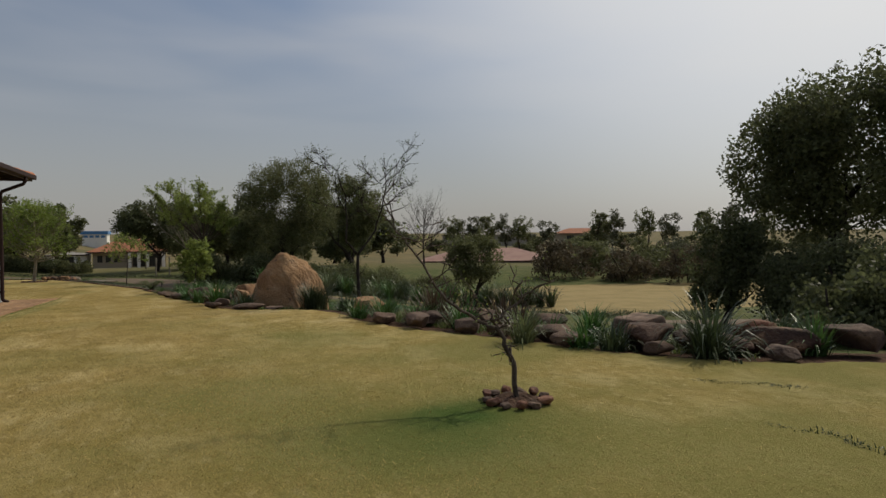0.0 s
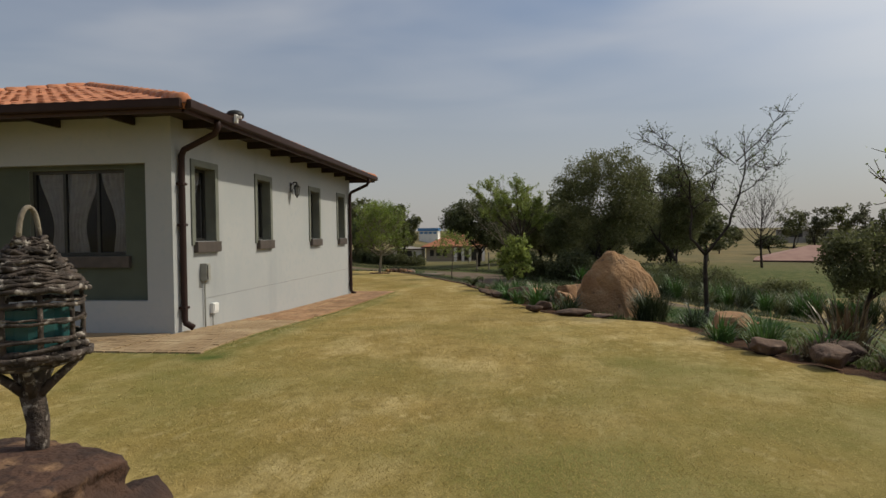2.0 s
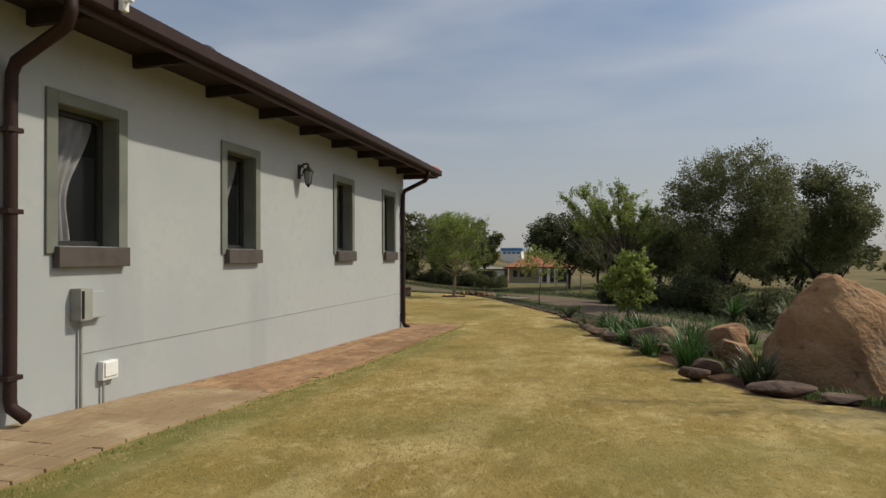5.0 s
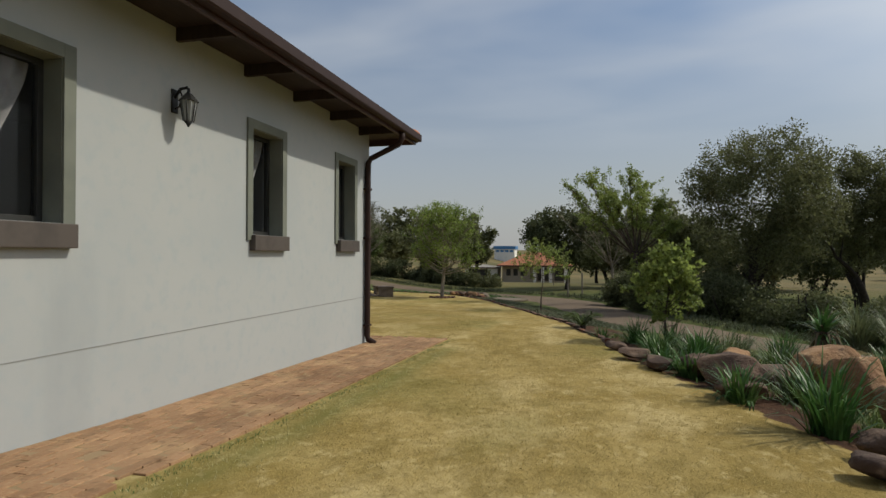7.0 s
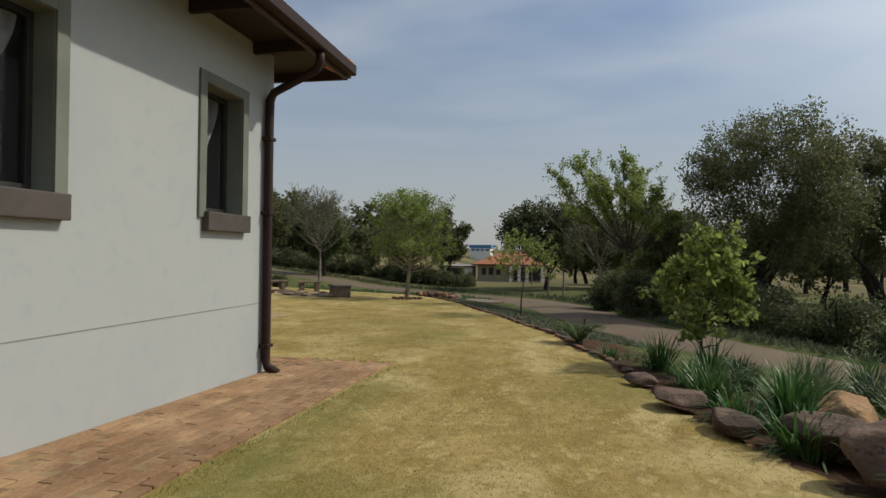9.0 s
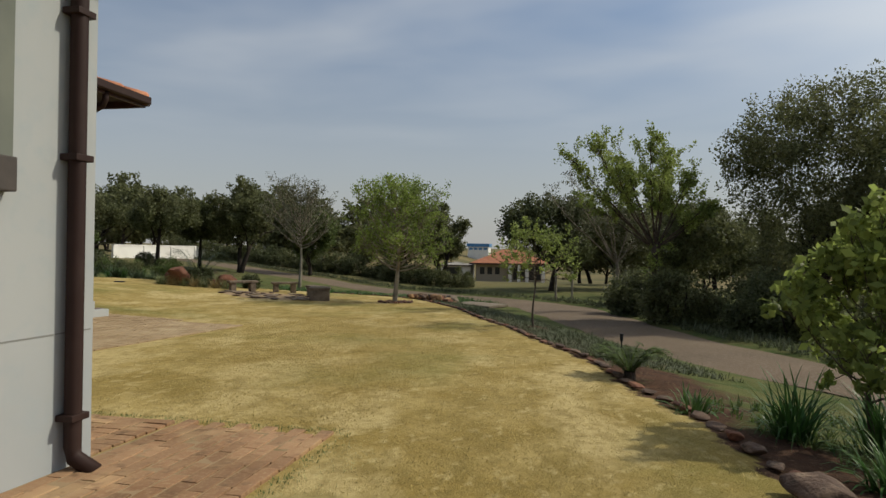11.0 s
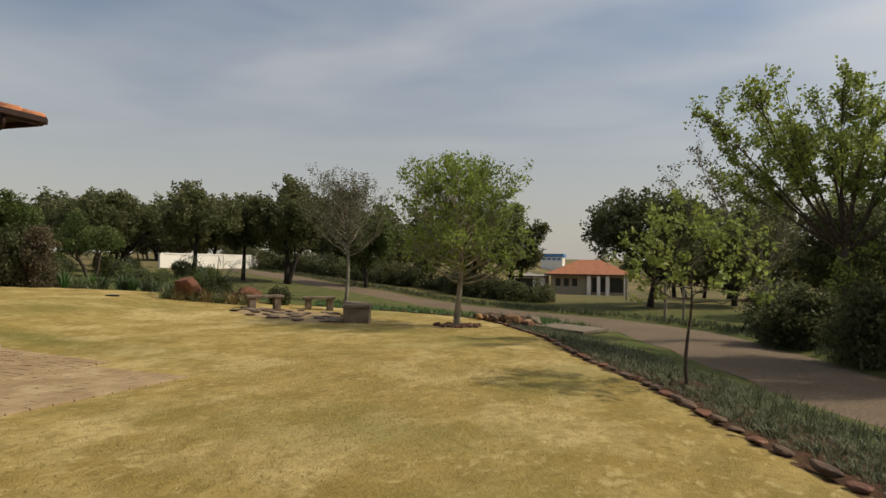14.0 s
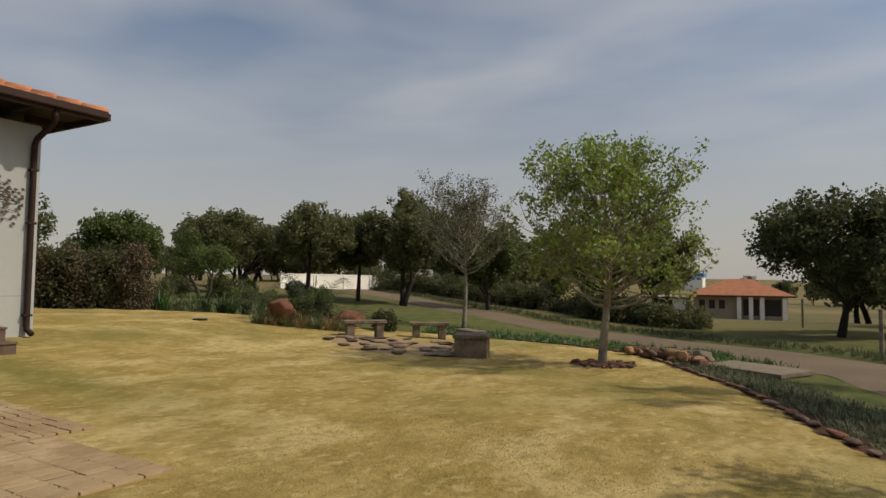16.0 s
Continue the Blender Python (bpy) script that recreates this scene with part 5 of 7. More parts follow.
def leader_tree(x, y, h, w, z0, mat, bark, seed, label, name="tree", branches=26, twigs=9, leaves=7, size=0.07, trunk_r=0.07, rise=(0.5, 1.25), scatter=0.1, twig=0.16, lean=(0, 0), group="garden trees"):
    """A straight stem that carries branches from z0 to its tip, each curving up, with leafy twigs."""
    rr, nr = random.Random(seed), np.random.default_rng(seed)
    ob = thing(name, label, "tree", (x, y, ground_z(x, y)), 0, group)
    stem = [Vector((lean[0] * f * h + 0.03 * math.sin(f * 7 + seed), lean[1] * f * h + 0.03 * math.sin(f * 5), -0.1 + f * h * 0.86)) for f in np.linspace(0, 1, 12)]
    tubes, tips = [(stem, [trunk_r * (1 - 0.88 * k / 11) for k in range(12)], 9)], []
    for b in range(branches):
        f = (b + rr.uniform(0, 0.9)) / branches
        z = z0 + (h * 0.8 - z0) * f
        k = min(10.99, (z + 0.1) / (h * 0.86) * 11)
        root = stem[int(k)].lerp(stem[int(k) + 1], k - int(k)) if k < 11 else stem[-1]
        a = b * 2.4 + rr.uniform(-0.5, 0.5)
        reach = w / 2 * (0.62 + 0.38 * math.sin(math.pi * min(1, f * 0.9 + 0.25))) * rr.uniform(0.7, 1.1) * (1 - 0.5 * f * f)
        slope = rise[0] + (rise[1] - rise[0]) * f
        out = Vector((math.cos(a), math.sin(a), 0))
        side = Vector((-out.y, out.x, 0)) * rr.gauss(0, 0.14) * reach
        pts = []
        for s in range(7):
            u = s / 6
            pts.append(root + out * reach * (u ** 0.85) + side * u * u + Vector((0, 0, reach * slope * u ** 1.35 + rr.gauss(0, 0.015))))
        r0 = trunk_r * 0.38 * (1 - 0.6 * f)
        tubes.append((pts, [r0 * (1 - 0.85 * s / 6) for s in range(7)], 5))
        for _ in range(twigs):
            s = rr.randrange(2, 7)
            d = (pts[s] - pts[s - 1]).normalized() + Vector((rr.gauss(0, 0.55), rr.gauss(0, 0.55), rr.gauss(0.35, 0.45)))
            grow(rr, pts[s], d, w * twig * rr.uniform(0.6, 1.3), r0 * 0.3 + 0.0015, 1, tubes, tips, (1, 2), 0.25, 0.7, 0.08, 0.5, 4)
    child("trunk", tubes_mesh("trunk", tubes, bark), ob)
    if leaves:
        child("crown", quads_mesh("crown", leaf_quads([tuple(p) for p, _ in tips], leaves, scatter, size, nr), mat), ob)
    return ob


def fan(points, r0, r1, deep=0.0):
    """A limb in its tree's own upright plane: (across, up) points, and how far its end leans out of that plane."""
    n = len(points) - 1
    return ([(u, deep * (k / n) ** 1.2, z) for k, (u, z) in enumerate(points)], r0, r1)


# the bare young tree in its ring of stones
limbs_tree("young_tree", "leafless leaning young tree in a ring of stones", (1.92, 3.99, 0.0), BARK,
           [fan([(0, -0.1), (-0.03, 0.25), (-0.06, 0.38), (-0.12, 0.52), (-0.16, 0.56)], 0.022, 0.015),
            fan([(-0.15, 0.55), (-0.28, 0.6), (-0.42, 0.69), (-0.53, 0.76), (-0.64, 0.91), (-0.74, 1.1), (-0.85, 1.24), (-0.95, 1.38), (-1.02, 1.56)], 0.014, 0.005, 0.2),
            fan([(-0.14, 0.55), (-0.19, 0.62), (-0.22, 0.7)], 0.011, 0.006), fan([(-0.18, 0.6), (-0.06, 0.7), (0.08, 0.8), (0.19, 0.86), (0.32, 0.9)], 0.01, 0.004, 0.15),
            fan([(-0.64, 0.91), (-0.52, 1.0), (-0.44, 1.12)], 0.005, 0.002, -0.1), fan([(-0.3, 0.6), (-0.28, 0.72), (-0.34, 0.85)], 0.005, 0.002, 0.12), fan([(-0.74, 1.1), (-0.62, 1.22), (-0.56, 1.36)], 0.004, 0.0015, 0.1),
            fan([(0.0, 0.76), (-0.04, 0.85), (-0.02, 0.95)], 0.004, 0.0015, -0.1), fan([(-0.035, 0.3), (-0.05, 0.41)], 0.012, 0.008)], 9, 5, SPRING, 1, 0.02, 0.02, 0.13, turn=-21.8)
for i in range(13):
    a = i / 13 * 2 * math.pi
    rock(1.92 + 0.23 * math.cos(a), 3.99 + 0.23 * math.sin(a), 0.1 + 0.025 * (i % 3), 0.085, 0.045 + 0.02 * (i % 2), ROCK_RED if i % 2 else ROCK_BROWN, 300 + i, i * 50, "small stone in a ring round the young tree", name="ring_stone", group="stones round the young tree", cuts=7)
# thorn tree with two long limbs
limbs_tree("thorn_tree", "sparse thorn tree with small new leaves", (3.07, 13.6, -0.5), DARKBARK,
           [fan([(0, -0.1), (0.02, 0.6), (0.01, 1.34)], 0.05, 0.036), fan([(0, 1.34), (-0.25, 1.65), (-0.2, 2.2), (-0.23, 2.7), (-0.38, 3.26), (-0.8, 3.63)], 0.028, 0.004, 0.3),
            fan([(-0.2, 2.2), (-0.46, 2.6), (-0.68, 3.05)], 0.012, 0.003, -0.3), fan([(-0.3, 2.95), (-0.7, 3.3), (-1.07, 3.5)], 0.01, 0.003, 0.2), fan([(-0.2, 2.2), (0.1, 2.4), (0.35, 2.8)], 0.011, 0.003, 0.3),
            fan([(-0.23, 2.65), (0.02, 2.85), (0.17, 3.05)], 0.009, 0.003, -0.2), fan([(-0.22, 2.4), (-0.5, 2.45), (-0.85, 2.55)], 0.008, 0.003, 0.4),
            fan([(0, 1.34), (0.42, 1.9), (0.54, 2.4), (0.64, 2.9), (0.58, 3.3)], 0.028, 0.005, -0.3), fan([(0.6, 3.0), (0.3, 3.17), (0.12, 3.35)], 0.01, 0.003, -0.1), fan([(0.6, 3.06), (0.87, 3.4), (1.13, 3.85)], 0.012, 0.003, -0.5),
            fan([(0.64, 2.95), (1.02, 3.25), (1.37, 3.66)], 0.012, 0.003, -0.1), fan([(0.64, 2.9), (0.95, 3.0), (1.25, 3.15)], 0.008, 0.003, 0.2), fan([(0.54, 2.4), (0.92, 2.6), (1.23, 2.9), (1.55, 3.05)], 0.011, 0.003, 0.3),
            fan([(0.48, 2.1), (0.1, 2.35), (-0.05, 2.6)], 0.009, 0.003, -0.4)],
           30, 10, MIDLEAF, 3, 0.028, 0.03, 0.2, 1, follow=1.0, turn=8)
# leafy sapling bush and lawn trees
leader_tree(-0.42, 20.9, 1.7, 1.0, 0.35, FRESH, BARK, 21, "leafy young tree with fresh green foliage in the bed", "young_tree", 30, 8, 6, 0.085, 0.026, (0.7, 1.7), 0.07, 0.14)
leader_tree(-3.15, 28.62, 2.0, 1.85, 0.95, FRESH, BARK, 22, "slim sapling with fresh green leaves beside the edging", "sapling", 16, 8, 6, 0.065, 0.028, (0.05, 0.9), 0.07, 0.13)
leader_tree(-7.70, 34.43, 3.55, 2.9, 0.95, SPRING, PALEBARK, 61, "pale-stemmed young tree with new green leaves", "lawn_tree", 50, 11, 9, 0.075, 0.085, (0.45, 1.4), 0.13, 0.13, (0.02, 0))
leader_tree(-14.0, 41.2, 4.4, 3.3, 1.75, GREYLEAF, PALEBARK, 24, "slender pale tree with hardly any leaves", "bare_tree", 44, 9, 9, 0.06, 0.08, (0.8, 1.5), 0.13, 0.12)
# fan-shaped tree across the track, leaning one way, and a thin pale one behind it
limbs_tree("fan_tree", "fan-shaped tree in fresh green leaf across the track", (0.0, 34.1, ground_z(0.0, 34.1)), BARK,
           [fan([(0.0, -0.2), (-0.03, 1.0), (-0.08, 2.2)], 0.12, 0.09)] + [fan([(-0.05, 2.0), (0.36 * u, 2.05 + 0.3 * z), (0.65 * u, 2.05 + 0.6 * z), (0.88 * u, 2.05 + 0.84 * z)], 0.032, 0.006, d)
            for u, z, d in ((-2.62, 2.8, 0.1), (-2.1, 2.95, -0.7), (-1.75, 3.1, 0.5), (-1.3, 3.15, -0.2), (-0.95, 3.2, 0.8), (-0.6, 3.3, -0.8), (-0.3, 3.0, 0.3), (0.1, 2.85, -0.5), (0.45, 2.6, 0.6), (0.8, 2.2, -0.3), (1.15, 1.9, 0.5), (1.4, 1.1, -0.1), (-2.1, 2.1, 0.4), (-1.6, 2.2, -0.9), (-1.9, 1.5, 0.9), (1.0, 1.2, -0.9), (-1.0, 2.4, 1.2), (-0.4, 2.3, -1.3), (0.5, 1.9, 1.2))],
           25, 60, FRESH, 10, 0.08, 0.11, 0.36, 1, follow=2.6, start=0.46, angle=0.4, turn=13)
limbs_tree("pale_tree", "thin pale-stemmed tree with sparse grey-green leaves", (-0.8, 37.3, ground_z(-0.8, 37.3)), PALEBARK,
           [fan([(0, -0.2), (0.0, 0.9), (-0.05, 1.7)], 0.07, 0.05)] + [fan([(-0.04, 1.6), (0.4 * u, 1.65 + 0.35 * z), (0.75 * u, 1.65 + 0.7 * z), (u, 1.65 + z)], 0.03, 0.005, d)
            for u, z, d in ((-2.2, 2.1, 0.2), (-1.7, 2.6, -0.4), (-1.2, 2.5, 0.6), (-0.7, 2.3, -0.6), (-0.2, 2.0, 0.3), (0.4, 1.5, -0.2), (0.6, 0.7, 0.3))],
           26, 30, GREYLEAF, 4, 0.07, 0.1, 0.4, 1, follow=1.6, turn=13)
leader_tree(16.5, 46.0, 5.6, 4.0, 1.4, GREYLEAF, DARKBARK, 27, "bare twiggy tree beyond the track", "bare_tree", 36, 7, 1, 0.05, 0.09, (0.9, 1.8), 0.1, 0.14)
# big dusky trees
TX, TY = 13.9, 9.4
D1 = "large dark olive-leaved tree across the track"
dense_tree(4.3, 34.0, 7.5, 5.6, 1.3, OLIVE, DARKBARK, 31, D1, clumps=850, leaves=46, size=0.088, trunks=3, lobes=26)
dense_tree(8.4, 36.0, 6.7, 3.9, 1.5, OLIVE, DARKBARK, 32, D1, clumps=560, leaves=40, size=0.095, trunks=2, lobes=18)
dense_tree(TX, TY, 6.1, 6.0, 1.7, DARKLEAF, DARKBARK, 33, "large dark spreading tree above the shrubs", clumps=1000, leaves=38, size=0.1, trunks=2, lobes=24)
dense_tree(10.6, 10.3, 2.9, 1.9, 0.2, DARKLEAF, DARKBARK, 34, "dark bushy tree beyond the bed", clumps=240, leaves=30, size=0.09)
dense_tree(7.6, 17.0, 2.5, 1.9, 0.75, OLIVE, DARKBARK, 35, "small dark bushy tree beyond the bed", clumps=220, leaves=28, size=0.08)
dense_tree(-3.3, 50.2, 5.8, 6.0, 1.1, DARKLEAF, DARKBARK, 36, "round dark tree before the far house", clumps=600, leaves=30, size=0.15)
dense_tree(-10.2, 54.0, 5.7, 3.8, 1.5, OLIVE, DARKBARK, 37, "dark tree across the road", clumps=420, leaves=30, size=0.16, trunks=2)
dense_tree(-13.4, 56.5, 5.4, 4.4, 1.3, MIDLEAF, DARKBARK, 47, "full green tree across the road", clumps=420, leaves=30, size=0.16, trunks=2)
dense_tree(0.6, 53.0, 5.4, 5.0, 1.0, OLIVE, DARKBARK, 44, "dark tree across the road", clumps=460, leaves=30, size=0.16)
dense_tree(4.0, 47.0, 5.0, 5.0, 0.6, OLIVE, DARKBARK, 48, "dark tree across the road", clumps=460, leaves=30, size=0.16)
dense_tree(-20.2, 47.0, 5.4, 4.4, 1.4, OLIVE, DARKBARK, 38, "dark full tree before the white wall", clumps=480, leaves=30, size=0.15, trunks=2)
dense_tree(-17.6, 50.5, 4.4, 3.4, 1.0, MIDLEAF, DARKBARK, 49, "grey-green tree across the road", clumps=320, leaves=30, size=0.15)
dense_tree(-22.4, 46.5, 4.0, 2.4, 1.4, DARKLEAF, DARKBARK, 45, "small dark tree before the white wall", clumps=230, leaves=30, size=0.14)
dense_tree(-23.0, 43.6, 4.3, 3.6, 1.5, OLIVE, DARKBARK, 39, "leaning dark tree before the white wall", clumps=360, leaves=30, size=0.14, lean=(0.2, 0.05))
dense_tree(-27.0, 43.0, 4.0, 4.8, 1.0, OLIVE, DARKBARK, 40, "broad dark tree behind the garden bed", clumps=520, leaves=30, size=0.14, trunks=3)
dense_tree(-24.0, 39.0, 2.6, 2.8, 0.7, MIDLEAF, BARK, 41, "light green feathery tree in the bed", clumps=230, leaves=28, size=0.09, trunks=2, lobes=8)
dense_tree(-28.0, 38.4, 3.2, 3.4, 0.8, MIDLEAF, DARKBARK, 42, "green tree behind the hedge", clumps=320, leaves=30, size=0.13, trunks=2)
dense_tree(-28.6, 34.4, 3.9, 3.6, 0.9, OLIVE, DARKBARK, 43, "dark tree behind the hedge", clumps=340, leaves=30, size=0.13, trunks=2)
dense_tree(-32.0, 46.5, 4.4, 4.4, 1.0, OLIVE, DARKBARK, 46, "dark tree behind the garden", clumps=340, leaves=30, size=0.16, trunks=2)

for i, (x, y, h, w) in enumerate([(9.5, 44, 5.2, 5.0), (12, 53, 5.6, 5.4), (6.5, 56, 5.0, 5.0)]):
    dense_tree(x, y, h, w, 0.6, OLIVE if i % 2 else DARKLEAF, DARKBARK, 80 + i, "dark tree in the wood beyond the track", clumps=330, leaves=28, size=0.17)


# ---- shrubs and hedges ----
def shrub(x, y, w, d, h, mat, seed, label, name="shrub", clumps=160, leaves=26, size=0.07, z=None, group="garden shrubs"):
    nr = np.random.default_rng(seed)
    c = crown_centres(nr, clumps, w / 2, d / 2, 0.02, h, 9, 0.3)
    low = nr.normal(0, 1, (clumps // 2, 2))
    low = low / np.linalg.norm(low, axis=1)[:, None] * np.sqrt(nr.random((clumps // 2, 1))) * np.array([w, d]) * 0.44
    c = np.concatenate([c, np.column_stack([low, nr.uniform(0.04, 0.5 * h, clumps // 2)])])
    c = c[c[:, 2] > 0.02]
    ob = thing(name, label, "shrub", (x, y, (ground_z(x, y) if z is None else z) - 0.04), 0, group)
    child("foliage", quads_mesh("foliage", leaf_quads(c, leaves, 0.12 * max(w, h) ** 0.5 + 0.05, size, nr), mat), ob)
    rr, tubes, tips = random.Random(seed), [], []
    for k in range(3):
        tubes = []
        grow(rr, (rr.uniform(-0.2, 0.2) * w, rr.uniform(-0.2, 0.2) * d, 0.0), (rr.gauss(0, 0.4), rr.gauss(0, 0.4), 1), h * 0.8, 0.018 + 0.01 * h, 0, tubes, tips)
        child("stem", tubes_mesh("stem", tubes, DARKBARK), ob)
    return ob


H1 = "dark dusky shrub bank beside the track"
for i, (x, y, w, d, h) in enumerate([(0.7, 33.6, 2.6, 2.0, 1.15), (2.4, 31.6, 2.8, 2.0, 1.2), (4.2, 30.0, 3.0, 2.2, 1.3), (6.2, 28.2, 3.0, 2.2, 1.2), (5.0, 26.3, 2.6, 1.8, 0.9), (7.4, 27.4, 2.8, 2.0, 0.85), (9.8, 26.4, 2.6, 2.0, 0.8),
                                 (-0.3, 36.6, 2.0, 2.4, 1.0), (0.2, 40.5, 2.4, 3.0, 1.1), (8.6, 31.0, 3.0, 2.2, 1.0), (3.4, 34.5, 3.0, 2.4, 1.4)]):
    shrub(x, y, w, d, h * 1.35, DARKLEAF if i % 3 else OLIVE, 400 + i, H1, clumps=400, leaves=20, size=0.09)
for i, (x, y, w, h) in enumerate([(8.3, 5.6, 1.9, 0.75), (9.6, 5.4, 2.4, 1.15), (10.6, 7.2, 2.6, 1.2), (11.5, 4.4, 2.6, 1.2), (11.4, 8.5, 2.6, 1.3), (13.0, 7.6, 2.8, 1.5)]):
    shrub(x, y, w * 1.15, w * 0.95, h * 1.3, DARKLEAF, 420 + i, "dark shrub behind the garden bed", clumps=380, size=0.08)
H2 = "tall dark hedge shrub behind the lawn"
for i in range(6):
    shrub(-21.3 + 0.33 * i, 31.3 + 0.42 * i, 1.2, 1.1, 1.75, REED if i % 2 else DARKLEAF, 440 + i, H2, name="hedge_shrub", clumps=260, group="hedge behind the lawn")
for i, (x, y, h) in enumerate([(-14.9, 35.0, 0.72), (-13.6, 36.2, 0.5), (-15.7, 35.6, 0.4)]):
    shrub(x, y, h * 1.15, h * 1.1, h, DARKLEAF, 450 + i, "round dark bush among red boulders", name="bush", clumps=110)
for i in range(7):
    clump(-15.5 + i * 0.27, 33.85 + i * 0.19, 0.4, 0.4, 150, DRYBLADE if i % 2 else PALEBLADE, 460 + i, "low straw-coloured grass tuft before the boulders", name="grass_tuft", width=0.012, group="straw tufts")
rng = random.Random(17)
for i in range(26):
    f = i / 26
    x = -17.4 - 3.4 * f + rng.uniform(-0.3, 0.3)
    y = 35.8 - 2.6 * f + rng.uniform(0, 2.4)
    clump(x, y, rng.uniform(0.35, 0.6), 0.45, 70, rng.choice((BLADE, PALEBLADE, BLADE, DARKBLADE)), 480 + i, "strap-leaved clump in the far bed", width=0.03)
for i in range(16):
    shrub(-19 - rng.uniform(0, 9), 36 + rng.uniform(0, 8), rng.uniform(0.8, 1.7), rng.uniform(0.8, 1.5), rng.uniform(0.5, 0.95), rng.choice((MIDLEAF, OLIVE, BLUEGREEN)), 520 + i, "low green shrub in the far bed", clumps=90)
H3 = "dark shrub bank across the road"
for i in range(22):
    f = i / 21
    x, y = -4.5 - 30 * f, 48.6 + 12.0 * f + rng.uniform(-0.4, 0.6)
    if x > -8.4:
        continue
    shrub(x, y + 0.8, rng.uniform(2.0, 3.0), 1.8, rng.uniform(1.1, 1.8), DARKLEAF if i % 3 else OLIVE, 540 + i, H3, clumps=100, size=0.12, group="shrubs across the road")
# rough growth across the path, seen past the tall rock
for i in range(40):
    f = (i % 20) / 19
    x, y = 4.0 + 8.5 * f + rng.uniform(-0.2, 0.2), 24.6 - 4.2 * f + (0.9 if i > 19 else 0.0) + rng.uniform(-0.25, 0.25)
    clump(x, y, rng.uniform(0.75, 1.05), 0.6, 130, rng.choice((DARKBLADE, BLADE, PALEBLADE)), 570 + i, "rank strap-leaved clump across the track", width=0.03)


# ---- carpets of low growth ----
def carpet(name, label, spots, mat, h, seed, n_each=7, width=0.012):
    """spots: places of tufts; one joined object."""
    rr = random.Random(seed)
    z = land(spots[:, 0], spots[:, 1])[0]
    proto = [np.array(blades_quads(rr, n_each, h, width, 1.5, 0.7, 0.05, 2)) for _ in range(14)]
    out = []
    for (x, y), zz in zip(spots, z):
        p = proto[rr.randrange(14)] * rr.uniform(0.65, 1.25)
        out.append(p + np.array([x, y, zz - 0.01]))
    return solo(name, quads_mesh(name, np.concatenate(out), mat), label, "ground cover", kind="stuff")


def along_bed(a, b, d0, d1, n, seed):
    """Random places beside the bed line between two of its points, d0..d1 to the far side."""
    nr = np.random.default_rng(seed)
    yy = BEDLINE[:, 1]
    keep = [i for i in range(len(BEDLINE) - 1) if a <= yy[i] <= b and -13 < BEDLINE[i, 0] < 5]
    i = nr.choice(keep, n)
    t = BEDLINE[i + 1] - BEDLINE[i]
    t /= np.hypot(*t.T)[:, None]
    d = nr.uniform(d0, d1, (n, 1))
    return BEDLINE[i] + np.stack([t[:, 1], -t[:, 0]], 1) * d + nr.normal(0, 0.05, (n, 2))


def off_track(p, margin=0.15):
    d, _, i = nearest(ROADLINE[::2], p[:, 0], p[:, 1])
    return p[d > np.interp(i * 2, np.arange(len(ROADHALF)), ROADHALF) + margin]


carpet("ground_cover", "blue-green mat of low ground cover along the edging", off_track(along_bed(23.9, 36.5, 0.3, 1.9, 5200, 1)), BLUEGREEN, 0.12, 1, 8, 0.011)
carpet("ground_cover", "green bulbs and low leaves between lawn and road", off_track(along_bed(36.6, 38.5, 0.3, 4.5, 2600, 2)), BLADE, 0.2, 2, 8, 0.022)
carpet("ground_cover", "low mixed green growth in the rock bed", along_bed(3.5, 22.0, 0.5, 2.6, 2600, 3), MIDLEAF, 0.13, 3, 8, 0.016)
nr = np.random.default_rng(12)
green_spots = np.stack([nr.uniform(2.3, 4.6, 1300), nr.uniform(13.2, 17.2, 1300)], 1)
carpet("ground_cover", "soft green grass beside the sandstone rock", green_spots, BLADE, 0.12, 6, 8, 0.012)
nr = np.random.default_rng(9)
side = np.repeat(np.arange(40, len(ROADLINE) - 60), 26)
t = tang[side]
dd = ROADHALF[side][:, None] + 0.15 + nr.uniform(0, 1, (len(side), 1)) ** 1.3 * 1.4
spots = ROADLINE[side] + np.stack([t[:, 1], -t[:, 0]], 1) * dd + nr.normal(0, 0.2, (len(side), 2))
carpet("verge_cover", "grey-green verge plants along the track", off_track(spots), BLUEGREEN, 0.2, 4, 8, 0.02)

# grass fringe where the lawn meets the pavers
nr = np.random.default_rng(21)
edge = np.concatenate([np.stack([nr.normal(-3.96, 0.016, 1100), nr.uniform(8.5, 19.95, 1100)], 1), np.stack([nr.uniform(-8.5, -3.95, 500), nr.normal(8.43, 0.025, 500)], 1), np.stack([nr.uniform(-6.0, -3.95, 300), nr.normal(20.02, 0.03, 300)], 1)])
carpet("lawn_edge", "dark green grass fringe along the brick edge", edge, BLADE, 0.03, 22, 6, 0.005)
edge = np.stack([nr.normal(-3.8, 0.13, 1700), nr.uniform(8.4, 19.9, 1700)], 1)
carpet("lawn_edge", "pale straw tufts along the brick edge", edge, PALEGRASS, 0.03, 23, 6, 0.004)

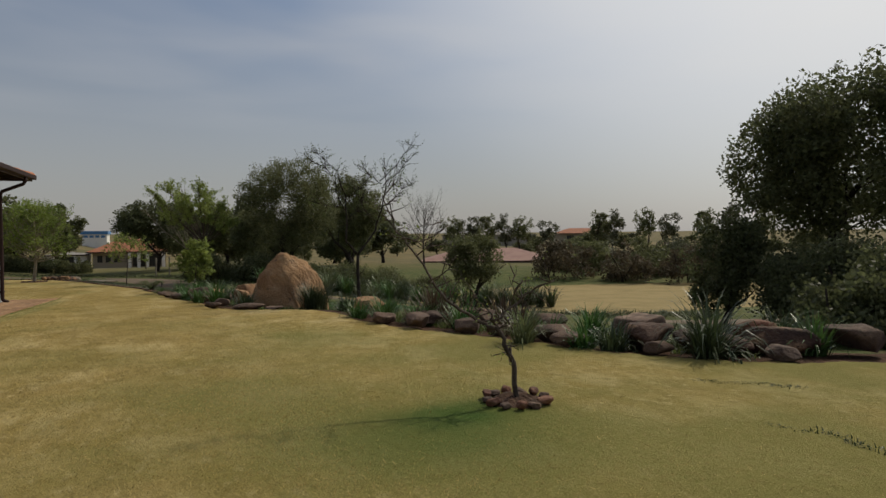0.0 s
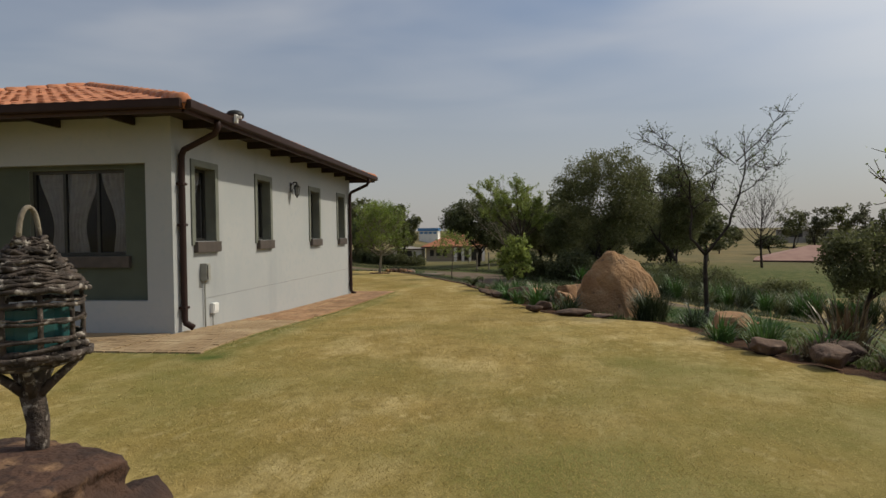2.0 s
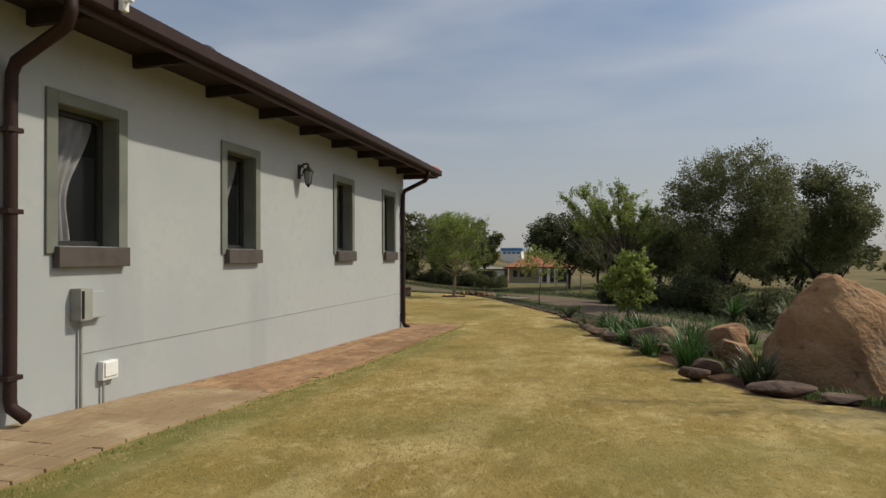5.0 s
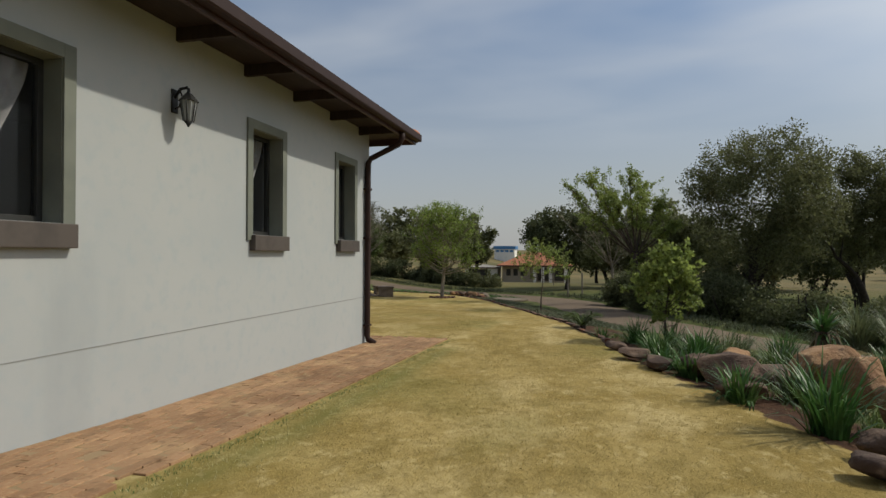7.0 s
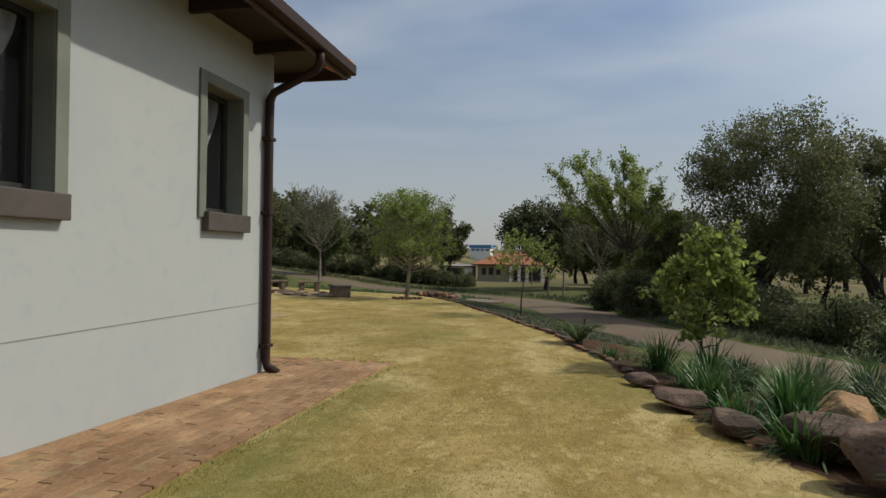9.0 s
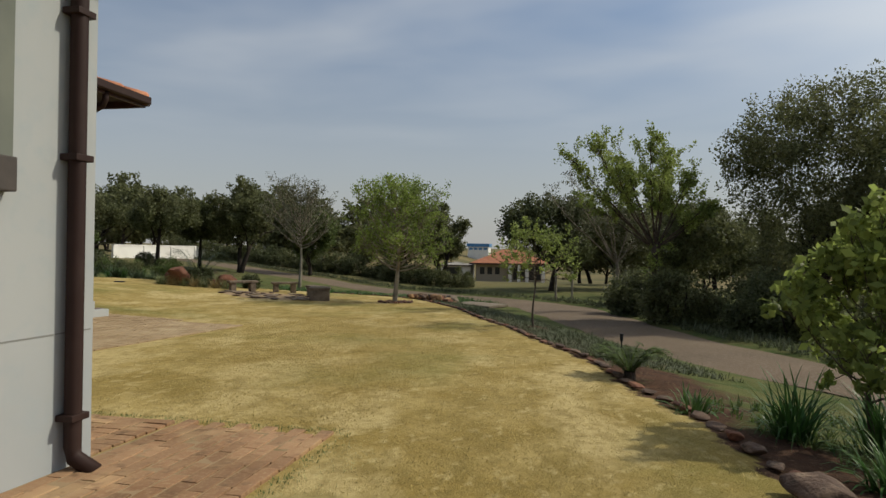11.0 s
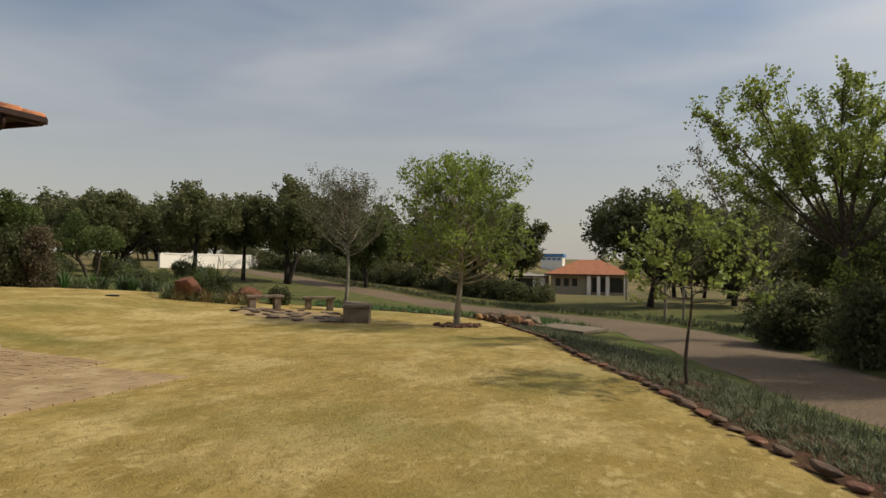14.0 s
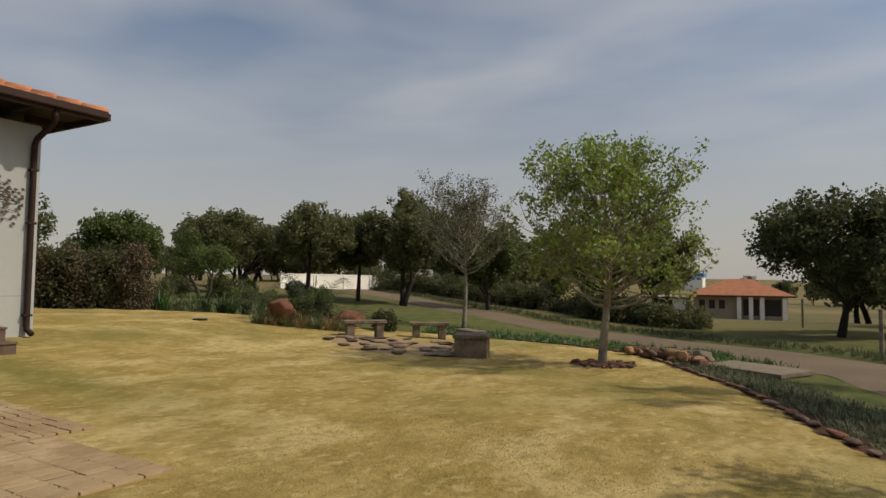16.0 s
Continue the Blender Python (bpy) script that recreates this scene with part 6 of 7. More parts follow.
# runners creeping over the lawn
nr = np.random.default_rng(15)
spots = []
for a, b in [((3.61, 3.9), (3.95, 3.66)), ((3.95, 3.66), (4.21, 3.38)), ((3.13, 2.79), (3.31, 2.52)), ((3.31, 2.52), (3.27, 2.3)), ((3.27, 2.3), (3.28, 2.1))]:
    u = nr.random((45, 1))
    spots.append(np.array(a) * (1 - u) + np.array(b) * u + nr.normal(0, 0.014, (45, 2)) + np.sin(u * 9) * np.array([0.0, 0.03]))
carpet("lawn_runner", "thin dark green runners creeping over the lawn", np.concatenate(spots), DARKBLADE, 0.035, 16, 6, 0.007)


# ---- fire circle: benches, paved ring ----
def bench(x, y, turn, w, label, leg=0.17):
    b = thing("stone_bench", label, "bench", (x, y, ground_z(x, y)), turn, "benches round the fire circle")
    box_part("seat", (-w / 2, -0.16, 0.3), (w / 2, 0.16, 0.37), BENCH, b, 0.015)
    for s in (-1, 1):
        u = s * (w / 2 - 0.15)
        box_part("leg", (u - leg / 2, -0.13, -0.08), (u + leg / 2, 0.13, 0.299), BENCH, b, 0.015)
    return b


bench(-13.05, 34.65, 48, 0.95, "weathered slab bench on two block legs")
bench(-12.2, 36.0, 35, 0.9, "weathered slab bench on two block legs")
bench(-10.75, 35.3, -35, 0.8, "weathered slab bench on two block legs")
blk = thing("stone_block", "dark weathered square stone block seat", "stone block", (-10.0, 33.9, ground_z(-10.0, 33.9)), 20)
bm = bmesh.new()
box(bm, (-0.3, -0.28, -0.1), (0.3, 0.28, 0.34), 0.03)
child("body", bm_mesh("body", bm, BENCH), blk)
bm = bmesh.new()
box(bm, (-0.33, -0.31, 0.341), (0.33, 0.31, 0.42), 0.025)
child("cap", bm_mesh("cap", bm, BENCH), blk)
rr = random.Random(2)
for i in range(60):
    a, r = rr.uniform(0, 2 * math.pi), math.sqrt(rr.uniform(0.0, 1)) * 1.55
    x, y = -11.75 + r * math.cos(a) * 1.1, 34.15 + r * math.sin(a) * 0.8
    rock(x, y, rr.uniform(0.22, 0.42), rr.uniform(0.2, 0.32), 0.05, rr.choice((ROCK_BROWN, BENCH, BENCH)), 700 + i, rr.uniform(0, 180), "flat paving stone of the fire circle", name="paving_stone", group="paving stones of the fire circle", cuts=6, sink=0.1)
# mulch discs round trunks
for x, y, r in ((-7.72, 34.45, 0.62), (-3.13, 28.75, 0.3), (1.92, 3.99, 0.24)):
    nr = np.random.default_rng(int(r * 100))
    v = [(0, 0, 0.045)]
    for ring in range(1, 5):
        for k in range(28):
            a = 2 * math.pi * k / 28
            q = r * ring / 4 * (1 + 0.08 * math.sin(3 * a + ring))
            v.append((q * math.cos(a), q * math.sin(a), 0.05 - 0.02 * (ring / 4) ** 2 * 3 + nr.normal(0, 0.01)))
    f = [(0, 1 + k, 1 + (k + 1) % 28) for k in range(28)]
    for ring in range(3):
        f += [(1 + ring * 28 + k, 1 + (ring + 1) * 28 + k, 1 + (ring + 1) * 28 + (k + 1) % 28, 1 + ring * 28 + (k + 1) % 28) for k in range(28)]
    solo("mulch_ring", smooth(mesh_of("mulch_ring", v, f, SOIL)), "dark soil mulch ring round a trunk", "mulch", (x, y, ground_z(x, y)), group="mulch rings")
rr = random.Random(6)
for i in range(34):
    a = rr.uniform(0, 6.28)
    q = 0.5 * math.sqrt(rr.random()) + 0.1
    rock(-7.72 + q * math.cos(a), 34.45 + q * math.sin(a), 0.09, 0.07, 0.06, rr.choice((ROCK_BROWN, ROCK_RED)), 800 + i, 0, "small stone in the mulch round the tree", name="mulch_stone", group="mulch stones", cuts=5)
# path light
bol = thing("path_light", "short dark path light in the ground cover", "path light", (-1.68, 25.82, ground_z(-1.68, 25.82)))
bm = bmesh.new()
round_cylinder(bm, 0.012, -0.1, 0.2, 10)
child("post", bm_mesh("post", bm, IRON), bol)
bm = bmesh.new()
round_cylinder(bm, 0.024, 0.2, 0.3, 12)
round_cylinder(bm, 0.03, 0.3, 0.315, 12)
child("head", bm_mesh("head", bm, IRON), bol)
# concrete slab bridge and stump by the road
sl = thing("concrete_slab", "flat pale concrete slab beside the road", "slab", (-5.5, 37.35, ground_z(-5.5, 37.35)), -28)
box_part("slab", (-0.85, -0.6, 0.02), (0.85, 0.6, 0.11), CONCRETE, sl, 0.02)
box_part("footing", (-0.75, -0.5, -0.3), (0.75, 0.5, 0.019), ROCK_RED, sl, 0.02)
rock(-6.5, 37.4, 0.6, 0.5, 0.3, CONCRETE, 900, 10, "pale squat stone beside the road", name="squat_stone", group="road stones")
for i in range(30):
    rock(-7.0 + rr.uniform(-0.75, 0.75), 36.6 + rr.uniform(-0.55, 0.55), rr.uniform(0.2, 0.5), rr.uniform(0.15, 0.28), rr.uniform(0.08, 0.26), rr.choice((ROCK_RED, ROCK_BROWN, ROCK_TAN)), 910 + i, rr.uniform(0, 180), "loose brown rubble stone beside the road", name="rubble_stone", group="rubble beside the road", cuts=7)
fv, ff = [], []
for i in range(9):
    for k in range(40):
        a = 2 * math.pi * k / 40
        q = max(0.02, i / 8) * (1 + 0.05 * math.sin(3 * a) + 0.03 * math.sin(7 * a))
        fv.append((-11.75 + 1.75 * q * math.cos(a), 34.15 + 1.3 * q * math.sin(a), 0.012 if i < 8 else -0.02))
fz = land(np.array([v[0] for v in fv]), np.array([v[1] for v in fv]))[0]
fv = [(x, y, h + g) for (x, y, h), g in zip(fv, fz)]
for i in range(8):
    for k in range(40):
        ff.append((i * 40 + k, (i + 1) * 40 + k, (i + 1) * 40 + (k + 1) % 40, i * 40 + (k + 1) % 40))
ff.append(tuple(range(40)))
solo("fire_circle_floor", smooth(mesh_of("fire_circle_floor", fv, ff, JOINT)), "sandy soil floor of the fire circle", "paving", kind="structure")
# drain cover on the lawn
bm = bmesh.new()
round_cylinder(bm, 0.16, -0.02, 0.03, 20)
solo("drain_cover", bm_mesh("drain_cover", bm, IRON), "small dark round cover set in the lawn", "drain cover", (-16.3, 32.9, ground_z(-16.3, 32.9)))

# ---- woven twig lantern on its red rock ----
PX, PY = -2.5, 4.12
bm = bmesh.new()
bmesh.ops.create_cube(bm, size=2.0)
bmesh.ops.subdivide_edges(bm, edges=bm.edges[:], cuts=26, use_grid_fill=True)
for v in bm.verts:
    p = v.co.copy()
    r = Vector(p).normalized() * 1.25
    p = p.lerp(r, 0.22)
    ledge = 0.05 * math.sin(p.z * 7.5 + 1.5 * noise.noise(p * 1.3)) + 0.03 * abs(noise.noise(Vector((p.x, p.y, p.z * 5))))
    n = noise.noise(p * 1.3 + Vector((4, 0, 0))) * 0.1 + noise.noise(p * 4) * 0.06 + noise.noise(p * 10) * 0.03 + noise.noise(p * 22) * 0.012
    side = 1 + n + ledge * (abs(p.z) < 0.93)
    v.co = Vector((p.x * side * 0.39, p.y * side * 0.32, (p.z + n * 0.45) * 0.28 + 0.08))
solo("ironstone_plinth", smooth(bm_mesh("ironstone_plinth", bm, ROCK_IRON)), "rough red-brown ironstone plinth under the twig lantern", "rock", (PX, PY, ground_z(PX, PY)), -12)
rock(-2.1, 4.42, 0.3, 0.36, 0.19, ROCK_IRON, 950, 0, "dark round stone leaning at the plinth", name="stone", group="plinth stones")
LX, LY, LZ = -2.49, 4.32, 0.38
lan = thing("twig_lantern", "lantern woven of gnarled twigs on a forked log", "lantern", (LX, LY, LZ))
rr = random.Random(12)
child("post", tubes_mesh("post", [([(0.0, 0, -0.12), (0.01, 0.01, 0.1), (-0.01, 0, 0.24), (0.0, 0, 0.36)], [0.048, 0.045, 0.05, 0.055], 9)]
      + [([(0, 0, 0.2), (0.09 * math.cos(a), 0.09 * math.sin(a), 0.29), (0.21 * math.cos(a), 0.21 * math.sin(a), 0.4)], [0.025, 0.02, 0.014], 6) for a in (0.3, 1.7, 2.9, 4.2, 5.3)], TWIG), lan)


def twig_ring(z, r, thick, wob):
    n = 22
    o = rr.uniform(0, 6)
    pts = []
    for i in range(n + 1):
        a = 2 * math.pi * i / n + o
        pts.append(((r + rr.uniform(-wob, wob)) * math.cos(a), (r + rr.uniform(-wob, wob)) * math.sin(a), z + rr.uniform(-wob, wob) * 0.9))
    return (pts, [thick * rr.uniform(0.75, 1.25) for _ in pts], 6)


def weave(name, rings):
    child(name, tubes_mesh(name, rings, TWIG), lan)


for k in range(10):
    weave("base_ring", [twig_ring(0.37 + 0.012 * (k % 4) + 0.004 * k, 0.18 + 0.016 * (k % 3), 0.012, 0.012)])
for z in (0.47, 0.545, 0.62):
    weave("hoop", [twig_ring(z, 0.198, 0.0095, 0.008)])
    weave("hoop", [twig_ring(z + 0.012, 0.196, 0.007, 0.01)])
for k in range(9):
    a = 2 * math.pi * k / 9
    child("stake", tubes_mesh("stake", [([(0.185 * math.cos(a), 0.185 * math.sin(a), 0.38), (0.192 * math.cos(a), 0.192 * math.sin(a), 0.55), (0.185 * math.cos(a), 0.185 * math.sin(a), 0.7)], [0.012, 0.01, 0.009], 6)], TWIG), lan)
for k in range(11):
    f = k / 10
    weave("roof_ring", [twig_ring(0.68 + 0.2 * f, 0.22 - 0.165 * f ** 0.9, 0.011, 0.012)])
    weave("roof_ring", [twig_ring(0.692 + 0.2 * f, 0.21 - 0.16 * f, 0.009, 0.014)])
child("handle", tubes_mesh("handle", [([(0, 0.055 * math.cos(a) * 1.0, 0.9 + 0.13 * math.sin(a)) for a in np.linspace(0, math.pi, 12)], [0.011] * 12, 6)], PALEBARK), lan)
bm = bmesh.new()
round_cylinder(bm, 0.15, 0.42, 0.6, 20)
child("cup", bm_mesh("cup", bm, material("blue_green_glass", (0.03, 0.1, 0.1), 0.2, [((0.02, 0.07, 0.07), 9.0, 0.4, 0.7)])), lan, "blue-green glass cup inside")


# ---- distant buildings ----
def far_house(name, label, at, turn, w, d, h, roof_rise, wall, roof, windows, columns=(), over=0.6):
    ho = thing(name, label, "house", at, turn, "distant houses")
    child("wall", bm_mesh("wall", wall_grid(w, -1.0, h, [(a, b, c, e) for a, b, c, e in windows], 0.25), wall), ho)
    bm = bmesh.new()
    box(bm, (0, 0.26, -1.0), (0.25, d, h))
    box(bm, (w - 0.25, 0.26, -1.0), (w, d, h))
    box(bm, (0.251, d - 0.25, -1.0), (w - 0.251, d, h))
    child("wall", bm_mesh("wall", bm, wall), ho)
    bm = bmesh.new()
    o = over
    v = [bm.verts.new(p) for p in ((-o, -o, h), (w + o, -o, h), (w + o, d + o, h), (-o, d + o, h), (d / 2, d / 2, h + roof_rise), (w - d / 2, d / 2, h + roof_rise))]
    for q in ((0, 1, 5, 4), (1, 2, 5), (2, 3, 4, 5), (3, 0, 4), (3, 2, 1, 0)):
        bm.faces.new([v[i] for i in q])
    child("roof", bm_mesh("roof", bm, roof), ho)
    box_part("fascia", (-o, -o - 0.03, h - 0.16), (w + o, -o, h + 0.02), FASCIA, ho, 0)
    for a, b, c, e in windows:
        wi = child("window", None, ho)
        child("window_frame", bm_mesh("window_frame", ring_frame(a, b, c, e, 0.07, 0.06, 0.1), FRAME), wi)
        box_part("pane", (a + 0.07, 0.12, c + 0.07), (b - 0.07, 0.13, e - 0.07), FRAME, wi, 0)
    for x in columns:
        box_part("column", (x - 0.22, -o + 0.15, -0.6), (x + 0.22, -o + 0.55, h - 0.02), WHITEWALL, ho, 0.02)
    return ho


far_house("far_house", "low house with orange tiled roof beyond the road", (-14.7, 100, -2.85), 3, 9.6, 7, 2.25, 1.9, FARWALL, FARTILE,
          [(0.6, 1.25, 0.7, 1.7), (1.65, 2.3, 0.7, 1.7), (2.7, 3.35, 0.7, 1.7), (5.2, 6.8, 0.0, 1.85), (7.4, 9.0, 0.0, 1.85)], (4.8, 6.0, 7.1, 9.3), 0.8)
far_house("garage", "pale flat garage beside the orange-roofed house", (-20.6, 101, -2.85), 3, 5.0, 6, 1.9, 0.4, WHITEWALL, GREYWALL, [(1.0, 3.4, 0.0, 1.6)], (), 0.25)
far_house("pink_roof_house", "low grey house with faded pink roof", (22.0, 60.5, -3.1), -22, 14, 8, 1.7, 1.3, GREYWALL, PINKTILE, [(3, 3.8, 0.4, 1.3), (4.2, 5.0, 0.4, 1.3), (9.5, 10.6, 0.4, 1.3)])
far_house("gable_house", "white house behind the boundary wall", (-29.5, 66.5, -0.1), 30, 5, 5, 1.7, 0.9, WHITEWALL, GREYWALL, [(1.5, 2.3, 0.6, 1.3)], (), 0.3)
far_house("flat_far_house", "long flat-roofed house far across the veld", (70, 175, -1.0), -20, 26, 8, 2.6, 0.5, GREYWALL, GREYWALL, [(3, 6, 0.6, 2.0), (9, 13, 0.6, 2.0), (17, 21, 0.6, 2.0)])
far_house("red_far_house", "distant house with red roof among trees", (95, 150, -0.6), -28, 14, 8, 2.4, 1.5, FARWALL, FARTILE, [(3, 5, 0.6, 1.8), (8, 10, 0.6, 1.8)])
ind = thing("blue_building", "distant blue and white industrial building", "building", (-27.5, 190, 1.0), 0, "distant houses")
box_part("wall", (-2.6, 0, -2.5), (3.4, 6, 1.6), WHITEWALL, ind, 0)
box_part("roof", (-2.9, -0.3, 1.61), (3.7, 6.3, 2.5), BLUE, ind, 0)
for i in range(4):
    box_part("window", (-2.2 + i * 1.4, -0.06, 0.7), (-1.2 + i * 1.4, -0.005, 1.3), BLUE, ind, 0)
# white boundary wall with piers
bw = thing("boundary_wall", "long white plastered boundary wall", "wall", (-30.9, 50.2, -0.5), 90)
box_part("wall", (0, 0, -0.5), (21.0, 0.22, 1.45), WHITEWALL, bw, 0.01)
box_part("coping", (-0.05, -0.04, 1.451), (21.05, 0.26, 1.52), WHITEWALL, bw, 0.01)
for i in range(8):
    box_part("pier", (i * 2.9 - 0.17, -0.06, -0.5), (i * 2.9 + 0.17, -0.002, 1.449), WHITEWALL, bw, 0.01)
# fence posts by the far house tree
for i, (x, y) in enumerate([(-4.4, 55.0), (-2.9, 42.5), (-2.2, 44.5)]):
    bm = bmesh.new()
    round_cylinder(bm, 0.05, -0.2, 1.25, 8)
    solo("post", bm_mesh("post", bm, PALEBARK), "pale wooden post beside the road", "post", (x, y, ground_z(x, y)), group="roadside posts")

# ---- far tree line ----
rng = random.Random(44)
far_spots = []
for i in range(80):
    a = radians(rng.uniform(-62, 60))
    r = rng.uniform(70, 170)
    far_spots.append((-2 + r * math.sin(a), 15 + r * math.cos(a)))
protos = []
for k in range(4):
    nr = np.random.default_rng(900 + k)
    c = crown_centres(nr, 190, 2.6, 2.6, 1.0 if k < 3 else 2.6, 6.0 + k, 9)
    crown = quads_mesh("crown", leaf_quads(c, 17, 0.58, 0.42, nr), (DARKLEAF, OLIVE, OLIVE, GREYLEAF)[k])
    tub, tips = [], []
    grow(random.Random(k), (0, 0, -0.4), (0, 0, 1), 2.6, 0.2, 2, tub, tips, (2, 3), 0.2, 0.7)
    protos.append((tubes_mesh("trunk", tub, DARKBARK), crown))
for i, (x, y) in enumerate(far_spots):
    if -24 < x < 8 and 60 < y < 150 or 14 < x < 80 and y > 40:
        continue
    t = thing("far_tree", "distant dark tree on the veld", "tree", (x, y, ground_z(x, y)), rng.uniform(0, 360), "distant trees")
    a, b = protos[i % 4]
    child("trunk", a, t)
    child("crown", b, t)
    s = rng.uniform(0.6, 1.15)
    t.scale = (s * rng.uniform(0.8, 1.3), s * rng.uniform(0.8, 1.3), s)
# the wood that closes the view behind the road
wood = [(rng.uniform(-62, -34), rng.uniform(60, 84)) for _ in range(16)] + [(rng.uniform(-29, -17), rng.uniform(64, 84)) for _ in range(11)] + [(rng.uniform(-2, 19), rng.uniform(60, 84)) for _ in range(13)]
for i, (x, y) in enumerate(wood):
    t = thing("far_tree", "distant dark tree behind the road", "tree", (x, y, ground_z(x, y)), rng.uniform(0, 360), "wood behind the road")
    a, b = protos[i % 3]
    child("trunk", a, t)
    child("crown", b, t)
    s = rng.uniform(0.75, 1.0)
    t.scale = (s * rng.uniform(0.9, 1.4), s * rng.uniform(0.9, 1.4), s)
# tall bare-stemmed gums on the skyline
gums = []
for k in range(4):
    nr = np.random.default_rng(950 + k)
    c = np.concatenate([crown_centres(nr, 70, 2.4, 2.4, 4.0, 9.0, -1, 0.2), crown_centres(nr, 40, 1.6, 1.6, 2.6, 7.0, -2, 0.2)])
    tub, tips = [], []
    grow(random.Random(60 + k), (0, 0, -0.4), (0.05, 0, 1), 4.2, 0.2, 3, tub, tips, (2, 3), 0.16, 0.62, 0.2, 0.4)
    gums.append((tubes_mesh("trunk", tub, DARKBARK), quads_mesh("crown", leaf_quads(c, 20, 0.45, 0.32, nr), GREYLEAF if k % 2 else OLIVE)))
# low trees along the far edge of the veld
for i in range(46):
    a, r = radians(rng.uniform(14, 52)), rng.uniform(130, 260)
    x, y = -2 + r * math.sin(a), 15 + r * math.cos(a)
    t = thing("far_tree", "low distant tree on the edge of the veld", "tree", (x, y, ground_z(x, y)), rng.uniform(0, 360), "distant trees")
    child("trunk", protos[i % 4][0], t)
    child("crown", protos[i % 4][1], t)
    s = rng.uniform(0.4, 0.7)
    t.scale = (s * 1.6, s * 1.6, s)
for i, (x, y, h) in enumerate([(42, 101, 8.0), (45, 100, 8.5), (48, 99, 9.0), (51, 97, 8.5), (53.5, 96, 8.0), (58, 94, 7.6), (65, 89, 9.5), (67, 88, 9.0), (71, 84, 9.0), (74, 82, 8.6), (79, 78, 9.4), (82, 75, 9.6), (85, 72, 9.0)]):
    t = thing("gum_tree", "tall distant gum tree on the skyline", "tree", (x, y, ground_z(x, y)), i * 40, "skyline gums")
    child("trunk", gums[i % 4][0], t)
    child("crown", gums[i % 4][1], t)
    t.scale = (1.0, 1.0, h / 8.4)
for i in range(9):
    a = radians(33 + 1.9 * i)
    r = 40 + 4 * (i % 3)
    shrub(-0.3 + r * math.sin(a), r * math.cos(a), 4.6, 3.6, 2.5, (REED, OLIVE, GREYLEAF)[i % 3], 980 + i, "brown-green scrub on the veld", name="scrub", clumps=130, leaves=16, size=0.19, group="scrub on the veld")
# scrub on the veld
for i in range(34):
    x, y = rng.uniform(11, 60), rng.uniform(28, 62)
    if np.hypot((x - 19) / 1.9, (y - 24) / 0.85) < 8.6 or math.degrees(math.atan2(x, y)) < 32:
        continue
    shrub(x, y, rng.uniform(2.4, 4.6), rng.uniform(2, 4), rng.uniform(1.2, 2.3), rng.choice((REED, OLIVE, REED, GREYLEAF)), 1000 + i, "brown-green scrub on the veld", name="scrub", clumps=100, leaves=15, size=0.2, group="scrub on the veld")

# ---- clay pavers beside the house ----
PL, PWD, GAP = 0.2, 0.1, 0.006
bm = bmesh.new()
box(bm, (-PL / 2 + GAP, -PWD / 2 + GAP, -0.05), (PL / 2 - GAP, PWD / 2 - GAP, 0.0), 0.006)
paver_me = bm_mesh("brick", bm, PAVER)


def paved(name, label, cells, keep, brick_me=paver_me):
    """cells: (x, y, turn); the kept ones are single bricks, the rest one joined mesh."""
    z = land(np.array([c[0] for c in cells]), np.array([c[1] for c in cells]))[0]
    top = thing(name, label, "paving", kind="structure")
    rr = random.Random(3)
    far_v, far_f = [], []
    base_v = [v.co.copy() for v in brick_me.vertices]
    base_f = [tuple(p.vertices) for p in brick_me.polygons]
    n = 0
    for (x, y, turn), zz in zip(cells, z):
        m = pose(x, y, zz + 0.02 + rr.uniform(-0.004, 0.004), rr.uniform(-1.2, 1.2), rr.uniform(-1.2, 1.2), turn + rr.uniform(-1.2, 1.2))
        if keep(x, y) and n < 300:
            b = new("brick", brick_me)
            b.parent = top
            b.matrix_local = m
            n += 1
        else:
            o = len(far_v)
            far_v += [m @ v for v in base_v]
            far_f += [tuple(i + o for i in f) for f in base_f]
    if far_v:
        tagged(child("bricks", mesh_of("bricks", far_v, far_f, brick_me.materials[0]), top), kind="stuff")
    return top


def sheet(name, outline, mat, label, lift):
    xs = np.arange(outline[0], outline[2] + 0.01, 0.25)
    ys = np.arange(outline[1], outline[3] + 0.01, 0.25)
    A, B = np.meshgrid(xs, ys)
    z = land(A.ravel(), B.ravel())[0] + lift
    i = np.arange(len(xs) * len(ys)).reshape(len(ys), len(xs))
    f = np.stack([i[:-1, :-1], i[:-1, 1:], i[1:, 1:], i[1:, :-1]], -1).reshape(-1, 4)
    tagged(new(name, smooth(mesh_of(name, np.stack([A.ravel(), B.ravel(), z], 1), [tuple(int(k) for k in q) for q in f], mat))), label, "paving", kind="structure")


def courses(x0, y0, x1, y1, along_y=True, bond=PL / 2):
    """Rows of bricks; each second row is shifted by bond."""
    out = []
    if along_y:
        for i, x in enumerate(np.arange(x0 + PWD / 2, x1, PWD)):
            for y in np.arange(y0 + PL / 2 + (bond if i % 2 else 0), y1, PL):
                out.append((x, y, 90))
    else:
        for i, y in enumerate(np.arange(y0 + PWD / 2, y1, PWD)):
            for x in np.arange(x0 + PL / 2 + (bond if i % 2 else 0), x1, PL):
                out.append((x, y, 0))
    return out


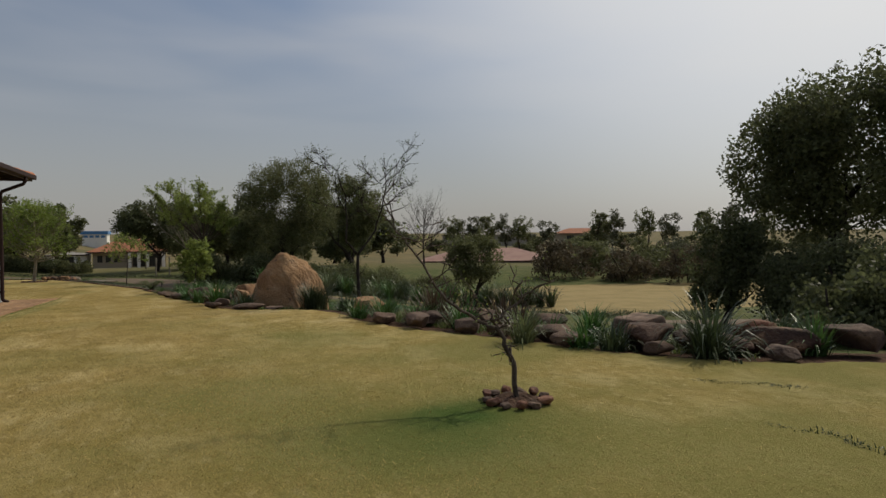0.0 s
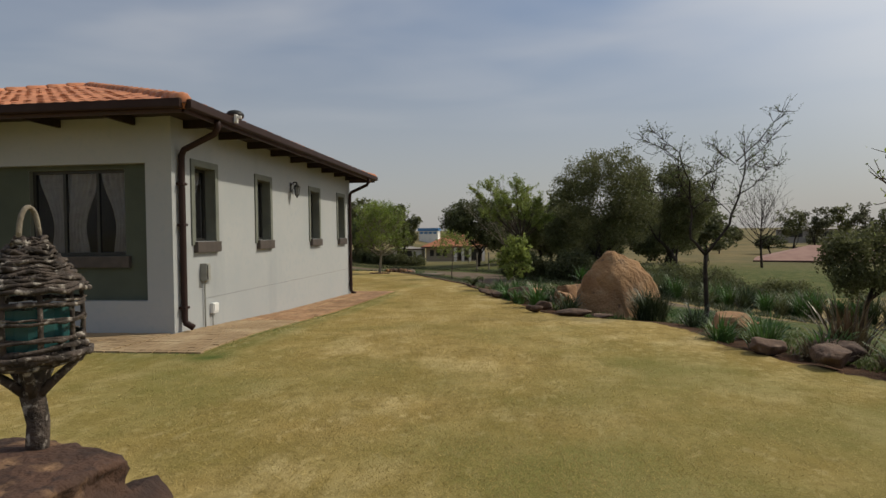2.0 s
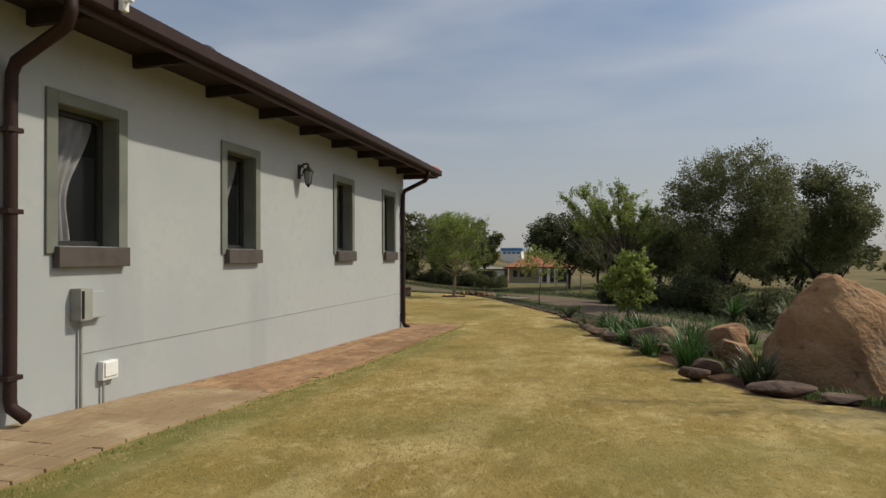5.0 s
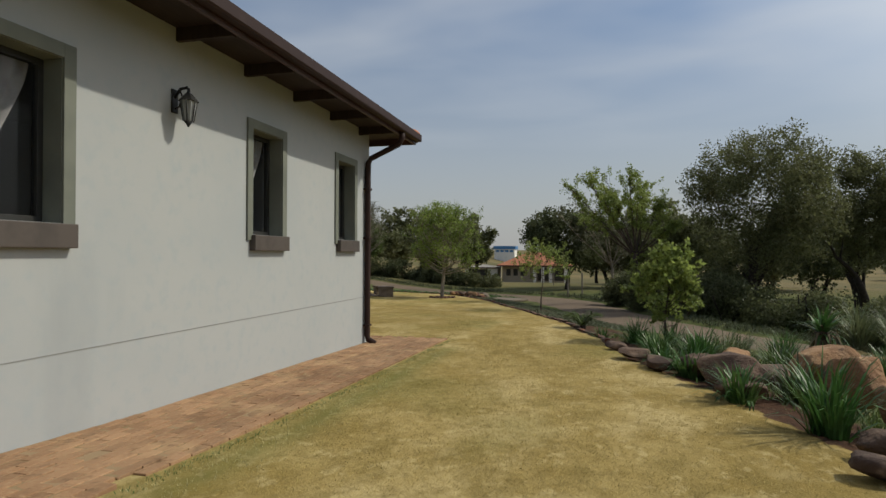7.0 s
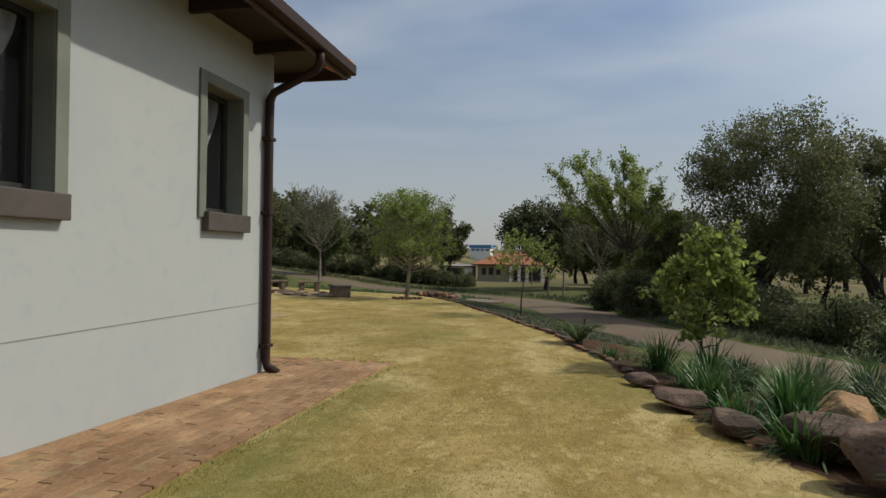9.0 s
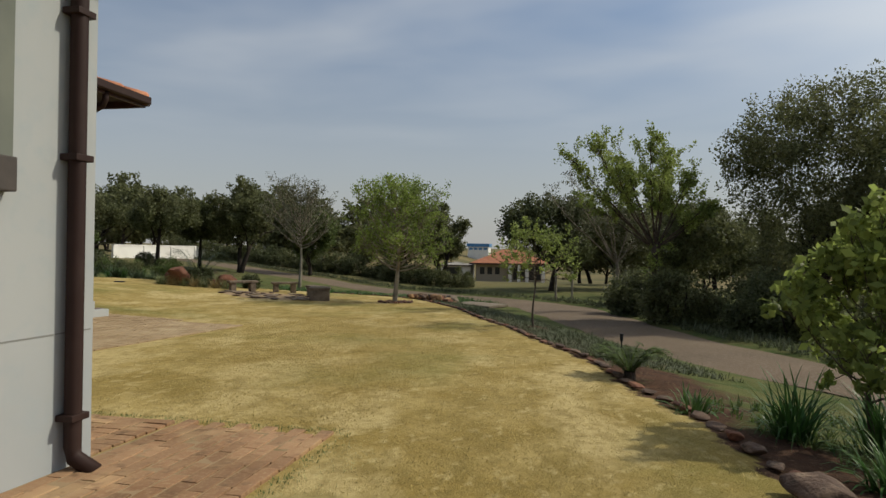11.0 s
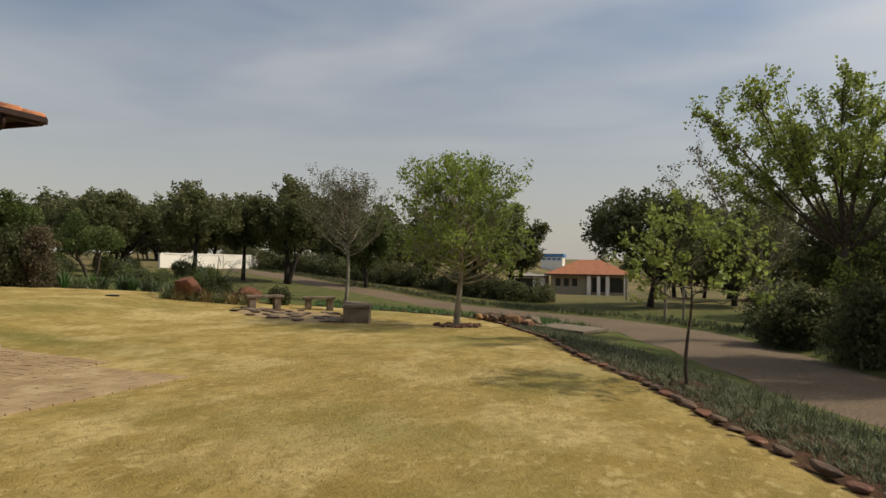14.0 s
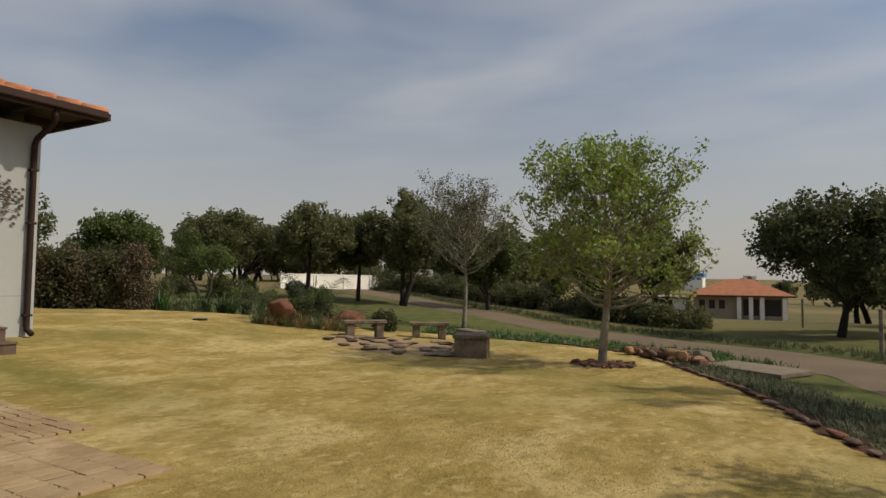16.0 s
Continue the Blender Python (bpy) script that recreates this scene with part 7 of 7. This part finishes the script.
sheet("paving_bed", (-5.16, 8.6, -4.1, 19.9), JOINT, "sandy bed under the clay pavers", 0.015)
sheet("paving_bed", (-8.6, 19.14, -5.2, 19.9), JOINT, "sandy bed under the clay pavers", 0.015)
sheet("paving_bed", (-9.6, 8.6, -5.16, 9.9), JOINT, "sandy bed under the clay pavers", 0.015)
sheet("paving_bed", (-9.74, 20.3, -8.5, 26.1), JOINT, "sandy bed under the clay pavers", 0.015)
sheet("paving_bed", (-15.24, 24.1, -9.74, 26.5), JOINT, "sandy bed under the clay pavers", 0.015)
rr = random.Random(31)
strip = courses(-5.14, 8.6, -4.02, 11.8, True, 0) + courses(-5.14, 11.8, -4.02, 19.95) + courses(-8.6, 19.16, -5.16, 19.95, False, 0) + courses(-8.6, 8.6, -5.14, 9.88, False, 0) + courses(-8.6, 8.49, -4.0, 8.6, False)
dust_me = paver_me.copy()
dust_me.materials[0] = DUSTPAVER
strip = [c for c in strip if rr.random() > (0.015 if c[1] > 11.8 else 0.0)]
paved("paving", "worn clay brick paving along the house wall", [c for c in strip if c[1] > 11.8], lambda x, y: x > -4.75 and 13.5 < y < 19.3)
paved("paving", "dusty tan brick apron round the house corner", [c for c in strip if c[1] <= 11.8], lambda x, y: x > -6.5, dust_me)
patio = [c for c in courses(-9.74, 20.2, -8.3, 26.35, True, 0) + courses(-15.2, 24.05, -9.74, 26.75, False, 0)]
paved("paving", "worn clay brick paving round the second wing", patio, lambda x, y: x > -12.0 and y > 25.4, dust_me)


# ---- turf: short dry blades where the walk passes ----
nr = np.random.default_rng(77)
N = 260000
py = nr.uniform(1.2, 29.0, N)
centre = np.interp(py, [0, 4, 9, 13, 18, 24, 30], [-0.3, -0.8, -1.7, -2.2, -3.1, -5.4, -7.5])
px = centre + nr.normal(0, 1.35, N)
d, sd_side, _ = nearest(COARSE[(COARSE[:, 1] > -1) & (COARSE[:, 1] < 34)], px, py)
keep = (sd_side * d > 0.03) & ~((px < -3.98) & (py > 8.5) & (py < 19.9)) & (px > -8.6) & ~((np.abs(px + 2.4) < 0.7) & (np.abs(py - 4.2) < 0.5))
px, py = px[keep], py[keep]
# fewer straw blades over the darker green spots
greener_turf = np.exp(-((px - 1.3) / 0.85) ** 2 - ((py - 3.7) / 0.55) ** 2) + np.where(py > 8, np.exp(-((px + 3.8) / 0.25) ** 2), 0)
dry = nr.random(len(px)) > greener_turf * 1.1
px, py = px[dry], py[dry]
pz = land(px, py)[0]
n = len(px)
h = nr.uniform(0.006, 0.02, n)
ang = nr.uniform(0, 2 * np.pi, n)
lean = nr.normal(0, 1.1, (n, 2)) * h[:, None]
wv = np.stack([np.cos(ang), np.sin(ang)], 1) * nr.uniform(0.0014, 0.0028, n)[:, None]
foot = np.stack([px, py, pz - 0.003], 1)
quads = np.zeros((n, 4, 3))
quads[:, 0] = foot
quads[:, 0, :2] -= wv
quads[:, 1] = foot
quads[:, 1, :2] += wv
top = foot.copy()
top[:, :2] += lean
top[:, 2] += h
quads[:, 2] = top
quads[:, 2, :2] += wv * 0.3
quads[:, 3] = top
quads[:, 3, :2] -= wv * 0.3
solo("turf", quads_mesh("turf", quads, GRASS), "short dry straw-coloured lawn blades", "grass", kind="stuff")
